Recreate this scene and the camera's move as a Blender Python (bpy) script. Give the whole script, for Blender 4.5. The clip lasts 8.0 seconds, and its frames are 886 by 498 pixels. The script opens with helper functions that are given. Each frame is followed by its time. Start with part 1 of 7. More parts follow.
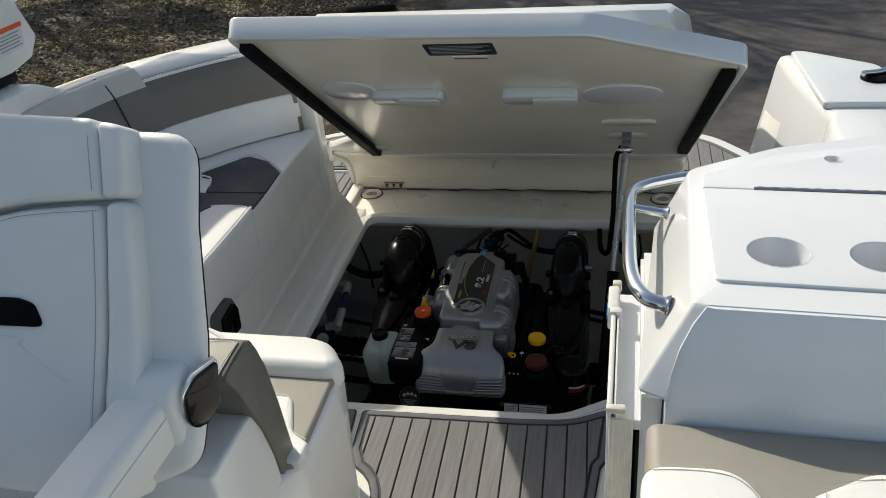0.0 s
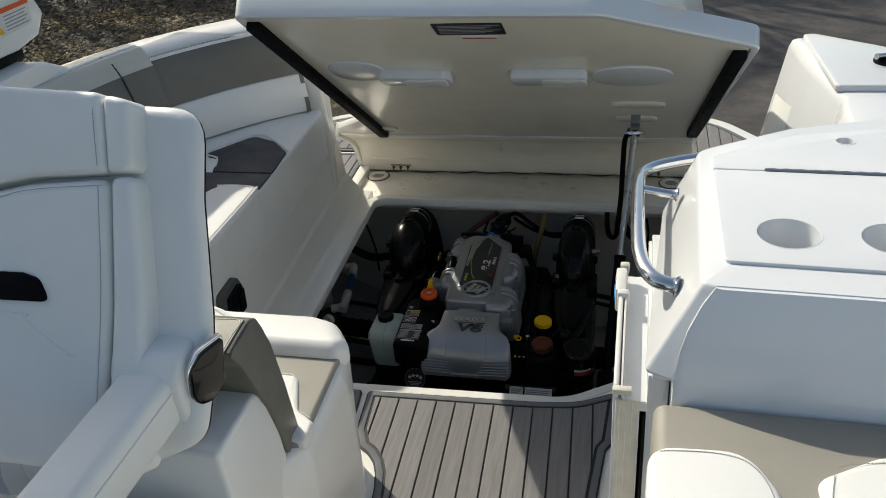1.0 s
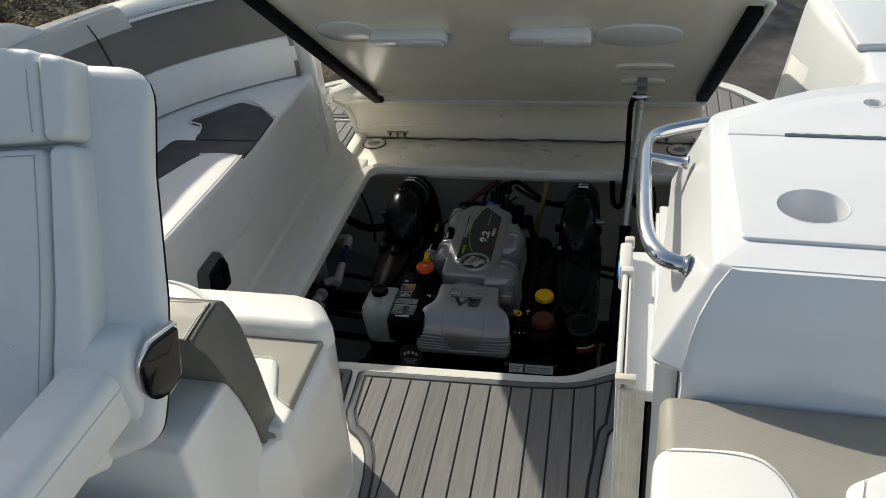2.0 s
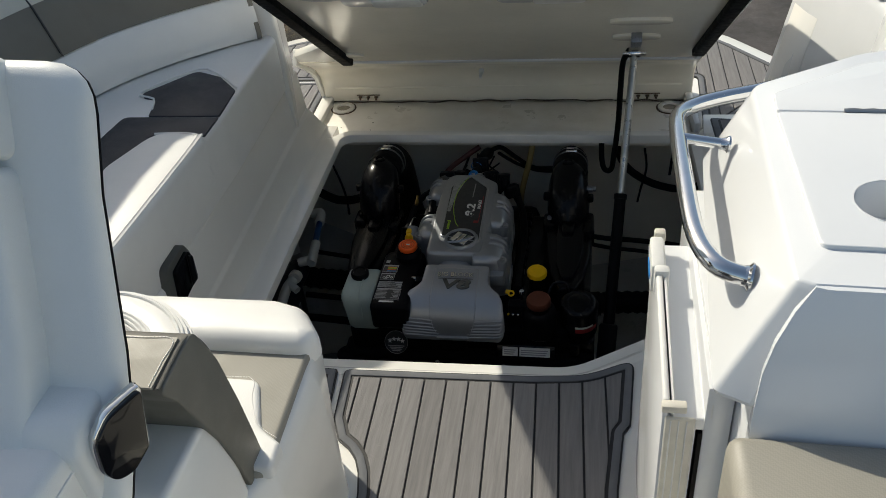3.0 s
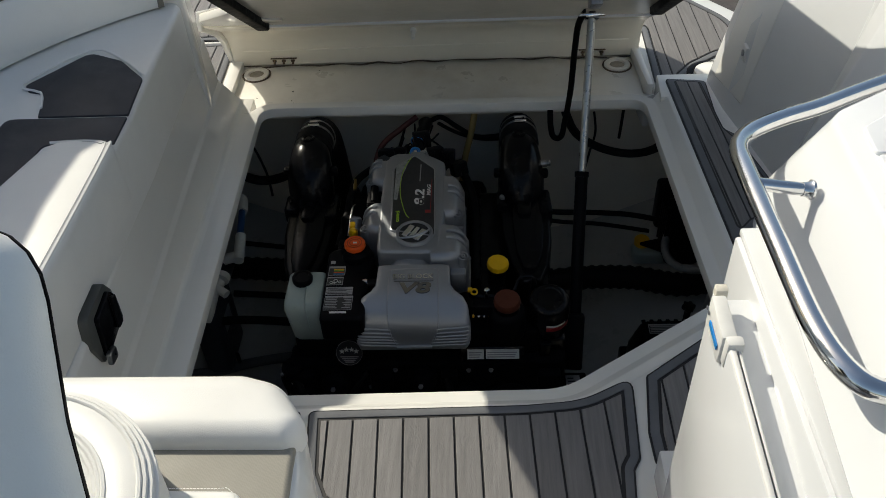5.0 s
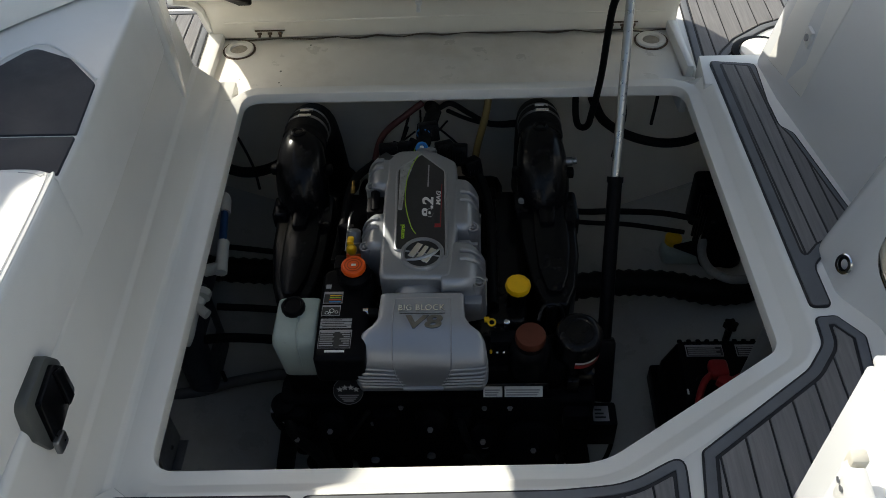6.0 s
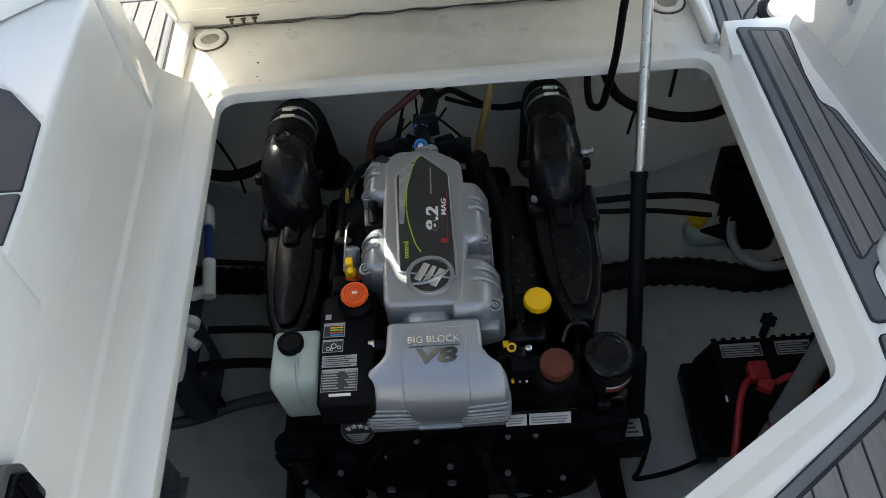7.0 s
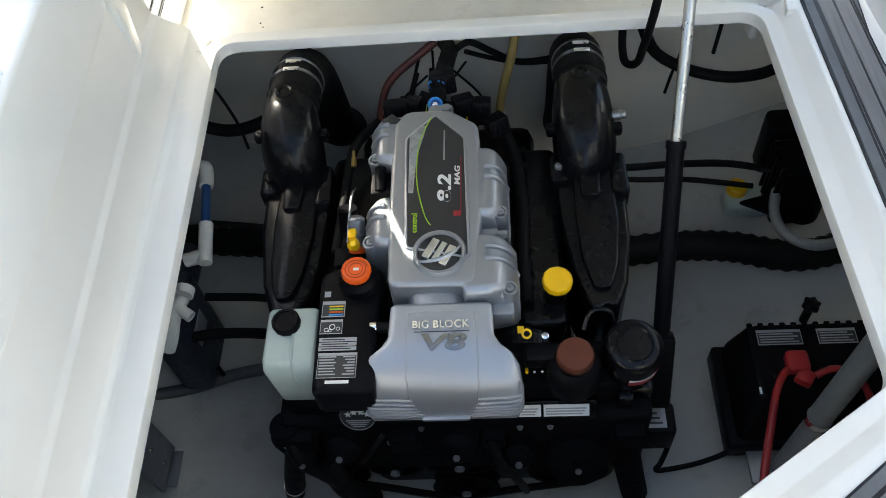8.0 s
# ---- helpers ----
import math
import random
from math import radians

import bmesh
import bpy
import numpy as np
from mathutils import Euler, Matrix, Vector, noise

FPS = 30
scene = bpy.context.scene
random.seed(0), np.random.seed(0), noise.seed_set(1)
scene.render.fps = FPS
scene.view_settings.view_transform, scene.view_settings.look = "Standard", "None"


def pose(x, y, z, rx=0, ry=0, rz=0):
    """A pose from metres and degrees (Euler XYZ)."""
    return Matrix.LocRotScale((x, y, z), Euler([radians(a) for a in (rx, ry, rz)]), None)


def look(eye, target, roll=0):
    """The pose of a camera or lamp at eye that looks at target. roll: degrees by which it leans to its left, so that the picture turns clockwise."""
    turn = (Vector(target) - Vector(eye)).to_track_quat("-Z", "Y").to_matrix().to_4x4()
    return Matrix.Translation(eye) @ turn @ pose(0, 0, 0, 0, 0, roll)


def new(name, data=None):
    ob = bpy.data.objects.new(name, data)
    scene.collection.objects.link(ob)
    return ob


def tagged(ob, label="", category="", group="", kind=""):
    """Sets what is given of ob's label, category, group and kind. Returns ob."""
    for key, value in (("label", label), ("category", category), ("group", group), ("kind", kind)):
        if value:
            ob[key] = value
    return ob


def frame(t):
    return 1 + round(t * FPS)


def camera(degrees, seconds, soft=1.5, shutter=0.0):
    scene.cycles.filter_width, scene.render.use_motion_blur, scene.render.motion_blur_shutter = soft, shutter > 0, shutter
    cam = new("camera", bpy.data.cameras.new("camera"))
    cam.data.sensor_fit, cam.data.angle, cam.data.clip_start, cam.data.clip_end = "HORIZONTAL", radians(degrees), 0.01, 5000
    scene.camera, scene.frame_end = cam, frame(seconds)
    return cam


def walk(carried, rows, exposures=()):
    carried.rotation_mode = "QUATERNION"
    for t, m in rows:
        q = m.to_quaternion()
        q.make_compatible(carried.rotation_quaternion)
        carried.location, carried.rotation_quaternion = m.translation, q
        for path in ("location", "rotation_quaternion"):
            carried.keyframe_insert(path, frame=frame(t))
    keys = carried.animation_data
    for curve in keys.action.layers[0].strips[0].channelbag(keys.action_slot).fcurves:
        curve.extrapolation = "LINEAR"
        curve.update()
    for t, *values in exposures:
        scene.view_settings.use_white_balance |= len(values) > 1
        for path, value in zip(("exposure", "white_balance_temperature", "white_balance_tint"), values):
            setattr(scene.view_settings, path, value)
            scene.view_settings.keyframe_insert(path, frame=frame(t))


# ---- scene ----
from mathutils.bvhtree import BVHTree

cam = camera(56.0, 8.0, soft=0.8)
PATH = [
    (0, (0.571, 0.216, 1.479), (0.148, 1.911, 0.506), -5.1),
    (0.5, (0.567, 0.217, 1.467), (0.134, 1.901, 0.479), -4.9),
    (1, (0.568, 0.219, 1.466), (0.132, 1.893, 0.463), -4.9),
    (1.5, (0.577, 0.254, 1.442), (0.126, 1.909, 0.415), -5.2),
    (3, (0.461, 0.536, 1.373), (0.105, 2.115, 0.198), -6.0),
    (3.5, (0.346, 0.597, 1.38), (0.147, 2.158, 0.147), -5.0),
    (4, (0.256, 0.656, 1.41), (0.204, 2.19, 0.127), -3.1),
    (4.5, (0.231, 0.718, 1.417), (0.211, 2.242, 0.123), -3.7),
    (4.7, (0.238, 0.76, 1.406), (0.183, 2.272, 0.098), -3.1),
    (5.8, (0.26, 1.147, 1.352), (0.123, 2.532, -0.084), -4.8),
    (6, (0.202, 1.219, 1.337), (0.116, 2.585, -0.12), -3.4),
    (6.5, (0.162, 1.354, 1.325), (0.109, 2.665, -0.185), -4.6),
    (7, (0.177, 1.491, 1.308), (0.09, 2.737, -0.254), -7.1),
    (7.5, (0.199, 1.593, 1.263), (0.059, 2.779, -0.342), -6.6),
    (8, (0.203, 1.641, 1.219), (0.044, 2.773, -0.422), -8.8),
]
walk(cam, [(t, look(eye, target, roll)) for t, eye, target, roll in PATH],
     exposures=[(t, stops, kelvin, 5) for t, stops, kelvin in ((0, 0.20, 7000), (3, 0.18, 7000), (4.5, 0.15, 7000), (5.8, 0.45, 6800), (6, 0.62, 6750), (6.5, 1.33, 6800), (7, 1.86, 6850), (7.5, 2.23, 6900), (8, 2.50, 6950))])

# ---------- light ----------
world = bpy.data.worlds.new("sky")
scene.world = world
world.use_nodes = True
wn = world.node_tree
sky = wn.nodes.new("ShaderNodeTexSky")
sky.sky_type, sky.sun_disc = "NISHITA", False
SUN_FROM = Vector((-0.97, 0.81, 1.0)).normalized()
sky.sun_elevation = math.asin(SUN_FROM.z)
sky.air_density, sky.dust_density, sky.ozone_density = 1.0, 2.0, 0.6
sky.sun_rotation = math.atan2(SUN_FROM.x, SUN_FROM.y) % (2 * math.pi)
wn.links.new(sky.outputs[0], wn.nodes["Background"].inputs[0])
wn.nodes["Background"].inputs[1].default_value = 0.122
sun = new("sun", bpy.data.lights.new("sun", "SUN"))
sun.data.energy, sun.data.angle, sun.data.color = 3.6, radians(0.6), (1.0, 0.95, 0.87)
sun.matrix_world = look(SUN_FROM * 20, (0, 0, 0))


# ---------- materials ----------
def material(name, color, rough=0.5, metal=0.0, vary=0.08, scale=6.0, bump=0.0, bump_scale=200.0, coat=0.0,
             stain=None, stain_amount=0.0, stain_scale=2.5, weave=0.0, per_piece=0.0, rough_vary=0.12, stretch=(1, 1, 1), spec=0.5):
    """A surface with broad tone changes, fine grain, blotchy stains, and small relief."""
    m = bpy.data.materials.new(name)
    m.use_nodes = True
    nt, b = m.node_tree, m.node_tree.nodes["Principled BSDF"]
    tc = nt.nodes.new("ShaderNodeTexCoord")
    mp = nt.nodes.new("ShaderNodeMapping")
    mp.inputs["Scale"].default_value = stretch
    geo = nt.nodes.new("ShaderNodeNewGeometry")
    nt.links.new(geo.outputs["Position"], mp.inputs["Vector"])

    def noise_node(s, detail=5.0, rgh=0.6):
        n = nt.nodes.new("ShaderNodeTexNoise")
        n.inputs["Scale"].default_value, n.inputs["Detail"].default_value, n.inputs["Roughness"].default_value = s, detail, rgh
        nt.links.new(mp.outputs["Vector"], n.inputs["Vector"])
        return n

    def mix(fac, a, c, mode="MIX"):
        x = nt.nodes.new("ShaderNodeMix")
        x.data_type, x.blend_type = "RGBA", mode
        for sock, v in ((x.inputs[0], fac), (x.inputs[6], a), (x.inputs[7], c)):
            if isinstance(v, bpy.types.NodeSocket):
                nt.links.new(v, sock)
            else:
                sock.default_value = v
        return x.outputs[2]

    def ramp(src, lo, hi, v0, v1):
        r = nt.nodes.new("ShaderNodeMapRange")
        for i, v in zip((1, 2, 3, 4), (lo, hi, v0, v1)):
            r.inputs[i].default_value = v
        nt.links.new(src, r.inputs[0])
        return r.outputs[0]

    broad, fine = noise_node(scale), noise_node(scale * 14, 3.0)
    dark = tuple(max(0.0, c * (1 - vary * 1.6)) for c in color) + (1,)
    lite = tuple(min(1.0, c * (1 + vary)) for c in color) + (1,)
    col = mix(ramp(broad.outputs[0], 0.3, 0.7, 0, 1), dark, lite)
    col = mix(ramp(fine.outputs[0], 0.35, 0.75, 0, vary * 1.5), col, dark)
    if stain:
        st = noise_node(stain_scale, 8.0, 0.68)
        col = mix(ramp(st.outputs[0], 0.50, 0.78, 0, stain_amount), col, tuple(stain) + (1,))
    if per_piece:
        oi = nt.nodes.new("ShaderNodeObjectInfo")
        tone = ramp(oi.outputs["Random"], 0, 1, 1 - per_piece, 1 + per_piece)
        x = nt.nodes.new("ShaderNodeVectorMath")
        x.operation = "SCALE"
        nt.links.new(col, x.inputs[0])
        nt.links.new(tone, x.inputs["Scale"])
        col = x.outputs[0]
    nt.links.new(col, b.inputs["Base Color"])
    nt.links.new(ramp(noise_node(scale * 3, 6.0).outputs[0], 0.3, 0.7, max(0.02, rough - rough_vary), min(1, rough + rough_vary)), b.inputs["Roughness"])
    b.inputs["Metallic"].default_value = metal
    b.inputs["Coat Weight"].default_value = coat
    b.inputs["Coat Roughness"].default_value = 0.06
    b.inputs["Specular IOR Level"].default_value = spec
    if weave:
        ck = nt.nodes.new("ShaderNodeTexChecker")
        ck.inputs["Scale"].default_value = 1 / weave
        wp = nt.nodes.new("ShaderNodeMapping")
        wp.inputs["Rotation"].default_value = (0.6, 0.4, 0.785)
        nt.links.new(geo.outputs["Position"], wp.inputs["Vector"])
        nt.links.new(wp.outputs["Vector"], ck.inputs["Vector"])
        dim = nt.nodes.new("ShaderNodeMix")
        dim.data_type, dim.blend_type = "RGBA", "MULTIPLY"
        dim.inputs[0].default_value = 0.12
        nt.links.new(col, dim.inputs[6])
        nt.links.new(ck.outputs["Color"], dim.inputs[7])
        ck.inputs["Color1"].default_value, ck.inputs["Color2"].default_value = (1, 1, 1, 1), (0.35, 0.35, 0.35, 1)
        nt.links.new(dim.outputs[2], b.inputs["Base Color"])
    if bump:
        bp = nt.nodes.new("ShaderNodeBump")
        bp.inputs["Strength"].default_value, bp.inputs["Distance"].default_value = bump, 0.001
        nt.links.new(noise_node(bump_scale, 2.0).outputs[0], bp.inputs["Height"])
        nt.links.new(bp.outputs[0], b.inputs["Normal"])
    return m


GELCOAT = material("gelcoat", (0.80, 0.79, 0.755), 0.24, vary=0.025, scale=3, coat=0.35, stain=(0.66, 0.63, 0.57), stain_amount=0.05, rough_vary=0.025)
GEL_WHITE = material("bright_white_gelcoat", (0.70, 0.715, 0.73), 0.22, vary=0.02, scale=3, coat=0.35, stain=(0.62, 0.62, 0.60), stain_amount=0.04, rough_vary=0.025)
GEL_DIRTY = material("worn_gelcoat", (0.76, 0.73, 0.67), 0.36, vary=0.05, scale=4, coat=0.1, stain=(0.48, 0.42, 0.33), stain_amount=0.4, stain_scale=6)
# Tone variation here stands in for hazy, streaked reflections on the lid.
GEL_INNER = material("lid_underside_gelcoat", (0.80, 0.76, 0.66), 0.20, vary=0.06, scale=3, coat=0.3, bump=0.3, bump_scale=45, stain=(0.56, 0.51, 0.42), stain_amount=0.06, rough_vary=0.03)
BILGE = material("bilge_paint", (0.46, 0.46, 0.437), 0.34, vary=0.12, scale=3, bump=0.3, bump_scale=45, stain=(0.24, 0.19, 0.13), stain_amount=0.6, stain_scale=3)
VINYL = material("white_vinyl", (0.78, 0.775, 0.75), 0.42, vary=0.03, scale=5, bump=0.35, bump_scale=700)
VINYL_GREY = material("charcoal_vinyl", (0.042, 0.045, 0.054), 0.5, spec=0.2, vary=0.06, scale=6, bump=0.4, bump_scale=700)
VINYL_TAUPE = material("taupe_vinyl", (0.145, 0.138, 0.117), 0.5, vary=0.06, scale=6, bump=0.4, bump_scale=600)
CREAM_VINYL = material("pale_cream_vinyl", (0.52, 0.51, 0.45), 0.5, vary=0.05, scale=6, bump=0.35, bump_scale=600)
TAUPE_MESH = material("taupe_woven_vinyl", (0.29, 0.275, 0.235), 0.55, vary=0.05, scale=6, weave=0.0022, bump=0.3, bump_scale=500)
CAULK = material("black_caulk", (0.012, 0.012, 0.014), 0.6, vary=0.1)
BLACK_PLASTIC = material("black_plastic", (0.004, 0.004, 0.005), 0.42, spec=0.06, vary=0.15, scale=12, bump=0.2, bump_scale=300)
BLACK_PAINT = material("black_engine_paint", (0.005, 0.005, 0.006), 0.22, vary=0.3, scale=30, spec=0.15, coat=0.03, bump=0.025, bump_scale=160, rough_vary=0.04)
# Matte black for the front castings, less reflective than BLACK_PAINT.
DULL_BLACK = material("dull_black_castings", (0.004, 0.004, 0.005), 0.75, vary=0.3, scale=25, spec=0.05, bump=0.3, bump_scale=120)
RUBBER = material("black_rubber", (0.006, 0.006, 0.006), 0.62, spec=0.10, vary=0.15, scale=20)
SILVER = material("silver_paint", (0.30, 0.31, 0.33), 0.36, metal=0.6, vary=0.03, scale=8, rough_vary=0.03, bump=0.06, bump_scale=900)
SILVER_DARK = material("cast_aluminium", (0.28, 0.29, 0.31), 0.42, metal=0.7, vary=0.08, scale=10, bump=0.4, bump_scale=250)
STEEL = material("polished_steel", (0.72, 0.72, 0.72), 0.12, metal=1.0, vary=0.04, scale=20, rough_vary=0.04)
BLACK_STEEL = material("dark_steel", (0.26, 0.26, 0.27), 0.35, metal=1.0, vary=0.1, scale=40)
ORANGE = material("orange_plastic", (0.76, 0.095, 0.008), 0.4, vary=0.06, scale=30)
YELLOW = material("yellow_plastic", (0.85, 0.48, 0.004), 0.4, vary=0.06, scale=30)
BROWN = material("red_brown_plastic", (0.085, 0.024, 0.013), 0.6, spec=0.2, vary=0.1, scale=30)
RED = material("red_rubber", (0.30, 0.012, 0.016), 0.45, vary=0.1, scale=30)
BLUE = material("blue_plastic", (0.01, 0.22, 0.60), 0.4, vary=0.06, scale=30)
LABEL_WHITE = material("label_white", (0.68, 0.68, 0.66), 0.5, vary=0.04, scale=30)
LABEL_GREY = material("label_print_grey", (0.30, 0.30, 0.31), 0.5, vary=0.04, scale=30)
LABEL_BLACK = material("label_black", (0.02, 0.02, 0.022), 0.4, vary=0.1, scale=30)
GREEN = material("green_print", (0.30, 0.50, 0.02), 0.4, vary=0.05, scale=30)
TANK = material("milky_polyethylene", (0.36, 0.415, 0.375), 0.38, vary=0.06, scale=15)
CLEAR_HOSE = material("braided_clear_hose", (0.20, 0.20, 0.19), 0.35, vary=0.1, scale=60)
WOOD_TONE = (0.205, 0.199, 0.199)
TEAK = material("grey_teak_foam", WOOD_TONE, 0.72, vary=0.13, scale=5, stretch=(26, 1.3, 26), bump=0.6, bump_scale=60, per_piece=0.10, spec=0.3)
TEAK_EDGE = material("grey_foam_border", (0.140, 0.146, 0.158), 0.72, vary=0.10, scale=8, bump=0.6, bump_scale=90, spec=0.3)


# ---------- mesh helpers ----------
def finish(bm, mat, angle=38):
    bmesh.ops.remove_doubles(bm, verts=bm.verts, dist=1e-5)
    bmesh.ops.recalc_face_normals(bm, faces=bm.faces)
    me = bpy.data.meshes.new("mesh")
    bm.to_mesh(me)
    bm.free()
    for p in me.polygons:
        p.use_smooth = True
    me.set_sharp_from_angle(angle=radians(angle))
    for one in (mat if isinstance(mat, (list, tuple)) else [mat]):
        me.materials.append(one)
    return me


def thing(name, at, label, category, group="", kind=""):
    e = new(name)
    e.location = at
    e.empty_display_size = 0.05
    return tagged(e, label, category, group, kind)


def part(name, bm, mat, parent, label="", angle=38):
    ob = new(name, finish(bm, mat, angle))
    if parent is not None:
        ob.parent = parent
        if parent.parent is None:
            ob.matrix_parent_inverse = Matrix.Translation(-parent.location)
    return tagged(ob, label)


def single(name, bm, mat, label, category, group="", kind="", angle=38):
    return tagged(new(name, finish(bm, mat, angle)), label, category, group, kind)


def join(*bms):
    out = bmesh.new()
    for b in bms:
        me = bpy.data.meshes.new("tmp")
        b.to_mesh(me)
        b.free()
        out.from_mesh(me)
        bpy.data.meshes.remove(me)
    return out


def moved(bm, m):
    bmesh.ops.transform(bm, matrix=m, verts=bm.verts)
    return bm


def bevel(bm, w, seg=2, sharp=25):
    if w > 0:
        es = [e for e in bm.edges if len(e.link_faces) == 2 and e.calc_face_angle(0) > radians(sharp)]
        bmesh.ops.bevel(bm, geom=es, offset=w, segments=seg, profile=0.5, affect="EDGES", clamp_overlap=True)
    return bm


def box(x0, x1, y0, y1, z0, z1, w=0.0, seg=2):
    bm = bmesh.new()
    bmesh.ops.create_cube(bm, size=1)
    moved(bm, Matrix.Translation(((x0 + x1) / 2, (y0 + y1) / 2, (z0 + z1) / 2)) @ Matrix.Diagonal((x1 - x0, y1 - y0, z1 - z0, 1)))
    return bevel(bm, w, seg)


def rounded(points, seg=6):
    """2D outline whose corners (x, y, radius) are rounded."""
    out, n = [], len(points)
    for i in range(n):
        p = Vector(points[i][:2])
        r = points[i][2] if len(points[i]) > 2 else 0
        a, b = Vector(points[i - 1][:2]) - p, Vector(points[(i + 1) % n][:2]) - p
        la, lb = a.length, b.length
        a.normalize(), b.normalize()
        turn = math.pi - a.angle(b)
        if r <= 0:
            out.append(p)
            continue
        d = min(r * math.tan(turn / 2), la * 0.49, lb * 0.49)
        s, e = p + a * d, p + b * d
        for k in range(seg + 1):
            t = k / seg
            out.append(s * (1 - t) ** 2 + p * 2 * t * (1 - t) + e * t ** 2)
    return out


def area(poly):
    return sum(poly[i - 1].x * poly[i].y - poly[i].x * poly[i - 1].y for i in range(len(poly))) / 2


def offset(poly, d):
    """Outline moved outwards by d (inwards when d is negative)."""
    s = 1 if area(poly) > 0 else -1
    out, n = [], len(poly)
    for i in range(n):
        a, p, b = poly[i - 1], poly[i], poly[(i + 1) % n]
        e1, e2 = (p - a), (b - p)
        if e1.length < 1e-7 or e2.length < 1e-7:
            out.append(p.copy())
            continue
        n1, n2 = Vector((e1.y, -e1.x)).normalized() * s, Vector((e2.y, -e2.x)).normalized() * s
        m = n1 + n2
        m = m / max(0.35, m.length_squared) * 2 if m.length > 1e-6 else n1
        out.append(p + m * d)
    return out


def place(u, v, w, axis):
    return {"z": (u, v, w), "x": (w, u, v), "y": (u, w, v)}[axis]


def prism(poly, a, b, axis="z", w=0.0, seg=2):
    """Outline extruded from a to b along an axis; the outline lies in xy (z), yz (x) or xz (y)."""
    bm = bmesh.new()
    lo = [bm.verts.new(place(p[0], p[1], a, axis)) for p in poly]
    hi = [bm.verts.new(place(p[0], p[1], b, axis)) for p in poly]
    bm.faces.new(lo), bm.faces.new(hi)
    for i in range(len(poly)):
        bm.faces.new((lo[i - 1], lo[i], hi[i], hi[i - 1]))
    bmesh.ops.recalc_face_normals(bm, faces=bm.faces)
    return bevel(bm, w, seg)


def inset(points, d):
    """Corner list (x, y, radius) moved inwards by d, its radii shrunk to suit."""
    flat = [Vector(p[:2]) for p in points]
    s = 1 if area(flat) > 0 else -1
    out, n = [], len(flat)
    for i in range(n):
        e1, e2 = (flat[i] - flat[i - 1]).normalized(), (flat[(i + 1) % n] - flat[i]).normalized()
        n1, n2 = Vector((-e1.y, e1.x)) * s, Vector((-e2.y, e2.x)) * s
        m = n1 + n2
        q = flat[i] + m * (2 * d / max(0.5, m.length_squared)) if m.length > 1e-6 else flat[i]
        r = points[i][2] if len(points[i]) > 2 else 0.004
        convex = (e1.x * e2.y - e1.y * e2.x) * s > 0
        out.append((q.x, q.y, max(0.0015, r - d if convex else r + d)))
    return out


def domed(points, z0, z1, r, steps=4, seg=5):
    """A slab over a corner list, with its upper edge rounded by r."""
    rings = [[(p.x, p.y, z0) for p in rounded(inset(points, 0), seg)]]
    for k in range(steps + 1):
        a = k / steps * math.pi / 2
        rings.append([(p.x, p.y, z1 - r + r * math.sin(a)) for p in rounded(inset(points, r * (1 - math.cos(a))), seg)])
    return loft(rings)


def loft(rings, closed=True, caps=True):
    bm = bmesh.new()
    vs = [[bm.verts.new(p) for p in ring] for ring in rings]
    for r0, r1 in zip(vs, vs[1:]):
        n = len(r0)
        for i in range(n if closed else n - 1):
            j = (i + 1) % n
            bm.faces.new((r0[i], r0[j], r1[j], r1[i]))
    if caps and closed:
        bm.faces.new(vs[0]), bm.faces.new(vs[-1])
    bmesh.ops.recalc_face_normals(bm, faces=bm.faces)
    return bm


def smooth_line(pts, sub=6):
    pts = [Vector(p) for p in pts]
    out = []
    for i in range(len(pts) - 1):
        p0, p1, p2, p3 = pts[max(0, i - 1)], pts[i], pts[i + 1], pts[min(len(pts) - 1, i + 2)]
        for k in range(sub):
            t = k / sub
            out.append(0.5 * (2 * p1 + (p2 - p0) * t + (2 * p0 - 5 * p1 + 4 * p2 - p3) * t * t + (3 * p1 - p0 - 3 * p2 + p3) * t ** 3))
    return out + [pts[-1]]


def tube(pts, r, sides=10, smooth=6, ribs=0.0):
    line = smooth_line(pts, smooth) if smooth else [Vector(p) for p in pts]
    rings, up = [], None
    for i, p in enumerate(line):
        d = (line[min(i + 1, len(line) - 1)] - line[max(i - 1, 0)]).normalized()
        if up is None:
            up = d.orthogonal().normalized()
        up = (up - d * up.dot(d)).normalized()
        side = d.cross(up)
        rr = (r(i / (len(line) - 1)) if callable(r) else r) + (ribs if i % 2 else 0)
        rings.append([p + (up * math.cos(a) + side * math.sin(a)) * rr for a in [2 * math.pi * k / sides for k in range(sides)]])
    return loft(rings)


def lathe(profile, at=(0, 0, 0), way=(0, 0, 1), sides=24, wobble=0.0, lobes=0, ring=False):
    """Profile of (radius, height) turned about an axis that points along way; ring closes it round an open middle."""
    if ring:
        profile = list(profile) + [profile[0]]
    turn = Vector(way).to_track_quat("Z", "Y").to_matrix().to_4x4()
    rings = []
    for r, z in profile:
        rings.append([Vector((r * (1 + wobble * math.cos(lobes * a)) * math.cos(a), r * (1 + wobble * math.cos(lobes * a)) * math.sin(a), z)) for a in [2 * math.pi * k / sides for k in range(sides)]])
    return moved(loft(rings, caps=not ring), Matrix.Translation(at) @ turn)


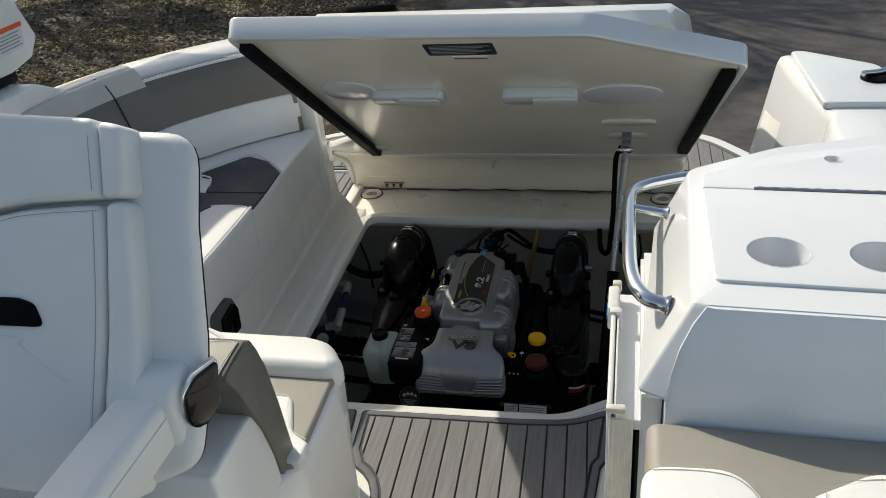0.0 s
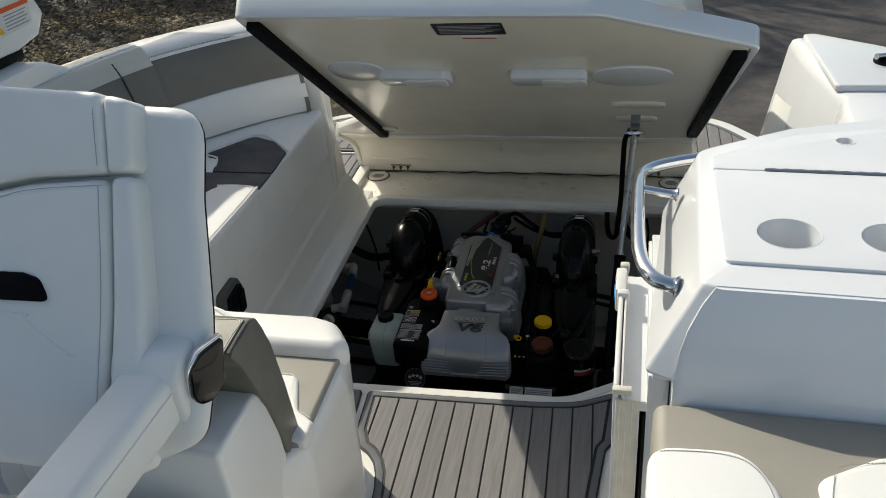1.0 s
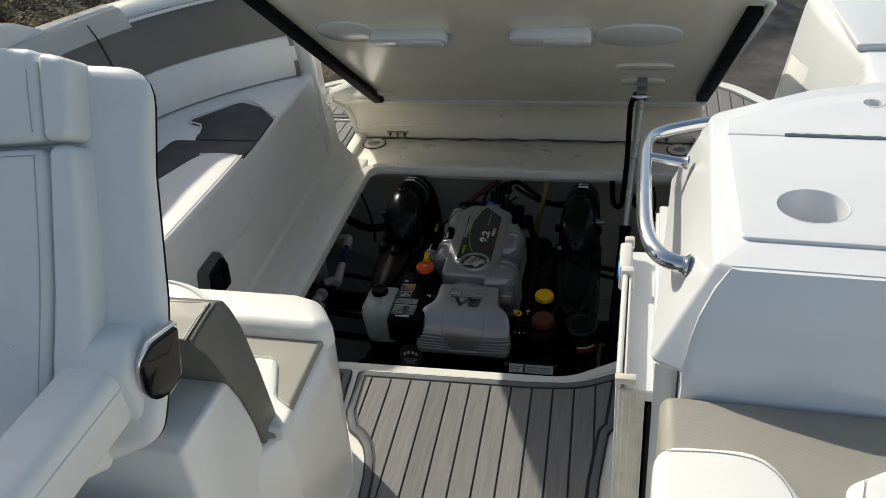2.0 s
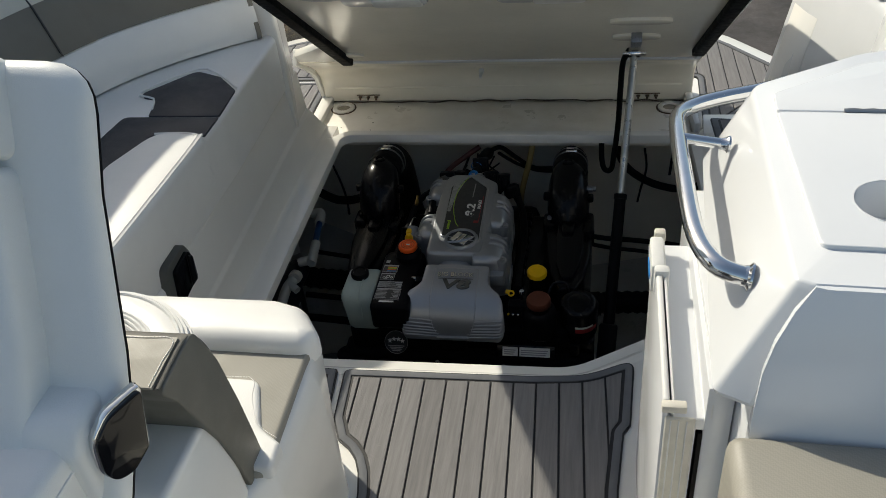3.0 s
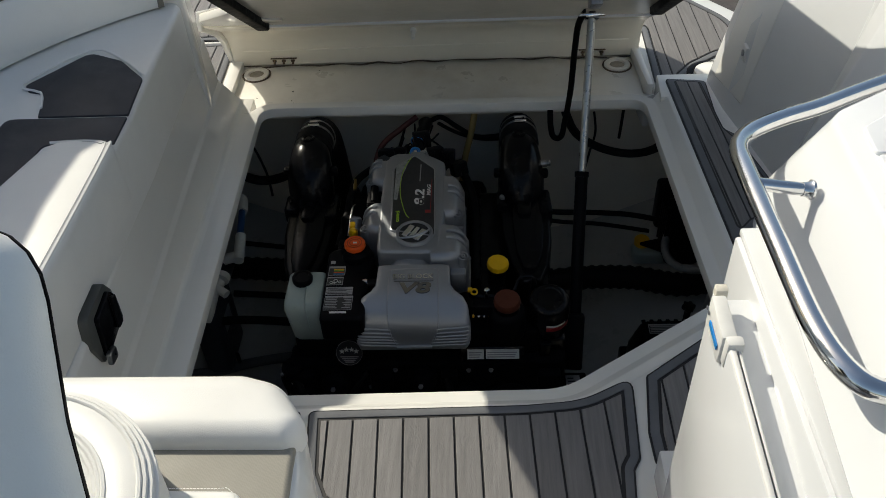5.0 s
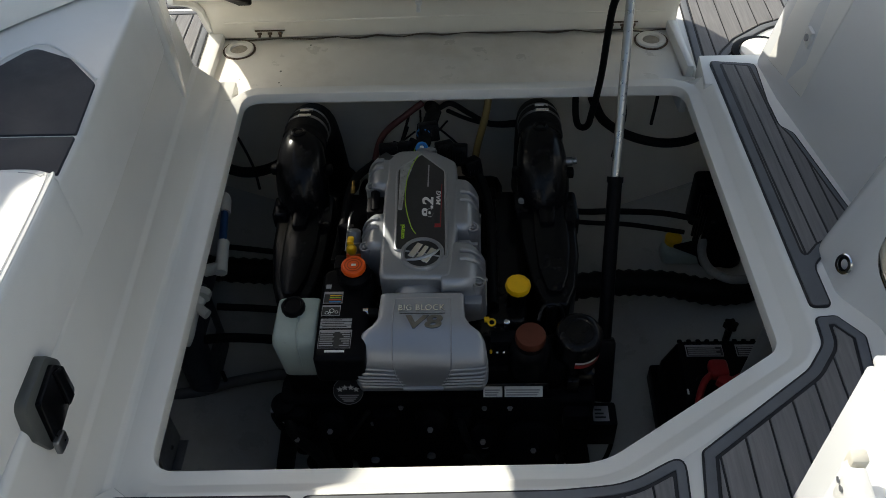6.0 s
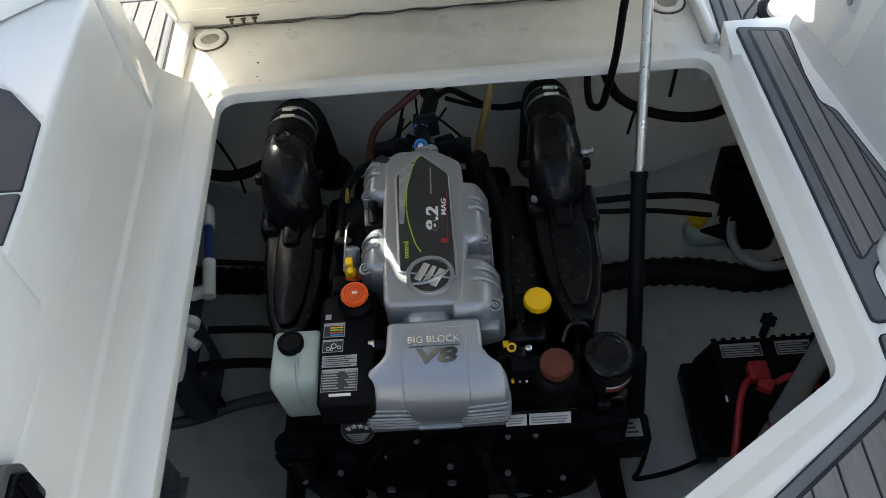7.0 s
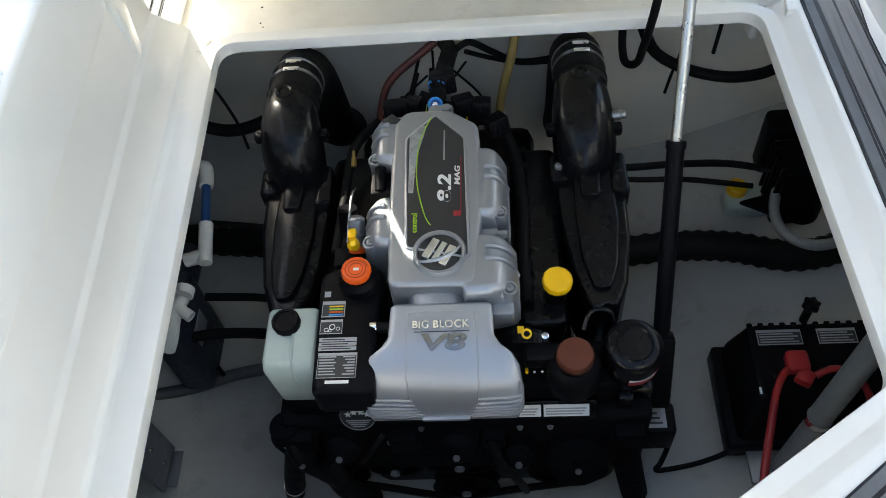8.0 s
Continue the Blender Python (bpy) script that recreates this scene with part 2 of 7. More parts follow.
def lettering(text, size, m, depth=0.0006, spacing=1.0, shear=0.0, fat=0.0):
    cu = bpy.data.curves.new("letters", "FONT")
    cu.body, cu.size, cu.extrude, cu.align_x, cu.align_y, cu.space_character, cu.shear = text, size, depth, "CENTER", "CENTER", spacing, shear
    cu.offset = fat
    ob = bpy.data.objects.new("letters", cu)
    scene.collection.objects.link(ob)
    me = bpy.data.meshes.new_from_object(ob.evaluated_get(bpy.context.evaluated_depsgraph_get()))
    bm = bmesh.new()
    bm.from_mesh(me)
    bpy.data.objects.remove(ob)
    bpy.data.curves.remove(cu)
    bpy.data.meshes.remove(me)
    return moved(bm, m)


def clip(poly, nx, ny, c):
    """The part of an outline where nx * x + ny * y <= c."""
    out = []
    for i in range(len(poly)):
        a, b = poly[i - 1], poly[i]
        da, db = nx * a.x + ny * a.y - c, nx * b.x + ny * b.y - c
        if (da < 0) != (db < 0) and abs(da - db) > 1e-9:
            out.append(a + (b - a) * (da / (da - db)))
        if db <= 0:
            out.append(b.copy())
    return out


def clean(poly, eps=0.002):
    out = []
    for p in poly:
        if not out or (p - out[-1]).length > eps:
            out.append(p)
    if len(out) > 2 and (out[0] - out[-1]).length < eps:
        out.pop()
    return out


def cut(ob, bm):
    """Takes the solid bm out of ob's mesh."""
    me = bpy.data.meshes.new("cutter")
    bm.to_mesh(me)
    bm.free()
    tool = new("cutter", me)
    mod = ob.modifiers.new("cut", "BOOLEAN")
    mod.operation, mod.solver, mod.object = "DIFFERENCE", "EXACT", tool
    bpy.context.view_layer.update()
    done = bpy.data.meshes.new_from_object(ob.evaluated_get(bpy.context.evaluated_depsgraph_get()))
    ob.modifiers.clear()
    ob.data = done
    bpy.data.objects.remove(tool)
    bpy.data.meshes.remove(me)
    done.set_sharp_from_angle(angle=radians(38))


def stitches(line, gap=0.0048, length=0.0036, r=0.0006, sub=8):
    """A row of thread stitches along a line."""
    pts = smooth_line(line, sub)
    out, carry = bmesh.new(), 0.0
    for a, b in zip(pts, pts[1:]):
        d = (b - a).length
        while carry < d:
            p = a + (b - a) * (carry / d)
            q = p + (b - a).normalized() * length
            side = (q - p).orthogonal().normalized() * r
            up = (q - p).normalized().cross(side)
            ends = [[out.verts.new(e + side * math.cos(w) + up * math.sin(w)) for w in (0, 1.57, 3.14, 4.71)] for e in (p, q)]
            for i in range(4):
                out.faces.new((ends[0][i - 1], ends[0][i], ends[1][i], ends[1][i - 1]))
            carry += gap
        carry -= d
    return out


# ---------- ground ----------
GROUND_Z = -1.75


def ground_material():
    m = bpy.data.materials.new("asphalt_and_leaf_litter")
    m.use_nodes = True
    nt, b = m.node_tree, m.node_tree.nodes["Principled BSDF"]
    geo = nt.nodes.new("ShaderNodeNewGeometry")

    def tex(s, d=6.0, r=0.65):
        n = nt.nodes.new("ShaderNodeTexNoise")
        n.inputs["Scale"].default_value, n.inputs["Detail"].default_value, n.inputs["Roughness"].default_value = s, d, r
        nt.links.new(geo.outputs["Position"], n.inputs["Vector"])
        return n.outputs[0]

    def ramp(src, *stops):
        r = nt.nodes.new("ShaderNodeValToRGB")
        el = r.color_ramp.elements
        while len(el) < len(stops):
            el.new(0.5)
        for e, (p, c) in zip(el, stops):
            e.position, e.color = p, (*c, 1)
        nt.links.new(src, r.inputs[0])
        return r.outputs[0]

    b.inputs["Base Color"].default_value = (0.1, 0.1, 0.1, 1)
    # Besides litter and turf, these high-contrast blotches imitate patches of sun and shade.
    litter = ramp(tex(3.2, 14, 0.85), (0.44, (0.006, 0.005, 0.003)), (0.5, (0.028, 0.02, 0.011)), (0.56, (0.10, 0.07, 0.035)), (0.64, (0.30, 0.22, 0.12)))
    turf = ramp(tex(4.5, 14, 0.85), (0.44, (0.006, 0.006, 0.003)), (0.53, (0.035, 0.03, 0.012)), (0.64, (0.20, 0.15, 0.055)))
    mx = nt.nodes.new("ShaderNodeMix")
    mx.data_type = "RGBA"
    r2 = nt.nodes.new("ShaderNodeMapRange")
    r2.inputs[1].default_value, r2.inputs[2].default_value = 0.45, 0.6
    nt.links.new(tex(0.8, 4, 0.6), r2.inputs[0])
    nt.links.new(r2.outputs[0], mx.inputs[0])
    nt.links.new(litter, mx.inputs[6])
    nt.links.new(turf, mx.inputs[7])
    nt.links.new(mx.outputs[2], b.inputs["Base Color"])
    b.inputs["Roughness"].default_value = 0.9
    bp = nt.nodes.new("ShaderNodeBump")
    bp.inputs["Distance"].default_value, bp.inputs["Strength"].default_value = 0.05, 1.0
    nt.links.new(tex(14, 8, 0.75), bp.inputs["Height"])
    nt.links.new(bp.outputs[0], b.inputs["Normal"])
    return m


GRASS = ground_material()
# Strong mottling here also imitates streaky tree shade on the asphalt.
ASPHALT = material("asphalt", (0.072, 0.064, 0.061), 0.85, vary=0.32, scale=3.0, bump=1.0, bump_scale=60, stain=(0.04, 0.04, 0.04), stain_amount=0.7, stain_scale=0.8)
bm = bmesh.new()
bmesh.ops.create_grid(bm, x_segments=60, y_segments=60, size=400)
single("ground", moved(bm, Matrix.Translation((0, 0, GROUND_Z))), GRASS, "rough dry grass with brown fallen leaves", "ground", kind="structure")
single("driveway", prism([Vector(p) for p in ((-2.4, -30), (14, -30), (14, 40), (-2.4, 40))], GROUND_Z - 0.05, GROUND_Z + 0.012), ASPHALT, "worn grey asphalt driveway with a crack", "driveway", kind="structure")


# bare trees added out of view beyond the grass to cast the broken shade
BARK = material("grey_bark", (0.16, 0.13, 0.10), 0.9, vary=0.2, scale=6, bump=1.0, bump_scale=40)


def bare_tree(x, y, height, seed):
    rng = random.Random(seed)
    tree = thing("tree", (x, y, GROUND_Z), "bare tree with many thin branches, added out of view to cast shade", "tree", "bare trees")
    trunk = tube([(x, y, GROUND_Z), (x + 0.1, y, GROUND_Z + height * 0.3), (x - 0.1, y + 0.2, GROUND_Z + height * 0.6), (x, y, GROUND_Z + height)], lambda t: 0.28 * (1 - t) + 0.03, 10, 5)
    part("trunk", trunk, BARK, tree)
    verts, faces = [], []

    def twig(a, b, r0, r1):
        d = (b - a).normalized()
        u = d.orthogonal().normalized()
        w = d.cross(u)
        n = len(verts)
        for p, r in ((a, r0), (b, r1)):
            for k in range(3):
                ang = 2.094 * k
                verts.append(p + (u * math.cos(ang) + w * math.sin(ang)) * r)
        for k in range(3):
            faces.append((n + k, n + (k + 1) % 3, n + 3 + (k + 1) % 3, n + 3 + k))

    def grow(a, d, length, r, depth):
        b = a + d * length
        twig(a, b, r, r * 0.65)
        if depth == 0:
            return
        for _ in range(4 if depth > 1 else 5):
            nd = (d + Vector((rng.uniform(-0.8, 0.8), rng.uniform(-0.8, 0.8), rng.uniform(-0.35, 0.6)))).normalized()
            grow(a + (b - a) * rng.uniform(0.35, 1.0), nd, length * rng.uniform(0.5, 0.75), r * 0.55, depth - 1)

    for k in range(16):
        ang = k * 2.4
        grow(Vector((x, y, GROUND_Z + height * rng.uniform(0.28, 0.95))), Vector((math.cos(ang), math.sin(ang), rng.uniform(0.1, 0.7))).normalized(), height * rng.uniform(0.16, 0.28), 0.07, 3)
    me = bpy.data.meshes.new("branches")
    me.from_pydata(verts, [], faces)
    me.materials.append(BARK)
    ob = new("branches", me)
    ob.parent = tree
    ob.matrix_parent_inverse = Matrix.Translation(-tree.location)


for tx, ty, th, seed in ((-15.0, 17.5, 8.5, 1), (-18.5, 19.5, 9.5, 2), (-12.0, 19.5, 9.0, 3), (-9.0, 21.5, 9.5, 4), (-21.0, 16.5, 9.0, 5), (-6.0, 23.5, 9.5, 6), (-7.5, 19.5, 10.5, 8), (-5.0, 18.6, 9.5, 9)):
    bare_tree(tx, ty, th, seed)


def leaf_litter(count, seed):
    """Dry leaves scattered over the rough grass."""
    rng = random.Random(seed)
    verts, faces = [], []
    for _ in range(count):
        x, y = rng.uniform(-12, -3.4), rng.uniform(8.5, 17)
        size, turn = rng.uniform(0.014, 0.042), rng.uniform(0, 6.28)
        tip, roll = rng.uniform(-0.5, 0.9), rng.uniform(-0.7, 0.7)
        c, s = math.cos(turn), math.sin(turn)
        n = len(verts)
        for u, v in ((-1, 0), (-0.2, -0.55), (1, 0), (-0.2, 0.55)):
            verts.append((x + size * (u * c - v * s), y + size * (u * s + v * c), GROUND_Z + 0.035 + size * (0.5 * u * tip + v * roll)))
        faces += [(n, n + 1, n + 2), (n, n + 2, n + 3)]
    me = bpy.data.meshes.new("leaves")
    me.from_pydata(verts, [], faces)
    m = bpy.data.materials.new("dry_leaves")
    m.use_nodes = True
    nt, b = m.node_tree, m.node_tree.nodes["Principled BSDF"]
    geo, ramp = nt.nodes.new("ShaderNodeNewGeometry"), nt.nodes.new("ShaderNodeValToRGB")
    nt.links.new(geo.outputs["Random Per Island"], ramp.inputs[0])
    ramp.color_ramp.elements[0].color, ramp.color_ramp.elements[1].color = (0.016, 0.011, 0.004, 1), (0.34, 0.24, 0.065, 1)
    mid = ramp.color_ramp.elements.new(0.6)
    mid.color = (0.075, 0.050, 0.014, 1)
    # Broad noise dims and brightens the leaves, painting sun dapple into their colour.
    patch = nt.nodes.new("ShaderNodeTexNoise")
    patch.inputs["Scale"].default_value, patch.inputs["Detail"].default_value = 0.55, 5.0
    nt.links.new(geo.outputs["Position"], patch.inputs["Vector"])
    dappled = nt.nodes.new("ShaderNodeMapRange")
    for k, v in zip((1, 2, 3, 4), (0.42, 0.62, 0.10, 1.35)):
        dappled.inputs[k].default_value = v
    nt.links.new(patch.outputs[0], dappled.inputs[0])
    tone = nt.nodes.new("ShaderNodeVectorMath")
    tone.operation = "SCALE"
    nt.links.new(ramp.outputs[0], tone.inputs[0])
    nt.links.new(dappled.outputs[0], tone.inputs["Scale"])
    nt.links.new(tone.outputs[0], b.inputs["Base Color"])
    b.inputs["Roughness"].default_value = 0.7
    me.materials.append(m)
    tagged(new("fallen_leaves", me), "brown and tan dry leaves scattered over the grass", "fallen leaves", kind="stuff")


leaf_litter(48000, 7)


# ---------- the boat's shell ----------
OPENING = rounded([(-0.407, 1.955, 0.05), (0.42, 1.970, 0.16), (0.795, 2.220, 0.05), (0.765, 3.098, 0.05), (-0.444, 3.098, 0.05)], 6)


def left_x(y):
    return -0.407 - 0.037 * (y - 1.955) / 1.143


def rim_mesh():
    """The lip round the engine hatch: front and right side climb to the deck, the back drops to the hinge ledge."""
    rings = []
    for d, z, share in ((0.010, -0.064, 0), (0.0, -0.062, 0), (0.0, -0.036, 0), (0.0015, -0.0325, 0), (0.005, -0.031, 0), (0.030, -0.0295, 0), (0.034, -0.027, 0.2), (0.058, -0.004, 0.9), (0.064, -0.0005, 1.0), (0.085, 0.0005, 1.0)):
        ring = []
        for p in offset(OPENING, d):
            back = min(1, max(0, (p.y - 3.08) / 0.03))
            if p.x > 0.6:
                back = min(1, max(0, (p.y - 3.046 - (p.x - 0.715)) / 0.03 + 0.5)) if p.y > 3.03 else 0
            left = min(1, max(0, (left_x(p.y) + 0.01 - p.x) / 0.02)) * (1 - back)
            low = z * (1 - back - left) + back * min(z, -0.031 - 0.04 * share) + left * min(z, -0.029)
            ring.append((p.x, p.y, low))
        rings.append(ring)
    return loft(rings, caps=False)


rim = single("hatch_rim", rim_mesh(), GELCOAT, "white gelcoat lip around the open engine hatch", "hatch rim", kind="structure", angle=32)

# deck sheet in front of the hatch and along its right side
edge = offset(OPENING, 0.08)
right_front = [p for p in edge if not (p.x < -0.45 and p.y > 1.92) and p.y < 3.12]
deck_line = [p for p in right_front]
deck_poly = [Vector((-1.35, -1.6)), Vector((1.5, -1.6)), Vector((1.5, 3.19)), Vector((0.815, 3.19))]
chain = sorted(deck_line, key=lambda p: -(math.atan2(p.y - 2.6, p.x - 0.1)))
deck_poly += [p for p in chain] + [Vector((-0.50, 1.875)), Vector((-1.35, 1.875))]
single("floor", prism(deck_poly, -0.03, -0.001, w=0.004), GELCOAT, "white gelcoat cockpit floor around the engine hatch", "cockpit floor", kind="structure")

# ledge behind the opening, which carries the lid's hinges
ledge_poly = [Vector(p) for p in ((-0.58, 3.14), (0.84, 3.14), (0.84, 3.19), (0.785, 3.20), (0.785, 3.47), (-0.58, 3.47))]
single("hinge_ledge", prism(ledge_poly, -0.10, -0.07, w=0.008), GEL_DIRTY, "white ledge with stains behind the engine hatch", "ledge", kind="structure")
single("ledge_cheek", prism([Vector(p) for p in ((-0.606, 3.160), (-0.566, 3.160), (-0.570, 3.47), (-0.618, 3.47))], -0.2, -0.045, w=0.008), GELCOAT, "low white upstand beside the hinge ledge", "upstand", kind="structure")
single("ledge_cheek", prism([Vector(p) for p in ((0.79, 3.192), (0.812, 3.192), (0.80, 3.47), (0.77, 3.47))], -0.2, -0.035, w=0.008), GELCOAT, "low white upstand beside the hinge ledge", "upstand", kind="structure")

# Small dark dots drawn for dirt specks on the ledge.
for x, y, r in ((-0.487, 3.225, 0.0022), (-0.372, 3.262, 0.0032), (-0.368, 3.205, 0.0024), (-0.360, 3.19, 0.0018), (-0.300, 3.395, 0.0025)):
    single("ledge_hole", lathe([(r, -0.004), (r, 0.0006), (0.0004, 0.0007)], (x, y, -0.07), sides=10), LABEL_BLACK, "small dark dirt speck on the white ledge", "screw hole", group="ledge screw holes")
single("deck_end", prism([Vector(p) for p in ((0.806, 3.06), (0.99, 3.06), (0.985, 3.192), (0.815, 3.192))], -0.12, -0.0005, w=0.004), GELCOAT, "white stepped end of the side deck", "deck step", kind="structure")

# unseen dark floor sheet and dashboard, added to cut light on the helm seat
single("floor_covering", box(-1.2, 1.34, -1.55, 0.55, -0.002, 0.008, 0.002, 1), TEAK_EDGE, "unseen dark grey sheet added on the cockpit floor to cut bounced light", "floor covering", kind="structure")
single("dashboard", bevel(prism([Vector(p) for p in ((-0.55, 0.0), (-0.10, 0.0), (-0.16, 0.55), (-0.05, 0.72), (-0.30, 1.02), (-0.55, 1.08))], -1.2, 0.0, "x"), 0.03, 3, 30), VINYL_GREY, "unseen dark block added ahead of the helm to dim its seat", "dashboard", kind="structure")

# wall below the left bench
wall_profile = [(-0.034, -0.066), (-0.034, -0.030), (-0.064, -0.0285), (-0.074, -0.020), (-0.098, 0.085), (-0.108, 0.098), (-0.120, 0.235), (-0.128, 0.245), (-0.42, 0.245), (-0.42, -0.066)]
rows = []
for y, end in ((1.68, 0), (1.84, 0), (2.2, 0), (2.6, 0), (2.95, 0), (3.02, 1)):
    top_x = -0.376 - 0.06 * (y - 1.937) / 1.131
    row = []
    for dx, z in wall_profile:
        k = min(1, max(0, (z + 0.03) / 0.13))
        row.append((left_x(y) * (1 - k) + top_x * k + dx, y + end * (0.04 + 0.10 * (1 - k) ** 2), z))
    rows.append(row)
single("wall_left", bevel(loft(rows), 0.003, 2, 8), GELCOAT, "white gelcoat side wall below the bench", "wall", kind="structure", angle=26)

# swim platform behind the boat
PLATFORM = rounded([(-1.25, 3.0), (-0.61, 3.0), (-0.622, 3.476), (0.802, 3.476), (0.816, 3.2), (1.25, 3.2), (1.25, 3.66, 0.3), (0.93, 4.12, 0.3), (-0.93, 4.12, 0.3), (-1.25, 3.66, 0.3)], 8)
single("swim_platform", prism(PLATFORM, -0.18, -0.062, w=0.015), GELCOAT, "white swim platform at the stern", "swim platform", kind="structure")

# hull around the engine space
hull_rows = []
for y, k in ((1.25, 0.95), (2.0, 1.0), (2.8, 1.0), (3.42, 0.97)):
    hull_rows.append([(0.15 + dx * k, y, z) for dx, z in ((-1.25, -0.03), (-1.2, -0.35), (-0.98, -0.55), (-0.55, -0.74), (0.0, -0.86), (0.55, -0.74), (0.98, -0.55), (1.2, -0.35), (1.25, -0.03))])
single("bilge", bevel(loft(hull_rows, closed=False), 0.02, 2, 15), BILGE, "grey painted hull inside the engine space", "hull", kind="structure", angle=50)
single("transom", box(-1.15, 1.45, 3.36, 3.42, -0.9, -0.075, 0.01), GEL_INNER, "painted transom wall behind the engine", "wall", kind="structure")
single("bulkhead", box(-1.15, 1.45, 1.24, 1.28, -0.9, -0.035, 0.01), BILGE, "painted bulkhead in front of the engine", "wall", kind="structure")

# outside of the hull
hull_out = []
for y, k in ((-5.6, 0.04), (-5.0, 0.42), (-4.0, 0.72), (-3.0, 0.9), (-1, 1.0), (2, 1.0), (3.45, 0.97)):
    hull_out.append([(0.1 + dx * k, y, z) for dx, z in ((-1.32, 0.4), (-1.30, -0.1), (-1.22, -0.5), (-0.6, -0.82), (0, -1.0), (0.6, -0.82), (1.22, -0.5), (1.36, -0.1), (1.40, 0.4))])
single("hull_outside", loft(hull_out, closed=False), GELCOAT, "white gelcoat hull of the boat", "hull", kind="structure", angle=50)

# foredeck and plain side walls ahead of the cockpit
fore = [Vector(p) for p in ((-1.20, -1.6), (1.48, -1.6), (1.30, -3.0), (1.02, -4.0), (0.60, -5.0), (0.16, -5.55), (0.04, -5.55), (-0.44, -5.0), (-0.84, -4.0), (-1.08, -3.0))]
single("foredeck", prism(fore, 0.32, 0.42, w=0.02), GELCOAT, "white gelcoat foredeck ahead of the cockpit", "foredeck", kind="structure")
single("wall_front", box(-1.18, 1.46, -1.62, -1.56, -0.03, 0.36, 0.01), GELCOAT, "white gelcoat wall ahead of the cockpit", "wall", kind="structure")
single("side_wall", box(-1.40, -1.22, -1.62, 1.42, -0.35, 0.62, 0.03), GELCOAT, "white gelcoat cockpit side wall", "wall", kind="structure")
single("side_wall", box(1.36, 1.50, -1.62, 1.92, -0.35, 0.60, 0.03), GELCOAT, "white gelcoat cockpit side wall", "wall", kind="structure")


# ---------- foam deck mats with separate planks ----------
def deck_mat(corners, z, pitch, border, label, start=0.0, joint=0.0045, inner_line=None, lean=0.0):
    def line(d):
        return clean(rounded(inset(corners, d), 5), 0.0004)

    def same(d):
        return rounded(inset(corners, d), 5)

    poly = line(0)
    c = sum(poly, Vector((0, 0))) / len(poly)
    mat = thing("deck_mat", (c.x, c.y, z), label, "deck mat", "foam deck mats")
    part("backing", prism(poly, z, z + 0.004), CAULK, mat)
    if inner_line:
        part("border", prism(line(0.004), z + 0.003, z + 0.0062, w=0.001, seg=1), TEAK_EDGE, mat, "plain grey foam border")
        field = clean(inner_line)
        part("joint", prism(offset(field, joint), z + 0.005, z + 0.0066), CAULK, mat)
    else:
        rings = [[(p.x, p.y, h) for p in same(d)] for d, h in ((0.004, z + 0.003), (0.004, z + 0.0062), (0.006, z + 0.007), (border - 0.002, z + 0.007), (border, z + 0.0062), (border, z + 0.003))]
        part("border", loft(rings, caps=False), TEAK_EDGE, mat, "plain grey foam border")
        field = line(border + joint * 1.6)
    nx, ny = math.cos(lean), math.sin(lean)
    pos = [p.x * nx + p.y * ny for p in field]
    k = math.floor((min(pos) - start) / pitch)
    while start + k * pitch < max(pos):
        a, b = start + k * pitch + joint / 2, start + (k + 1) * pitch - joint / 2
        piece = clean(clip(clip(field, nx, ny, b), -nx, -ny, -a))
        if len(piece) > 2 and abs(area(piece)) > 2e-4:
            part("plank", loft([[(p.x, p.y, h) for p in q] for q, h in ((piece, z + 0.003), (piece, z + 0.0068), (offset(piece, -0.001), z + 0.0076))]), TEAK, mat)
        k += 1
    return mat


ARCH = [(0.012, 1.485, 0.05), (0.004, 1.545, 0.05), (-0.007, 1.593, 0.05), (-0.022, 1.628, 0.05), (-0.043, 1.654, 0.05), (-0.072, 1.676, 0.012), (-0.098, 1.735, 0.05)]
main_mat = [(-0.112, 1.889, 0.016), (0.33, 1.899, 0.2), (0.45, 1.910, 0.2), (0.561, 1.970, 0.022), (0.549, 1.770, 0.012), (0.534, 1.744, 0.012), (0.522, 1.60, 0.05), (0.50, 0.6, 0.03), (0.03, 0.6, 0.03)] + ARCH
deck_mat(main_mat, 0.0, 0.0511, 0.020, "weathered grey teak-look foam mat with black joints on the cockpit floor", start=0.0111, lean=0.042)
left_mat = [(-0.128, 1.889, 0.012), (-0.112, 1.745, 0.02), (-0.165, 1.68, 0.02), (-0.46, 1.68, 0.02), (-0.45, 1.885, 0.015)]
deck_mat(left_mat, 0.0, 0.0511, 0.020, "narrow grey teak-look foam mat beside the rear lounge seat", start=-0.066)
corner_mat = [(0.590, 1.972, 0.012), (0.822, 2.145, 0.10), (0.866, 2.205, 0.05), (0.868, 2.270, 0.014), (0.912, 2.274, 0.014), (0.955, 2.222, 0.02), (0.900, 1.75, 0.03), (0.575, 1.75, 0.02), (0.572, 1.83, 0.02)]
deck_mat(corner_mat, 0.0, 0.0511, 0.022, "grey teak-look foam mat at the corner of the hatch", start=0.62)
side_mat = [(0.834, 3.158, 0.014), (0.955, 3.140, 0.02), (0.945, 2.885, 0.03), (0.980, 2.845, 0.03), (1.040, 2.535, 0.01), (0.997, 2.476, 0.03), (0.945, 2.448, 0.05), (0.908, 2.405, 0.04), (0.912, 2.296, 0.014), (0.868, 2.294, 0.014)]
side_field = [(0.862, 3.137, 0.006), (0.934, 3.125, 0.01), (0.947, 2.878, 0.03), (0.965, 2.830, 0.02), (1.017, 2.556, 0.006), (0.985, 2.503, 0.04), (0.925, 2.468, 0.03), (0.892, 2.430, 0.008)]
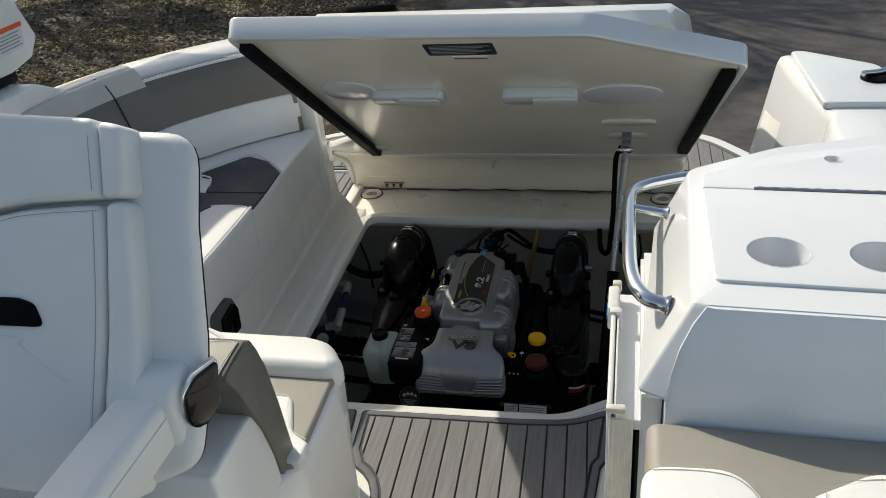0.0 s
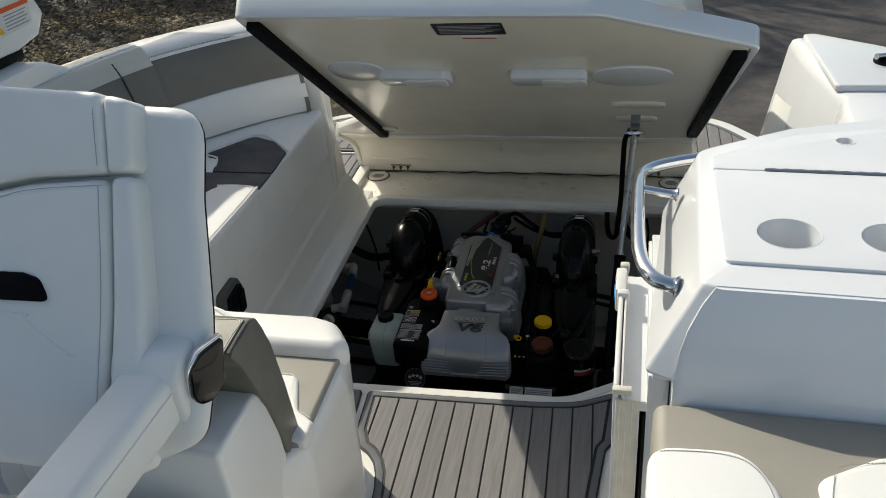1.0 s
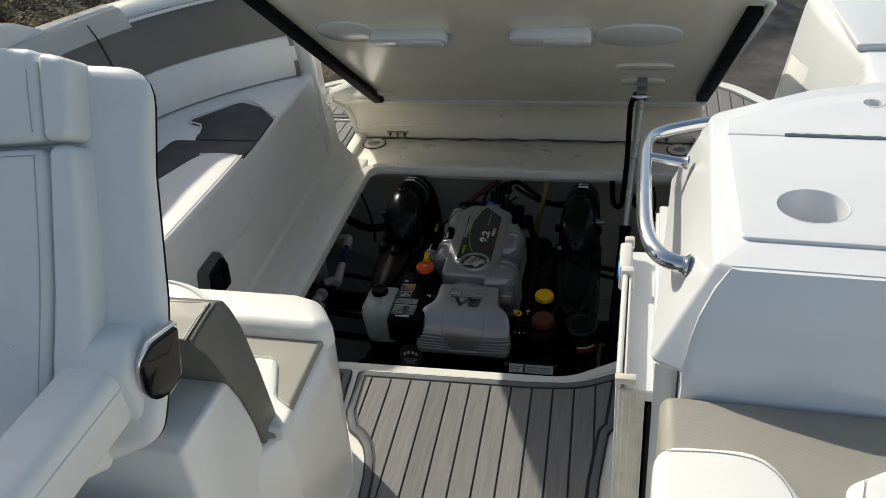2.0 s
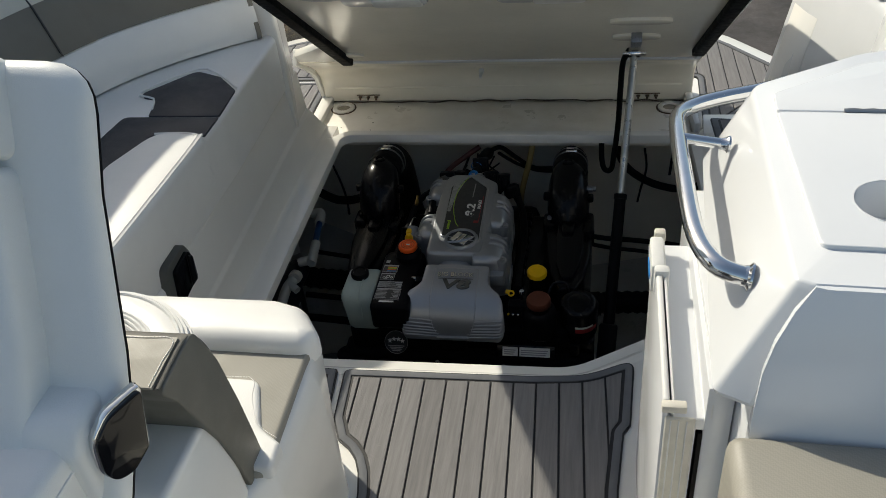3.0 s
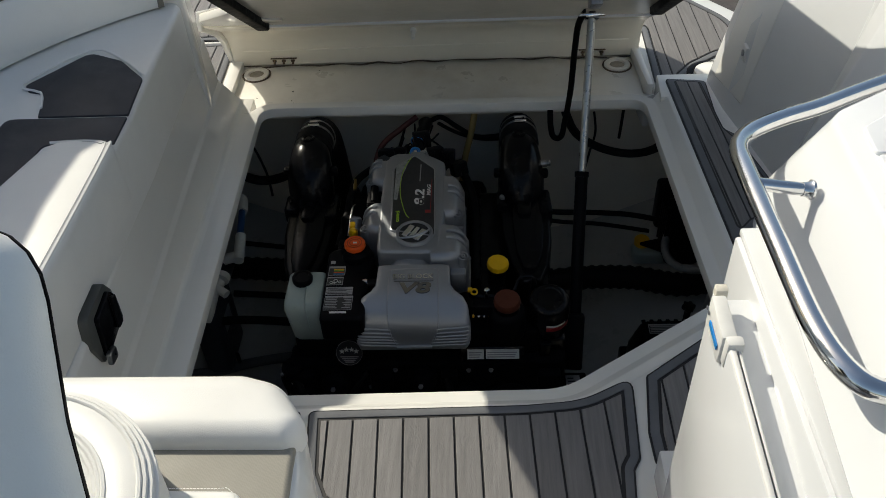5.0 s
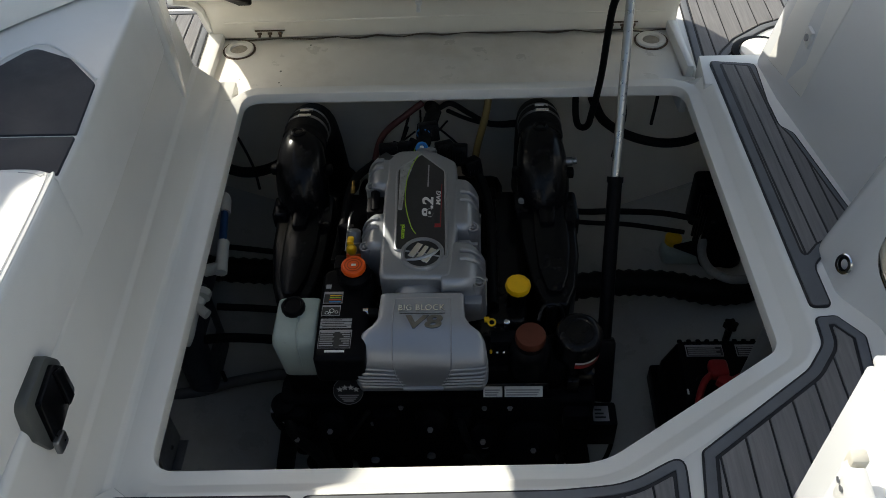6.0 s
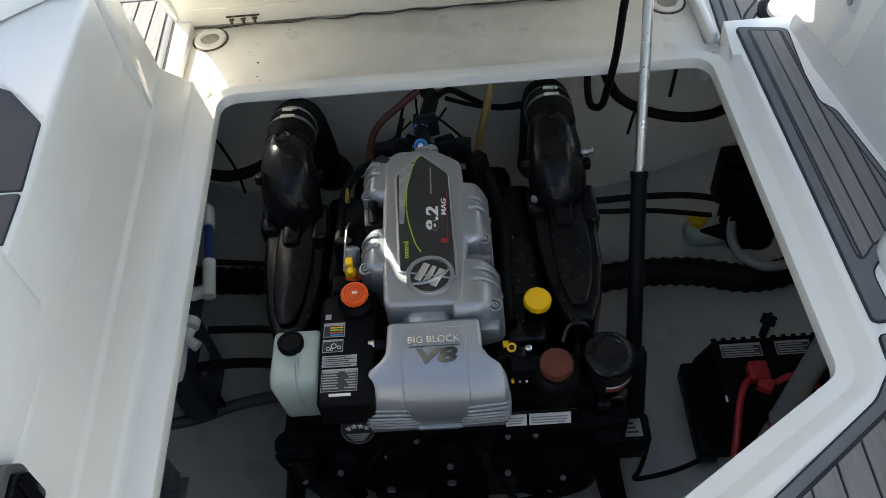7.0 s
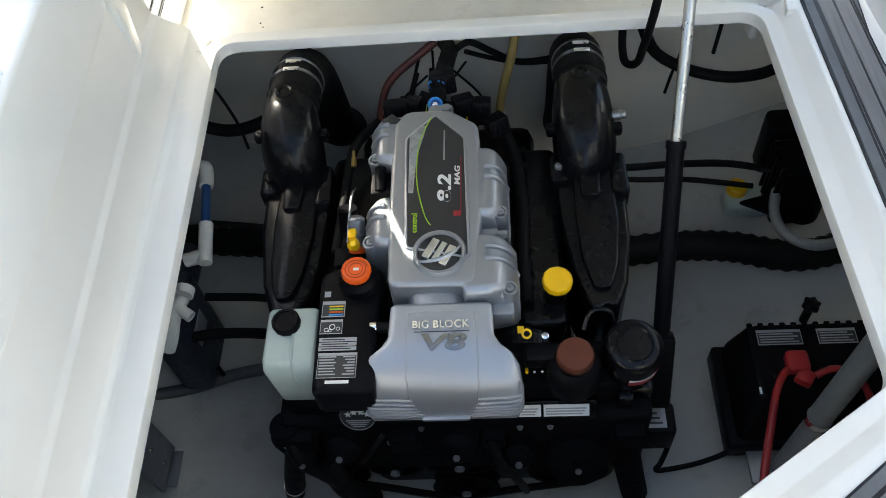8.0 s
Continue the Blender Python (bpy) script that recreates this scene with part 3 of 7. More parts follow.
deck_mat(side_mat, 0.0, 0.034, 0.024, "narrow grey foam mat on the side passage", start=0.862 + 3.137 * math.sin(0.047), inner_line=rounded(side_field, 4), lean=0.047)
# platform mats
side_strip = [(-1.17, 3.06, 0.02), (-0.612, 3.06, 0.012), (-0.632, 3.592, 0.012), (-1.17, 3.592, 0.02)]
deck_mat(side_strip, -0.062, 0.0511, 0.022, "grey teak-look foam mat beside the hatch lid on the platform", start=0.02)
plat_poly = [(-1.17, 3.612, 0.03), (-0.66, 3.612, 0.02), (0.835, 3.612, 0.02), (0.824, 3.205, 0.012), (0.90, 3.205, 0.012), (0.925, 3.272, 0.06), (0.975, 3.335, 0.08), (1.065, 3.405, 0.06), (1.17, 3.45, 0.05), (1.17, 3.65, 0.28), (0.90, 4.05, 0.28), (-0.90, 4.05, 0.28), (-1.17, 3.68, 0.28)]
deck_mat(plat_poly, -0.062, 0.0511, 0.022, "sunlit grey teak-look foam mat on the swim platform", start=0.02)

# ---------- engine hatch lid, propped open ----------
LID_BACK = Vector((0.0, 3.345, 0.097))
lid_up = Vector((0.0, -1.0, 0.755)).normalized()
lid_out = Vector((1, 0, 0)).cross(lid_up)
if lid_out.z < 0:
    lid_out = -lid_out
LID = Matrix((( 1, lid_up.x, lid_out.x, LID_BACK.x), (0, lid_up.y, lid_out.y, LID_BACK.y), (0, lid_up.z, lid_out.z, LID_BACK.z), (0, 0, 0, 1)))


def on_lid(y):
    return (3.345 - y) * 1.253


lid = thing("hatch_lid", (0.1, 3.44, -0.06), "white engine hatch lid propped open, cream underside", "hatch lid")
lid_poly = rounded([(-0.446, on_lid(3.225), 0.03), (0.791, on_lid(3.225), 0.03), (0.875, on_lid(2.431), 0.05), (0.477, on_lid(2.246), 0.11), (-0.466, on_lid(2.221), 0.03)], 6)
shell_rings = [[(p.x, p.y, h) for p in offset(lid_poly, d)] for d, h in ((-0.024, 0.012), (-0.020, -0.004), (-0.016, -0.0055), (-0.003, -0.005), (0.0, -0.001), (0.0, 0.050), (-0.003, 0.055), (-0.018, 0.057))]
part("shell", moved(loft(shell_rings), LID), GEL_WHITE, lid, "glossy white outer edge of the lid", 34)
part("inner_panel", moved(prism(offset(lid_poly, -0.0245), 0.0, 0.011), LID), GEL_INNER, lid, "cream gelcoat underside, faint reflective haze put into its colour")
# curved foot of the lid that runs down to the hinges
foot_profile = [(3.432, -0.066), (3.428, 0.0), (3.410, 0.050), (3.368, 0.098), (3.300, 0.142), (3.215, 0.194), (3.245, 0.232), (3.36, 0.19), (3.445, 0.13), (3.49, 0.04), (3.50, -0.066)]
foot = [[(x, y, z) for y, z in foot_profile] for x in (-0.605, -0.59, -0.3, 0.1, 0.5, 0.785, 0.80)]
part("foot", bevel(loft(foot), 0.006, 2, 30), GEL_INNER, lid, "cream curved rear wall of the lid", 60)
step_line = [(x, 3.4305 + 0.001 * math.sin(x * 5), -0.004 + 0.004 * math.sin(x * 3)) for x in (-0.56, -0.3, 0.0, 0.3, 0.6, 0.76)]
part("ridge", tube(step_line, 0.0045, 8), GEL_INNER, lid)
part("gasket_strip", tube([(-0.58 + 0.04 * k, 3.4285 - 0.0025 * (k % 3), -0.066 + 0.003 * math.sin(k * 1.7) + 0.006 * math.exp(-((k - 20) / 7) ** 2)) for k in range(35)], lambda t: 0.0012 + 0.0018 * abs(math.sin(t * 23)), 6, 2), material("perished_seal", (0.11, 0.085, 0.06), 0.8, vary=0.3, scale=40), lid, "thin brown perished seal")
# flanks that close the foot against the panel
part("flank", prism([Vector(p) for p in ((3.445, -0.06), (3.412, 0.0), (3.392, 0.048), (3.350, 0.092), (3.285, 0.136), (3.200, 0.190), (3.235, 0.240), (3.43, 0.16), (3.50, 0.0))], -0.622, -0.604, "x", 0.005), GELCOAT, lid)


# Web added to shut out sun that leaked through this gap.
part("corner_web", moved(prism([Vector(p) for p in ((-0.606, on_lid(3.235)), (-0.436, on_lid(3.235)), (-0.440, on_lid(3.067)), (-0.462, on_lid(3.067)), (-0.592, on_lid(3.160)))], 0.004, 0.030, "z", 0.004), LID), GELCOAT, lid)


def seal_strip(a, b, w):
    bm = box(-w / 2, w / 2, 0, (b - a).length, -0.024, 0.002, 0.006)
    d = (b - a).normalized()
    turn = math.atan2(-d.x, d.y)
    return moved(bm, LID @ Matrix.Translation((a.x, a.y, 0)) @ Matrix.Rotation(turn, 4, "Z"))


part("seal", seal_strip(Vector((-0.402, on_lid(3.181))), Vector((-0.427, on_lid(2.258))), 0.040), RUBBER, lid, "black foam seal strip")
part("seal", seal_strip(Vector((0.770, on_lid(3.128))), Vector((0.827, on_lid(2.455))), 0.040), RUBBER, lid, "black foam seal strip")


def lid_patch(poly, a, b, w=0.004):
    return prism(poly, a, b, "z", w)


def oval(cx, cy, rx, ry, n=24, power=2.6):
    out = []
    for k in range(n):
        a = 2 * math.pi * k / n
        c, s = math.cos(a), math.sin(a)
        out.append(Vector((cx + rx * math.copysign(abs(c) ** (2 / power), c), cy + ry * math.copysign(abs(s) ** (2 / power), s))))
    return out


dl = part("data_plate", moved(prism(rounded([(0.050, on_lid(2.346), 0.004), (0.233, on_lid(2.346), 0.004), (0.230, on_lid(2.286), 0.004), (0.046, on_lid(2.286), 0.004)], 2), -0.0025, 0.001), LID), LABEL_BLACK, lid, "black printed safety plate")
for k in range(6):
    y = 2.297 + k * 0.0078
    part("print_bar", moved(box(0.060, 0.222 - 0.02 * ((k * 7) % 3), on_lid(y), on_lid(y) + 0.0035, -0.0032, -0.002), LID), LABEL_GREY, dl)
sl = part("sticker", moved(box(0.110, 0.206, on_lid(2.368), on_lid(2.356), -0.0025, 0.001), LID), LABEL_WHITE, lid, "small white warning sticker")
part("red_bar", moved(box(0.112, 0.204, on_lid(2.368), on_lid(2.363), -0.0032, -0.002), LID), RED, sl)
for cx, cy, lens_x in ((-0.088, 2.600, 0.035), (0.315, 2.600, 0.045)):
    lamp = part("bilge_light", moved(lid_patch(rounded([(cx - 0.114, on_lid(cy + 0.030), 0.03), (cx + 0.114, on_lid(cy + 0.030), 0.03), (cx + 0.114, on_lid(cy - 0.032), 0.03), (cx - 0.114, on_lid(cy - 0.032), 0.03)], 5), -0.030, 0.002, 0.008), LID), GEL_WHITE, lid, "white plastic courtesy light")
    part("lens", moved(lid_patch(rounded([(cx + lens_x - 0.065, on_lid(cy + 0.022), 0.015), (cx + lens_x + 0.065, on_lid(cy + 0.022), 0.015), (cx + lens_x + 0.065, on_lid(cy - 0.022), 0.015), (cx + lens_x - 0.065, on_lid(cy - 0.022), 0.015)], 4), -0.036, -0.028, 0.003), LID), LABEL_WHITE, lamp, "frosted lens")
for cx, cy, rx in ((-0.268, 2.578, 0.088), (0.554, 2.622, 0.118)):
    part("cover_plate", moved(lid_patch(oval(cx, on_lid(cy), rx, 0.085, 28, 2.2), -0.006, 0.002, 0.002), LID), GEL_WHITE, lid, "oval backing plate moulded in the lid")
part("strut_pad", moved(lid_patch(oval(0.575, on_lid(2.848), 0.088, 0.026), -0.010, 0.002, 0.003), LID), GEL_INNER, lid)
part("strut_bracket", moved(box(0.554, 0.586, on_lid(3.005), on_lid(2.955), -0.030, 0.002, 0.003), LID), BLACK_STEEL, lid, "steel bracket")
part("strut_plate", moved(lid_patch(oval(0.57, on_lid(2.985), 0.072, 0.030), -0.008, 0.002, 0.002), LID), GEL_INNER, lid)
part("knob", lathe([(0.010, -0.002), (0.010, 0.01), (0.006, 0.014), (0.006, 0.04), (0.0005, 0.042)], (0.041, 3.345, 0.100), (0, -0.75, -0.2), 12), LABEL_WHITE, lid, "small white plastic catch")
part("corner_boss", moved(lid_patch(oval(-0.378, on_lid(3.128), 0.05, 0.022), -0.008, 0.002, 0.003), LID), GEL_INNER, lid)
RUSTY = material("tarnished_bronze", (0.11, 0.07, 0.04), 0.5, metal=0.5, vary=0.2, scale=40)
for hx in (-0.425, 0.640):
    hinge = part("hinge", box(hx - 0.046, hx + 0.046, 3.424, 3.430, -0.0375, -0.0350, 0.0008), RUSTY, lid, "tarnished bronze hinge with three bolts")
    for k in (-0.032, 0.0, 0.032):
        part("nut", lathe([(0.007, 0), (0.007, 0.007), (0.004, 0.008), (0.004, 0.015), (0.0005, 0.016)], (hx + k, 3.424, -0.040), (0, -0.55, -0.8), 6), RUSTY, hinge)
# pad on the outside of the lid
# Heights behind the front edge are raised unseen to shade the right wall.
pad_lines = []
for y, h, xl, xr in ((2.305, 0.086, -0.280, 0.667), (2.326, 0.113, -0.277, 0.679), (2.555, 0.21, -0.241, 0.734), (2.807, 0.28, -0.202, 0.768), (3.036, 0.38, -0.17, 0.775), (3.150, 0.40, -0.15, 0.77), (3.185, 0.36, -0.15, 0.76)):
    v = on_lid(y)
    pad_lines.append([(xl, v, 0.050), (xl, v, h - 0.012), (xl + 0.012, v, h), (xr - 0.012, v, h), (xr, v, h - 0.012), (xr, v, 0.050)])
part("sunpad", moved(loft(pad_lines), LID), GELCOAT, lid, "raised white moulding on the outer face")
part("pad_track", moved(box(-0.19, -0.05, on_lid(2.40), on_lid(2.335), 0.112, 0.140, 0.004), LID), BLACK_PLASTIC, lid, "black ribbed strip on the outer face")

# gas strut with electric actuator tube
strut = thing("lift_strut", (0.51, 2.36, -0.55), "black and steel lift strut that props the hatch lid", "lift strut")
S0, S1 = Vector((0.568, 3.005, 0.305)), Vector((0.505, 2.42, -0.42))
SJ = Vector((0.538, 2.75, -0.046))
part("rod", tube([S0, SJ + (SJ - S0) * 0.02], 0.0115, 14, 0), material("brushed_steel", (0.42, 0.42, 0.40), 0.30, metal=1.0, vary=0.05, scale=20, rough_vary=0.05), strut, "brushed steel rod")
part("cylinder", tube([SJ, S1], 0.0175, 16, 0), BLACK_PLASTIC, strut)
part("collar", tube([SJ, SJ + (S1 - SJ) * 0.03], 0.020, 16, 0), BLACK_PLASTIC, strut)
part("clevis", lathe([(0.014, -0.018), (0.016, -0.01), (0.016, 0.01), (0.014, 0.018)], S0, (1, 0, 0), 14), STEEL, strut)
part("clevis_pin", lathe([(0.006, -0.035), (0.006, 0.035)], S0, (1, 0, 0), 10), STEEL, strut)
part("gearbox", moved(box(-0.027, 0.027, -0.026, 0.026, -0.10, 0.06, 0.008), Matrix.Translation(S1) @ (S1 - S0).to_track_quat("Z", "Y").to_matrix().to_4x4()), BLACK_PLASTIC, strut)
mb = part("motor", box(0.462, 0.545, 2.33, 2.40, -0.60, -0.50, 0.008), BLACK_PLASTIC, strut)
part("motor_label", moved(box(-0.020, 0.020, -0.022, 0.022, 0, 0.0015), Matrix.Translation((0.504, 2.362, -0.4985))), LABEL_GREY, mb, "silver rating label")
for k in range(3):
    part("label_bar", moved(box(-0.015, 0.012 - 0.005 * k, -0.014 + 0.011 * k, -0.009 + 0.011 * k, 0.001, 0.002), Matrix.Translation((0.504, 2.362, -0.4985))), LABEL_BLACK, mb)
cable = [(0.553, 3.012, 0.312), (0.536, 3.030, 0.265), (0.532, 3.045, 0.17), (0.530, 3.055, 0.05), (0.525, 3.068, -0.04), (0.520, 3.080, -0.10), (0.516, 3.095, -0.155), (0.504, 3.108, -0.178), (0.488, 3.112, -0.168), (0.480, 3.118, -0.13), (0.478, 3.13, -0.08)]
part("cable", tube(cable, 0.0095, 10), RUBBER, strut, "thick black cable")

# drains in the hinge ledge
for x in (-0.516, 0.721):
    dr = thing("deck_drain", (x, 3.376, -0.07), "round cream plastic drain set in the hinge ledge", "deck drain", "ledge drains")
    part("flange", lathe([(0.044, 0.0), (0.044, 0.004), (0.041, 0.007), (0.028, 0.007), (0.025, 0.002), (0.025, 0.0)], (x, 3.376, -0.069), sides=28, ring=True), GEL_DIRTY, dr)
    # Darker cup colour stands in for shade in the recess.
    part("cup", lathe([(0.026, 0.0006), (0.020, 0.002), (0.010, 0.003), (0.0005, 0.003)], (x, 3.376, -0.069), sides=20), material("dull_beige", (0.34, 0.30, 0.24), 0.6, vary=0.15, scale=60), dr)
    # Dark ring is partly brown dirt, partly the drain's painted shadow.
    part("shadow_ring", lathe([(0.0500, -0.002), (0.0500, 0.0012), (0.0435, 0.0012), (0.0435, -0.002)], (x, 3.376, -0.069), sides=28, ring=True), material("dirt_and_shade_ring", (0.10, 0.065, 0.04), 0.7, vary=0.3, scale=60), dr, "brown dirt ring with the drain's shadow painted in")


# ---------- left bench ----------
bench = thing("bench_seat", (-0.75, 2.4, 0.246), "white vinyl side bench with charcoal insert", "bench seat")


def cushion(poly, z0, z1, r):
    return domed(poly, z0, z1, r, 5)


part("seat_cushion", cushion([(-0.500, 1.690, 0.006), (-0.505, 2.372, 0.05), (-0.535, 2.90, 0.05), (-0.60, 2.98, 0.04), (-1.05, 2.98, 0.03), (-1.05, 1.690, 0.01)], 0.246, 0.420, 0.014), VINYL, bench, "white vinyl bench cushion")
part("insert", prism(rounded([(-0.512, 2.368, 0.004), (-0.524, 2.52, 0.02), (-0.60, 2.605, 0.02), (-0.690, 2.648, 0.03), (-0.795, 2.50, 0.02), (-0.775, 2.475, 0.015), (-0.735, 2.465, 0.02), (-0.712, 2.368, 0.004)], 4), 0.412, 0.4245, "z", 0.002), VINYL_GREY, bench, "charcoal vinyl insert with piped edge")
part("band", prism(rounded([(-0.510, 2.262, 0.004), (-0.512, 2.362, 0.004), (-0.78, 2.362, 0.02), (-0.82, 1.70, 0.02), (-0.68, 1.70, 0.02), (-0.66, 2.262, 0.02)], 4), 0.412, 0.4235, "z", 0.002), VINYL_GREY, bench, "charcoal vinyl band")
part("front_cushion", cushion([(-0.496, 1.690, 0.02), (-0.499, 2.270, 0.05), (-0.645, 2.270, 0.07), (-0.695, 2.10, 0.08), (-0.695, 1.690, 0.02)], 0.30, 0.434, 0.018), VINYL, bench, "white vinyl front cushion with piping")
piping = [(-0.507, 1.70, 0.430), (-0.509, 2.2, 0.430), (-0.520, 2.25, 0.430), (-0.57, 2.262, 0.430), (-0.64, 2.258, 0.430)]
part("piping", tube(piping, 0.0035, 6), VINYL, bench)
part("insert_piping", tube([(-0.524, 2.53, 0.426), (-0.602, 2.612, 0.426), (-0.692, 2.656, 0.426), (-0.80, 2.505, 0.426), (-0.742, 2.466, 0.426), (-0.716, 2.40, 0.426)], 0.003, 6, 3), VINYL, bench)

# curved bolster behind the bench
BOLSTER = smooth_line([(-0.572, 2.885, 0), (-0.68, 2.80, 0), (-0.80, 2.68, 0), (-0.905, 2.52, 0), (-0.975, 2.28, 0), (-1.01, 1.9, 0), (-1.02, 1.4, 0)], 6)


def swept(profile, line):
    rings = []
    for i, p in enumerate(line):
        d = (line[min(i + 1, len(line) - 1)] - line[max(i - 1, 0)]).normalized()
        n = Vector((d.y, -d.x, 0))
        if n.x > 0:
            n = -n
        rings.append([p + n * u + Vector((0, 0, z)) for u, z in profile])
    return loft(rings)


bolster = thing("backrest", (-0.85, 2.6, 0.42), "curved taupe and white vinyl backrest of the side bench", "backrest")
part("lower_band", swept([(0.006, 0.425), (0.0, 0.445), (0.012, 0.50), (0.036, 0.550), (0.045, 0.555), (0.12, 0.555), (0.12, 0.425)], BOLSTER), VINYL, bolster, "white vinyl lower band", 60)
LONG = [BOLSTER[0] + (BOLSTER[0] - BOLSTER[1]).normalized() * 0.055] + list(BOLSTER)
part("upper_band", swept([(0.040, 0.556), (0.042, 0.562), (0.080, 0.66), (0.100, 0.695), (0.125, 0.705), (0.160, 0.70), (0.165, 0.556)], LONG), VINYL_TAUPE, bolster, "dark taupe vinyl upper band", 60)
part("end_trim", swept([(0.0, 0.425), (-0.004, 0.445), (0.034, 0.555), (0.078, 0.665), (0.10, 0.70), (0.165, 0.70), (0.165, 0.425)], BOLSTER[0:2]), VINYL_TAUPE, bolster, "taupe end trim")
front = [p for p in BOLSTER if p.y < 2.58]
part("front_section", swept([(0.036, 0.556), (0.040, 0.575), (0.082, 0.685), (0.112, 0.728), (0.15, 0.742), (0.215, 0.738), (0.235, 0.72), (0.235, 0.556)], front), VINYL_TAUPE, bolster, "raised taupe vinyl front section", 60)
part("front_top", swept([(0.084, 0.692), (0.112, 0.733), (0.13, 0.7455), (0.146, 0.7485), (0.150, 0.744), (0.140, 0.705)], front), CREAM_VINYL, bolster, "pale woven vinyl top", 60)
part("front_cap", swept([(0.152, 0.705), (0.153, 0.7470), (0.158, 0.7500), (0.212, 0.7480), (0.237, 0.730), (0.240, 0.705)], front), GELCOAT, bolster, "white moulded cap behind the cushion", 60)
cut_at = [p for p in BOLSTER if p.y < 2.46][0]
part("section_seam", swept([(0.030, 0.556), (0.036, 0.575), (0.079, 0.688), (0.110, 0.732), (0.15, 0.7495), (0.20, 0.748), (0.20, 0.70), (0.06, 0.60)], [cut_at, cut_at + Vector((-0.0012, -0.004, 0))]), LABEL_BLACK, bolster, "dark seam between the sections")
part("top_piping", swept([(0.105, 0.700), (0.112, 0.708), (0.120, 0.706), (0.112, 0.698)], BOLSTER), VINYL, bolster)

# gunwale outside the bolster
single("gunwale_left", swept([(0.150, 0.30), (0.160, 0.690), (0.172, 0.708), (0.33, 0.715), (0.38, 0.70), (0.40, 0.65), (0.40, -0.5), (0.15, -0.5)], BOLSTER), GELCOAT, "white gelcoat gunwale outside the bench", "gunwale", kind="structure", angle=55)
# sloping stern corner of the left side
corner_rows = []
# The profile's hump is shaped to trim sunlight falling on the engine.
for x, drop in ((-0.528, 0.0), (-0.60, 0.04), (-0.80, 0.08), (-1.1, 0.09)):
    corner_rows.append([(x - 0.004 * k, y, z + drop * (z > 0.1)) for k, (y, z) in enumerate(((2.915, -0.15), (2.915, 0.48), (2.925, 0.585), (2.942, 0.605), (2.962, 0.545), (2.985, 0.515), (3.020, 0.50), (3.048, 0.47), (3.055, -0.16)))])
single("stern_corner", bevel(loft(corner_rows), 0.012, 2, 25), GELCOAT, "white gelcoat stern corner next to the bench", "stern corner", kind="structure", angle=55)

# recessed latch in the wall under the bench
latch = thing("wall_latch", (-0.49, 1.96, 0.2), "black plastic latch on the white wall below the bench", "latch")
part("plate", prism(rounded([(1.882, 0.168, 0.012), (1.956, 0.180, 0.012), (1.992, 0.178, 0.015), (2.001, 0.254, 0.02), (1.982, 0.290, 0.012), (1.886, 0.288, 0.02), (1.868, 0.222, 0.015)], 3), -0.52, -0.482, "x", 0.003), material("grey_plastic", (0.085, 0.09, 0.085), 0.4), latch, "dark grey bezel")
part("paddle", prism(rounded([(1.888, 0.180, 0.006), (1.950, 0.190, 0.006), (1.985, 0.190, 0.01), (1.990, 0.250, 0.01), (1.975, 0.276, 0.008), (1.905, 0.268, 0.008)], 3), -0.484, -0.472, "x", 0.003), BLACK_PAINT, latch, "glossy paddle")
part("tongue", bevel(prism([Vector(p) for p in ((1.950, 0.196), (1.972, 0.196), (1.978, 0.262), (1.962, 0.272))], -0.4725, -0.466, "x"), 0.002, 1, 30), BLACK_PLASTIC, latch, "black sliding tongue")
part("keeper", bevel(prism(rounded([(1.872, 0.172, 0.006), (1.902, 0.170, 0.006), (1.908, 0.196, 0.006), (1.878, 0.200, 0.006)], 3), -0.4725, -0.462, "x"), 0.002, 1, 40), BLACK_STEEL, latch, "steel keeper")

# ---------- helm seat ----------
SEAT = Matrix(((1, 0, 0, 0), (0, 0.511, -0.860, 1.032), (0, 0.860, 0.511, 0.789), (0, 0, 0, 1)))
helm = thing("helm_seat", (-0.3, 1.05, 0.0), "white vinyl helm seat with padded armrest and black trim", "helm seat")
shell_poly = [(-0.56, -0.165, 0.05), (-0.090, -0.165, 0.02), (0.006, -0.118, 0.05), (0.012, -0.03, 0.03), (0.006, 0.06, 0.05), (-0.015, 0.215, 0.1), (-0.020, 0.343, 0.075), (-0.12, 0.347, 0.05), (-0.64, 0.362, 0.05)]
part("shell", moved(domed(shell_poly, -0.020, 0.0, 0.018), SEAT), VINYL, helm, "white padded seat shell")
part("edge_trim", moved(loft([[(p.x, p.y, h) for p in rounded(inset(shell_poly, -d), 5)] for d, h in ((-0.022, -0.0270), (-0.001, -0.0262), (0.0, -0.0215), (-0.010, -0.0200))]), SEAT), BLACK_PLASTIC, helm, "black edge trim")
part("headrest", moved(domed([(-0.63, 0.205, 0.02), (-0.36, 0.214, 0.2), (-0.25, 0.237, 0.2), (-0.1290, 0.246, 0.01), (-0.1430, 0.356, 0.02), (-0.65, 0.382, 0.03)], -0.01, 0.046, 0.011), SEAT), VINYL, helm, "white vinyl headrest roll")
part("headrest_side", moved(domed([(-0.1285, 0.246, 0.01), (-0.091, 0.249, 0.016), (-0.102, 0.346, 0.02), (-0.1425, 0.354, 0.01)], -0.01, 0.044, 0.011), SEAT), VINYL, helm, "white vinyl side of the headrest")
part("back_cushion", moved(domed([(-0.56, -0.165, 0.03), (-0.123, -0.165, 0.03), (-0.117, 0.063, 0.1), (-0.129, 0.239, 0.02), (-0.25, 0.229, 0.2), (-0.36, 0.205, 0.2), (-0.628, 0.196, 0.02)], -0.01, 0.043, 0.015), SEAT), VINYL, helm, "white vinyl back cushion")
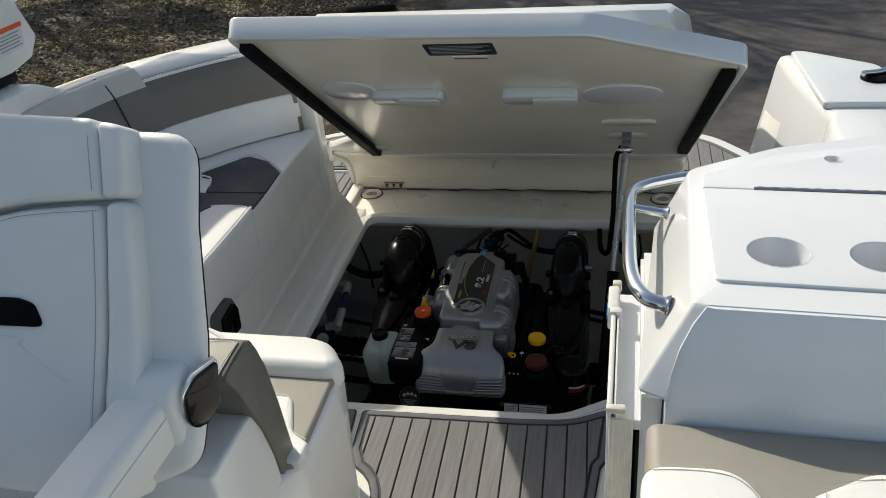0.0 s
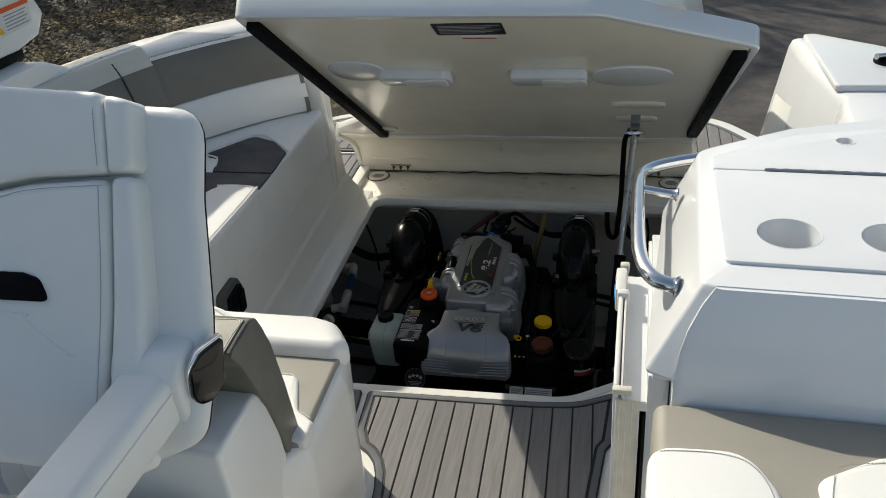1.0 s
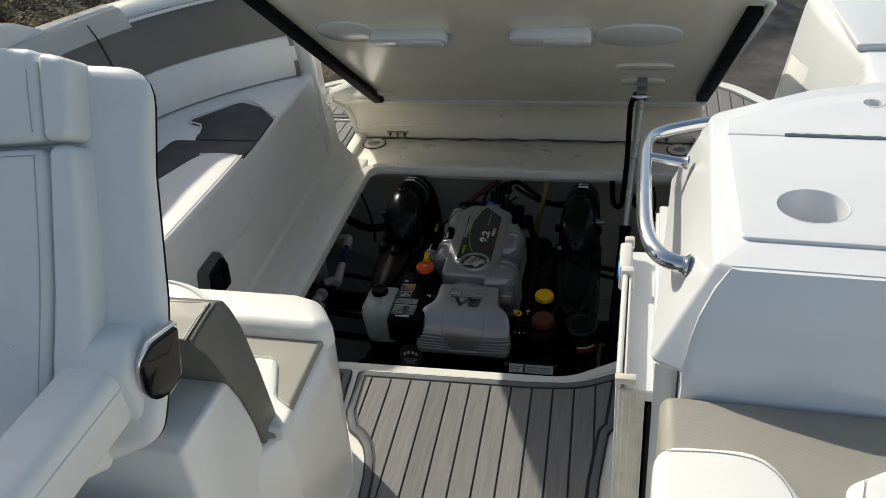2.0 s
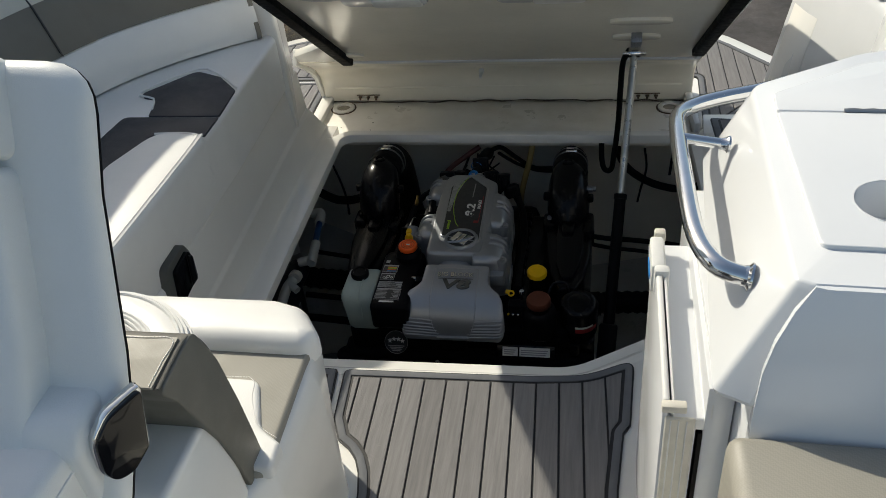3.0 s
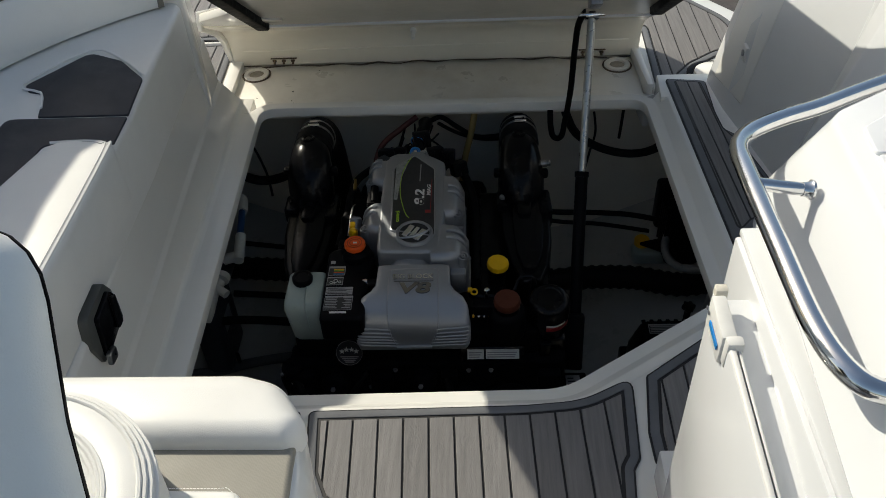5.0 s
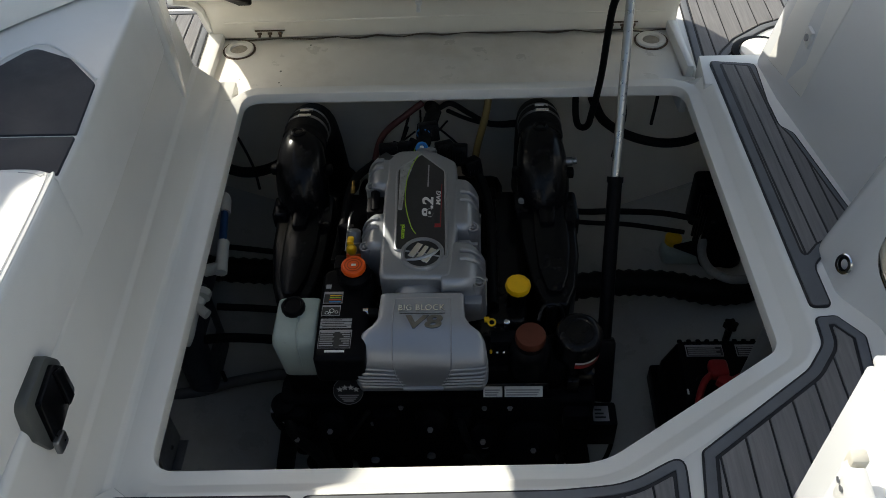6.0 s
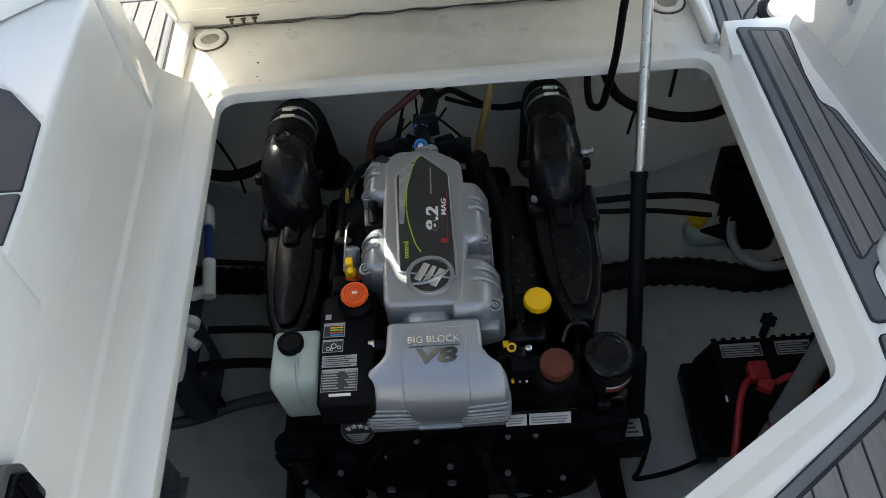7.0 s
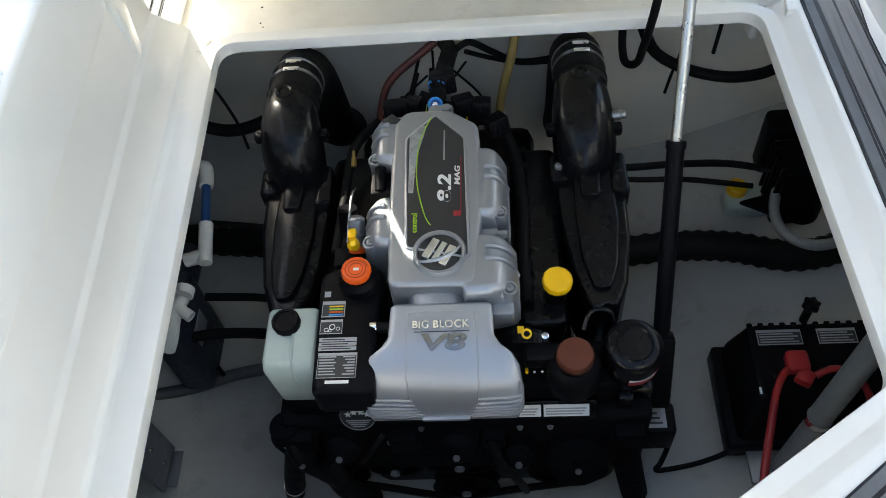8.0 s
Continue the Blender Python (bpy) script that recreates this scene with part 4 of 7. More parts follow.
part("side_bolster", moved(domed([(-0.114, -0.165, 0.02), (-0.058, -0.165, 0.02), (-0.066, 0.063, 0.1), (-0.091, 0.243, 0.016), (-0.126, 0.241, 0.012), (-0.114, 0.063, 0.05)], -0.01, 0.041, 0.013), SEAT), VINYL, helm, "white vinyl side bolster")
part("inlay", moved(prism(rounded([(-0.60, 0.062, 0.01), (-0.206, 0.066, 0.008), (-0.224, 0.098, 0.02), (-0.250, 0.105, 0.02), (-0.609, 0.102, 0.01)], 4), 0.036, 0.048, "z", 0.002), SEAT), BLACK_PLASTIC, helm, "black inlay across the back cushion")
part("seam", moved(tube([(-0.60, 0.058, 0.0435), (-0.27, 0.050, 0.0435), (-0.248, 0.040, 0.0435), (-0.205, 0.014, 0.0435), (-0.172, -0.004, 0.0435), (-0.163, -0.004, 0.0435)], 0.0014, 6), SEAT), VINYL, helm)
part("seat_base", box(-0.60, -0.01, 0.62, 1.02, 0.36, 0.50, 0.04, 4), VINYL, helm, "white vinyl seat base")
part("pedestal", box(-0.48, -0.14, 0.70, 0.98, 0.0, 0.365, 0.03, 3), GELCOAT, helm)
ARM = Matrix.Translation((0, 1.02, 0.748))
arm = part("armrest", moved(box(-0.104, -0.024, -0.62, 0.0, -0.045, 0.040, 0.017, 4), ARM), VINYL, helm, "white padded folding armrest")
part("knuckle", bevel(prism(rounded([(0.985, 0.690, 0.02), (1.078, 0.690, 0.02), (1.086, 0.780, 0.04), (1.060, 0.812, 0.035), (1.000, 0.812, 0.035), (0.982, 0.780, 0.02)], 5), -0.116, -0.010, "x"), 0.012, 3, 60), VINYL, arm, "white padded hinge knuckle", 50)
part("seam", moved(tube([(-0.1045, -0.6, 0.018), (-0.1045, -0.02, 0.018)], 0.002, 6, 0), ARM), VINYL, arm)
part("side_seam", moved(tube([(-0.0238, -0.6, 0.014), (-0.0238, -0.02, 0.014)], 0.002, 6, 0), ARM), VINYL, arm)
PIVOT = Matrix(((0.57, 0.0, 0.82, -0.004), (0.82, 0.0, -0.57, 1.011), (0.0, 1.0, 0.0, 0.779), (0, 0, 0, 1)))


def pivot_shape(d):
    return rounded([(0.051 + d, 0.039 + d, 0.006), (0.037 + d, -0.034 - d, 0.010), (0.014, -0.052 - d, 0.02), (-0.006, -0.050 - d, 0.02), (-0.014 - d, -0.030, 0.03), (-0.010 - d, 0.008, 0.03), (0.012, 0.030 + d, 0.03)], 6)


part("pivot_rim", bevel(moved(prism(pivot_shape(0.0015), -0.004, 0.009), PIVOT), 0.003, 2, 40), STEEL, arm, "chrome rim")
part("pivot_cover", bevel(moved(prism(pivot_shape(-0.001), 0.008, 0.014), PIVOT), 0.003, 2, 40), material("piano_black", (0.004, 0.004, 0.005), 0.05, spec=0.35, vary=0.05, rough_vary=0.02), arm, "glossy black pivot cover")

# ---------- rear-facing lounge behind the helm seat ----------
lounge = thing("lounge_seat", (-0.25, 1.45, 0.0), "white and taupe rear-facing lounge seat with taupe backrest", "lounge seat")
back_profile = rounded([(1.143, 0.700, 0.012), (1.246, 0.708, 0.022), (1.278, 0.630, 0.1), (1.297, 0.53, 0.1), (1.314, 0.405, 0.02), (1.292, 0.345, 0.02), (1.262, 0.375), (1.226, 0.525, 0.1), (1.170, 0.66, 0.03)], 4)
part("backrest", prism(back_profile, -0.56, -0.028, "x", 0.008, 3), VINYL_TAUPE, lounge, "taupe vinyl backrest with stitched edge")
part("face_panel", prism([Vector(p) for p in ((1.150, 0.700), (1.150, 0.7035), (1.230, 0.7098), (1.230, 0.705))], -0.55, -0.040, "x"), TAUPE_MESH, lounge, "woven taupe vinyl facing")
part("welt", tube([(-0.033, 1.150, 0.7015), (-0.033, 1.228, 0.7078), (-0.033, 1.256, 0.684), (-0.034, 1.278, 0.628), (-0.033, 1.297, 0.53), (-0.033, 1.313, 0.42)], 0.0024, 6, 4), VINYL_TAUPE, lounge)
part("stitching", stitches([(-0.044, 1.152, 0.7045), (-0.044, 1.19, 0.7075), (-0.046, 1.226, 0.7105), (-0.09, 1.227, 0.7105), (-0.2, 1.227, 0.7105)]), VINYL, lounge, "pale thread stitching")
base_poly = rounded([(-0.60, 1.16, 0.02), (-0.045, 1.16, 0.03), (0.005, 1.28, 0.03), (0.002, 1.50, 0.05), (-0.018, 1.585, 0.05), (-0.07, 1.640, 0.04), (-0.60, 1.655, 0.03)], 5)
FLOOR_LINE = rounded([(-0.60, 1.16, 0.02), (-0.01, 1.16, 0.03), (0.0, 1.28, 0.03), (-0.014, 1.55, 0.08), (-0.050, 1.625, 0.08), (-0.125, 1.672, 0.04), (-0.60, 1.672, 0.03)], 5)
base_rings = [[(p.x * (1 - k) + q.x * k, p.y * (1 - k) + q.y * k, z) for p, q in zip(offset(base_poly, d), FLOOR_LINE)] for d, z, k in ((0, 0.0, 1.0), (0, 0.06, 1.0), (0.0, 0.12, 0.85), (0.0, 0.22, 0.4), (0.0, 0.35, 0), (-0.010, 0.383, 0), (-0.02, 0.39, 0))]
part("base", loft(base_rings), GELCOAT, lounge, "white gelcoat seat base", 50)
part("pedestal", bevel(loft([[(-0.42, 1.06, z), (x1, 1.06, z), (x1, y1, z), (-0.42, y1, z)] for x1, y1, z in ((0.0, 1.30, 0.0), (-0.026, 1.26, 0.30), (-0.036, 1.244, 0.574))]), 0.010, 3, 30), GELCOAT, lounge, "white gelcoat column", 50)
part("seat_panel", cushion([(-0.56, 1.27, 0.02), (-0.010, 1.27, 0.02), (-0.020, 1.545, 0.01), (-0.56, 1.550, 0.01)], 0.375, 0.402, 0.008), TAUPE_MESH, lounge, "taupe vinyl seat panel")
part("seat_inset", cushion([(-0.56, 1.275, 0.02), (0.0, 1.275, 0.01), (-0.002, 1.326, 0.01), (-0.045, 1.355, 0.04), (-0.082, 1.455, 0.025), (-0.56, 1.462, 0.02)], 0.385, 0.410, 0.008), VINYL, lounge, "white vinyl seat inset with piping")
part("thigh_roll", cushion([(-0.56, 1.526, 0.034), (-0.020, 1.522, 0.034), (-0.004, 1.560, 0.034), (-0.052, 1.630, 0.06), (-0.11, 1.648, 0.05), (-0.56, 1.650, 0.036)], 0.375, 0.433, 0.033), VINYL, lounge, "white vinyl thigh roll")
for r, z in ((0.2075, 0.498), (0.2020, 0.507), (0.1960, 0.5125), (0.1900, 0.516), (0.1480, 0.517), (0.1420, 0.5155), (0.1360, 0.513), (0.1300, 0.5095), (0.1240, 0.505)):
    arc = [(-0.353 + r * math.cos(a), 1.345 + r * math.sin(a), z) for a in [math.pi * (-0.10 + 0.05 * i) for i in range(15)]]
    part("rib", tube(arc, 0.0034, 6, 1), VINYL, lounge, "white ribbed vinyl")
part("ribbed_core", lathe([(0.206, -0.11), (0.2085, -0.02), (0.205, -0.004), (0.196, 0.0025), (0.184, 0.0065), (0.165, 0.0085), (0.150, 0.007), (0.136, 0.002), (0.120, -0.008), (0.108, -0.03), (0.10, -0.10), (0.001, -0.10)], (-0.353, 1.345, 0.51), sides=56), VINYL, lounge, "white ribbed vinyl inner roll")
part("stitching", stitches([(-0.010, 1.333, 0.4105), (-0.050, 1.359, 0.4105), (-0.078, 1.41, 0.4105), (-0.092, 1.452, 0.4105), (-0.14, 1.456, 0.4105), (-0.4, 1.458, 0.4105)]), VINYL, lounge, "pale thread stitching")
part("stitching", moved(stitches([(-0.139, 0.256, 0.0475), (-0.145, 0.30, 0.0485), (-0.153, 0.342, 0.0445)]), SEAT), LABEL_GREY, helm, "grey thread stitching")
part("stitching", moved(stitches([(-0.129, -0.16, 0.0425), (-0.127, 0.063, 0.0435), (-0.140, 0.228, 0.0425)]), SEAT), LABEL_GREY, helm, "grey thread stitching")
part("stitching", moved(stitches([(-0.6, 0.186, 0.0425), (-0.36, 0.195, 0.0435), (-0.25, 0.219, 0.0435), (-0.135, 0.229, 0.0425)]), SEAT), LABEL_GREY, helm, "grey thread stitching")
part("stitching", stitches([(-0.512, 1.71, 0.4345), (-0.514, 2.2, 0.4345), (-0.53, 2.245, 0.4345), (-0.57, 2.255, 0.4345)]), LABEL_GREY, bench, "grey thread stitching")

# tall white arch leg beside the bench
arch = thing("arch_leg", (-1.25, 2.0, 0.68), "white fibreglass arch leg with an orange warning label", "arch leg")
# Leg's upper part runs out of view, made tall to shade the helm.
part("leg", prism(rounded([(1.55, 0.845, 0.03), (2.30, 0.832, 0.03), (2.405, 0.85, 0.02), (2.452, 0.905, 0.02), (2.39, 1.05, 0.04), (2.12, 1.10, 0.06), (2.05, 2.2, 0.05), (1.45, 2.2, 0.05)], 5), -1.34, -1.20, "x", 0.012, 3), GELCOAT, arch, "white fibreglass leg")
# Panel and root added out of view to cast the bench's shade.
part("wing", prism(rounded([(2.00, 0.90, 0.03), (2.55, 0.94, 0.03), (2.80, 1.00, 0.05), (2.97, 1.07, 0.05), (3.26, 1.16, 0.05), (3.38, 1.32, 0.05), (3.26, 1.46, 0.05), (3.06, 1.37, 0.05), (2.91, 1.30, 0.05), (2.73, 1.29, 0.05), (2.50, 1.305, 0.05), (2.00, 1.31, 0.03)], 5), -1.47, -1.39, "x", 0.015, 3), GELCOAT, arch, "swept white panel added out of view to shade the bench")
part("wing_root", box(-1.46, -1.22, 2.02, 2.10, 1.10, 1.30, 0.02, 2), GELCOAT, arch)
part("seam", prism([Vector(p) for p in ((1.5, 0.815), (2.33, 0.802), (2.33, 0.830), (1.5, 0.843))], -1.33, -1.215, "x", 0.003), BLACK_PLASTIC, arch, "dark groove under the leg")
part("foot", prism(rounded([(1.4, 0.60, 0.03), (2.50, 0.60, 0.03), (2.42, 0.74, 0.05), (2.30, 0.800, 0.03), (1.4, 0.814, 0.03)], 4), -1.40, -1.13, "x", 0.03, 3), GELCOAT, arch, "white moulded foot")
lab = part("warning_label", prism(rounded([(2.20, 0.885, 0.004), (2.385, 0.893, 0.004), (2.395, 0.965, 0.004), (2.20, 0.965, 0.004)], 2), -1.2015, -1.1985, "x"), LABEL_WHITE, arch, "white and orange warning label")
part("orange_bar", prism([Vector(p) for p in ((2.262, 0.948), (2.392, 0.950), (2.394, 0.963), (2.262, 0.962))], -1.1988, -1.1978, "x"), ORANGE, lab)
part("yellow_sign", prism([Vector(p) for p in ((2.205, 0.893), (2.262, 0.895), (2.234, 0.942))], -1.1988, -1.1978, "x"), YELLOW, lab)
for k in range(5):
    part("print_bar", prism([Vector(p) for p in ((2.275, 0.898 + 0.0095 * k), (2.375 - 0.01 * (k % 2), 0.900 + 0.0095 * k), (2.375 - 0.01 * (k % 2), 0.9035 + 0.0095 * k), (2.275, 0.9015 + 0.0095 * k))], -1.1988, -1.1978, "x"), LABEL_GREY, lab)
part("sign_mark", prism([Vector(p) for p in ((2.228, 0.90), (2.242, 0.90), (2.240, 0.925), (2.230, 0.925))], -1.1979, -1.1972, "x"), LABEL_BLACK, lab)


# ---------- galley console ----------
console = thing("galley_console", (0.95, 1.5, 0.0), "white gelcoat galley console with sink cutouts and steel rail", "console")
TOP = rounded([(0.672, 1.270, 0.010), (0.690, 1.2615, 0.010), (1.5, 1.225, 0.05), (1.5, 2.02, 0.05), (1.20, 1.955, 0.15), (0.86, 1.845, 0.1), (0.685, 1.735, 0.05)], 5)
LOW = rounded([(0.598, 1.240, 0.012), (0.638, 1.220, 0.012), (1.5, 1.186, 0.05), (1.5, 2.06, 0.05), (1.20, 2.0, 0.15), (0.85, 1.89, 0.1), (0.632, 1.775, 0.05)], 5)
con_rings = [[(p.x * (1 - t) + q.x * t, p.y * (1 - t) + q.y * t, z) for p, q in zip(TOP, LOW)] for t, z in ((0.97, 0.654), (1.0, 0.660), (0.5, 0.730), (0.06, 0.790), (0.015, 0.7975), (-0.04, 0.80))]
con_top = part("top", loft(con_rings), GEL_WHITE, console, "glossy white console top", 50)
panel = part("lid_panel", prism(rounded([(0.706, 1.325, 0.012), (1.45, 1.29, 0.02), (1.45, 1.606, 0.006), (0.708, 1.6425, 0.006)], 4), 0.797, 0.8055, "z", 0.003, 3), GEL_WHITE, console, "raised white panel with cup holes")
rear = part("rear_panel", prism(rounded([(0.708, 1.6455, 0.006), (1.45, 1.609, 0.006), (1.45, 1.90, 0.02), (1.10, 1.86, 0.1), (0.86, 1.80, 0.05), (0.712, 1.70, 0.02)], 4), 0.797, 0.8055, "z", 0.003, 3), GEL_WHITE, console, "raised white hatch panel")
part("piano_hinge", tube([(0.795 + 0.012 * k, 1.641 - 0.0006 * k, 0.8062) for k in range(55)], 0.0032, 8, 0, 0.0012), SILVER_DARK, console, "long steel piano hinge")
for cx, cy in ((0.806, 1.414), (0.955, 1.408)):
    for solid in (con_top, panel):
        cut(solid, lathe([(0.047, -0.06), (0.047, 0.02)], (cx, cy, 0.80), sides=40))
    part("cup_hole", lathe([(0.0470, 0.0004), (0.0485, 0.0004), (0.0485, -0.0005), (0.0462, -0.0006), (0.0458, -0.010), (0.0440, -0.052), (0.001, -0.054), (0.001, -0.058), (0.0465, -0.058), (0.0468, -0.002)], (cx, cy, 0.8056), sides=40, ring=True), GEL_WHITE, console, "round white cup recess")
for solid in (con_top, rear):
    cut(solid, lathe([(0.0155, -0.03), (0.0155, 0.02)], (0.951, 1.775, 0.80), sides=24))
part("finger_hole", lathe([(0.0155, 0.0008), (0.018, 0.0008), (0.018, -0.0004), (0.0145, -0.0005), (0.0140, -0.024), (0.001, -0.025), (0.001, -0.028), (0.0152, -0.028)], (0.951, 1.775, 0.8056), sides=24, ring=True), GEL_WHITE, console)
# front face and body
face = [[(0.650, 1.245, 0.672), (1.5, 1.21, 0.672), (1.5, 1.95, 0.672), (0.65, 1.77, 0.66)],
        [(0.642, 1.216, 0.650), (1.5, 1.180, 0.650), (1.5, 1.95, 0.60), (0.642, 1.77, 0.60)],
        [(0.640, 1.208, 0.0), (1.5, 1.16, 0.0), (1.5, 1.95, 0.0), (0.642, 1.77, 0.0)]]
part("body", bevel(loft(face), 0.012, 3, 30), GEL_WHITE, console, "white gelcoat console body", 50)
front_rows = [[(xl, y, z), (xl + 0.012, y - 0.004, z), (1.0, y - 0.041 * (1.0 - xl) - 0.004, z), (1.5, y - 0.041 * (1.5 - xl) - 0.004, z), (1.5, y + 0.03, z), (xl + 0.004, y + 0.03, z)] for xl, y, z in ((0.690, 1.2590, 0.7985), (0.672, 1.2490, 0.772), (0.655, 1.2370, 0.735), (0.645, 1.2260, 0.70), (0.640, 1.2140, 0.655), (0.638, 1.2050, 0.61), (0.638, 1.2020, 0.55))]
part("front_panel", loft(front_rows), GEL_WHITE, console, "smooth sloping white front face", 50)
part("screw", lathe([(0.006, 0), (0.006, 0.002), (0.001, 0.003)], (0.620, 1.262, 0.682), (-0.85, -0.2, 0.4), 10), STEEL, console)
rail_pts = [(0.640, 1.345, 0.742), (0.605, 1.36, 0.748), (0.585, 1.42, 0.752), (0.580, 1.55, 0.755), (0.580, 1.68, 0.752), (0.586, 1.745, 0.746), (0.612, 1.785, 0.742), (0.661, 1.817, 0.740), (0.721, 1.846, 0.738), (0.799, 1.890, 0.737), (0.889, 1.935, 0.735), (0.96, 1.95, 0.73)]
rail = part("grab_rail", tube(rail_pts, 0.0125, 14), STEEL, console, "polished steel grab rail")
part("rail_bracket", tube([(0.582, 1.655, 0.756), (0.648, 1.653, 0.746)], 0.0082, 12, 0), STEEL, rail)
for at, way, r in (((0.645, 1.345, 0.741), (-1, 0.2, 0.1), 0.018), ((0.652, 1.653, 0.746), (-1, 0, 0.1), 0.0125)):
    part("rail_foot", lathe([(r, 0), (r, 0.003), (r * 0.78, 0.006), (r * 0.70, 0.013)], at, way, 20), STEEL, rail)

# ---------- small refrigerator in the console ----------
fridge = thing("refrigerator", (0.59, 1.5, 0.02), "white built-in refrigerator with its door ajar", "refrigerator")
RISE = Matrix(((1, 0, 0, 0), (0, 1, 0, 0), (0, 0.09, 1, -0.09 * 1.295), (0, 0, 0, 1)))


def slab(x0, x1, y0, y1, z0, z1, w=0.002, seg=1):
    """A piece of the door, which rises slightly towards the latch."""
    return moved(box(x0, x1, y0, y1, z0, z1, w, seg), RISE)


CREAM = material("aged_plastic", (0.64, 0.61, 0.53), 0.5, vary=0.08, scale=30)
door = part("door", slab(0.552, 0.560, 1.295, 1.628, 0.03, 0.570, 0.003, 2), GEL_WHITE, fridge, "flat white door")
part("door_core", slab(0.558, 0.596, 1.2945, 1.622, 0.035, 0.536), GEL_WHITE, door)
part("inner_lip", slab(0.590, 0.596, 1.30, 1.622, 0.035, 0.538), LABEL_WHITE, door, "white inner door lip")
part("edge_strip", slab(0.556, 0.594, 1.2912, 1.2965, 0.035, 0.552, 0.002), CREAM, door, "cream door edge")
for k in range(3):
    part("edge_rib", slab(0.5625 + 0.010 * k, 0.5645 + 0.010 * k, 1.2903, 1.2925, 0.04, 0.548, 0.0005), LABEL_WHITE, door)
part("top_bead", slab(0.5530, 0.5615, 1.302, 1.545, 0.560, 0.5735, 0.003, 3), LABEL_WHITE, door, "white bead along the door top")
part("corner_cap", slab(0.5510, 0.582, 1.2905, 1.303, 0.562, 0.5735, 0.002, 2), CREAM, door, "yellowed corner cap")
part("end_cap", slab(0.553, 0.570, 1.618, 1.632, 0.560, 0.580, 0.003, 2), CREAM, door, "yellowed corner cap")
part("trough", slab(0.560, 0.624, 1.302, 1.64, 0.520, 0.541), GEL_WHITE, door, "white trough along the door top")
part("trough_lip", slab(0.5640, 0.5680, 1.304, 1.615, 0.540, 0.570, 0.001), LABEL_WHITE, door, "thin bright strip")
part("top_rib", slab(0.612, 0.616, 1.30, 1.66, 0.545, 0.572, 0.001), LABEL_WHITE, door)
part("gasket", slab(0.599, 0.618, 1.302, 1.64, 0.04, 0.516), BLACK_PLASTIC, fridge, "black rubber gasket")
part("frame", box(0.606, 0.640, 1.30, 1.735, 0.02, 0.60, 0.003, 2), GEL_WHITE, fridge, "white cabinet frame")
part("plinth", box(0.566, 0.640, 1.25, 1.735, 0.0, 0.085, 0.006, 2), GEL_WHITE, fridge, "low white plinth under the door")
part("top_channel", box(0.612, 0.640, 1.29, 1.74, 0.60, 0.612, 0.003, 2), GEL_WHITE, fridge, "white trim channel")
lt = part("latch", slab(0.546, 0.566, 1.545, 1.615, 0.528, 0.578, 0.004, 2), LABEL_WHITE, door, "white plastic door latch")
part("mark", slab(0.5436, 0.5452, 1.552, 1.592, 0.548, 0.556, 0), BLUE, lt, "small blue printed mark")
part("latch_lever", slab(0.550, 0.572, 1.532, 1.548, 0.535, 0.580, 0.004, 2), LABEL_WHITE, lt)
for y in (1.604, 1.613):
    part("latch_screw", moved(lathe([(0.003, 0), (0.003, 0.001), (0.0005, 0.0012)], (0.545, y, 0.556), (-1, 0, 0), 10), RISE), SILVER_DARK, lt)

# ---------- seat in front of the console ----------
aft_seat = thing("corner_seat", (1.0, 1.0, 0.0), "white and taupe vinyl seat against the console", "seat")
part("base", box(0.62, 1.45, 0.45, 1.20, 0.0, 0.52, 0.03, 3), GELCOAT, aft_seat)
part("seat_panel", cushion([(0.612, 0.5, 0.03), (1.45, 0.5, 0.03), (1.45, 1.19, 0.02), (0.612, 1.205, 0.02)], 0.52, 0.634, 0.02), TAUPE_MESH, aft_seat, "taupe textured vinyl panel")
part("seat_inset", cushion([(0.598, 0.5, 0.03), (0.772, 0.5, 0.03), (0.772, 1.03, 0.08), (0.735, 1.106, 0.06), (0.604, 1.100, 0.04)], 0.52, 0.645, 0.014), VINYL, aft_seat, "white vinyl inset with stitching")
part("seat_inset", cushion([(0.817, 0.5, 0.03), (1.45, 0.5, 0.03), (1.45, 1.17, 0.03), (0.90, 1.118, 0.06), (0.815, 1.065, 0.03)], 0.52, 0.645, 0.014), VINYL, aft_seat, "white vinyl inset with stitching")

# ---------- right side of the cockpit ----------
WALL = [(0.962, 3.150, 0.02), (0.975, 2.99, 0.02), (0.998, 2.86, 0.02), (1.050, 2.56, 0.01), (0.985, 2.525, 0.06), (0.925, 2.455, 0.06), (0.932, 2.33, 0.06), (0.99, 2.25, 0.05), (1.05, 1.9, 0.02), (1.35, 1.9, 0.02), (1.35, 3.06, 0.06), (1.06, 3.24, 0.05)]
UPPER = [(1.055, 3.12, 0.02), (1.065, 2.95, 0.02), (1.08, 2.80, 0.02), (1.115, 2.56, 0.01), (1.11, 2.525, 0.06), (1.10, 2.455, 0.06), (1.10, 2.33, 0.06), (1.12, 2.25, 0.05), (1.16, 1.9, 0.02), (1.34, 1.9, 0.02), (1.34, 2.93, 0.10), (1.12, 3.125, 0.05)]
wall_rings = []
for t, z, d in ((0, -0.06, 0), (0, 0.015, 0), (0.06, 0.05, 0), (0.5, 0.30, 0), (0.97, 0.575, 0), (1.0, 0.597, 0.006), (1.0, 0.604, 0.02)):
    mixed = [(a[0] + (b[0] - a[0]) * t, a[1] + (b[1] - a[1]) * t, a[2]) for a, b in zip(WALL, UPPER)]
    wall_rings.append([(p.x, p.y, z) for p in rounded(inset(mixed, d), 4)])
single("wall_right", loft(wall_rings), GEL_WHITE, "white gelcoat side wall beside the passage", "wall", kind="structure", angle=50)

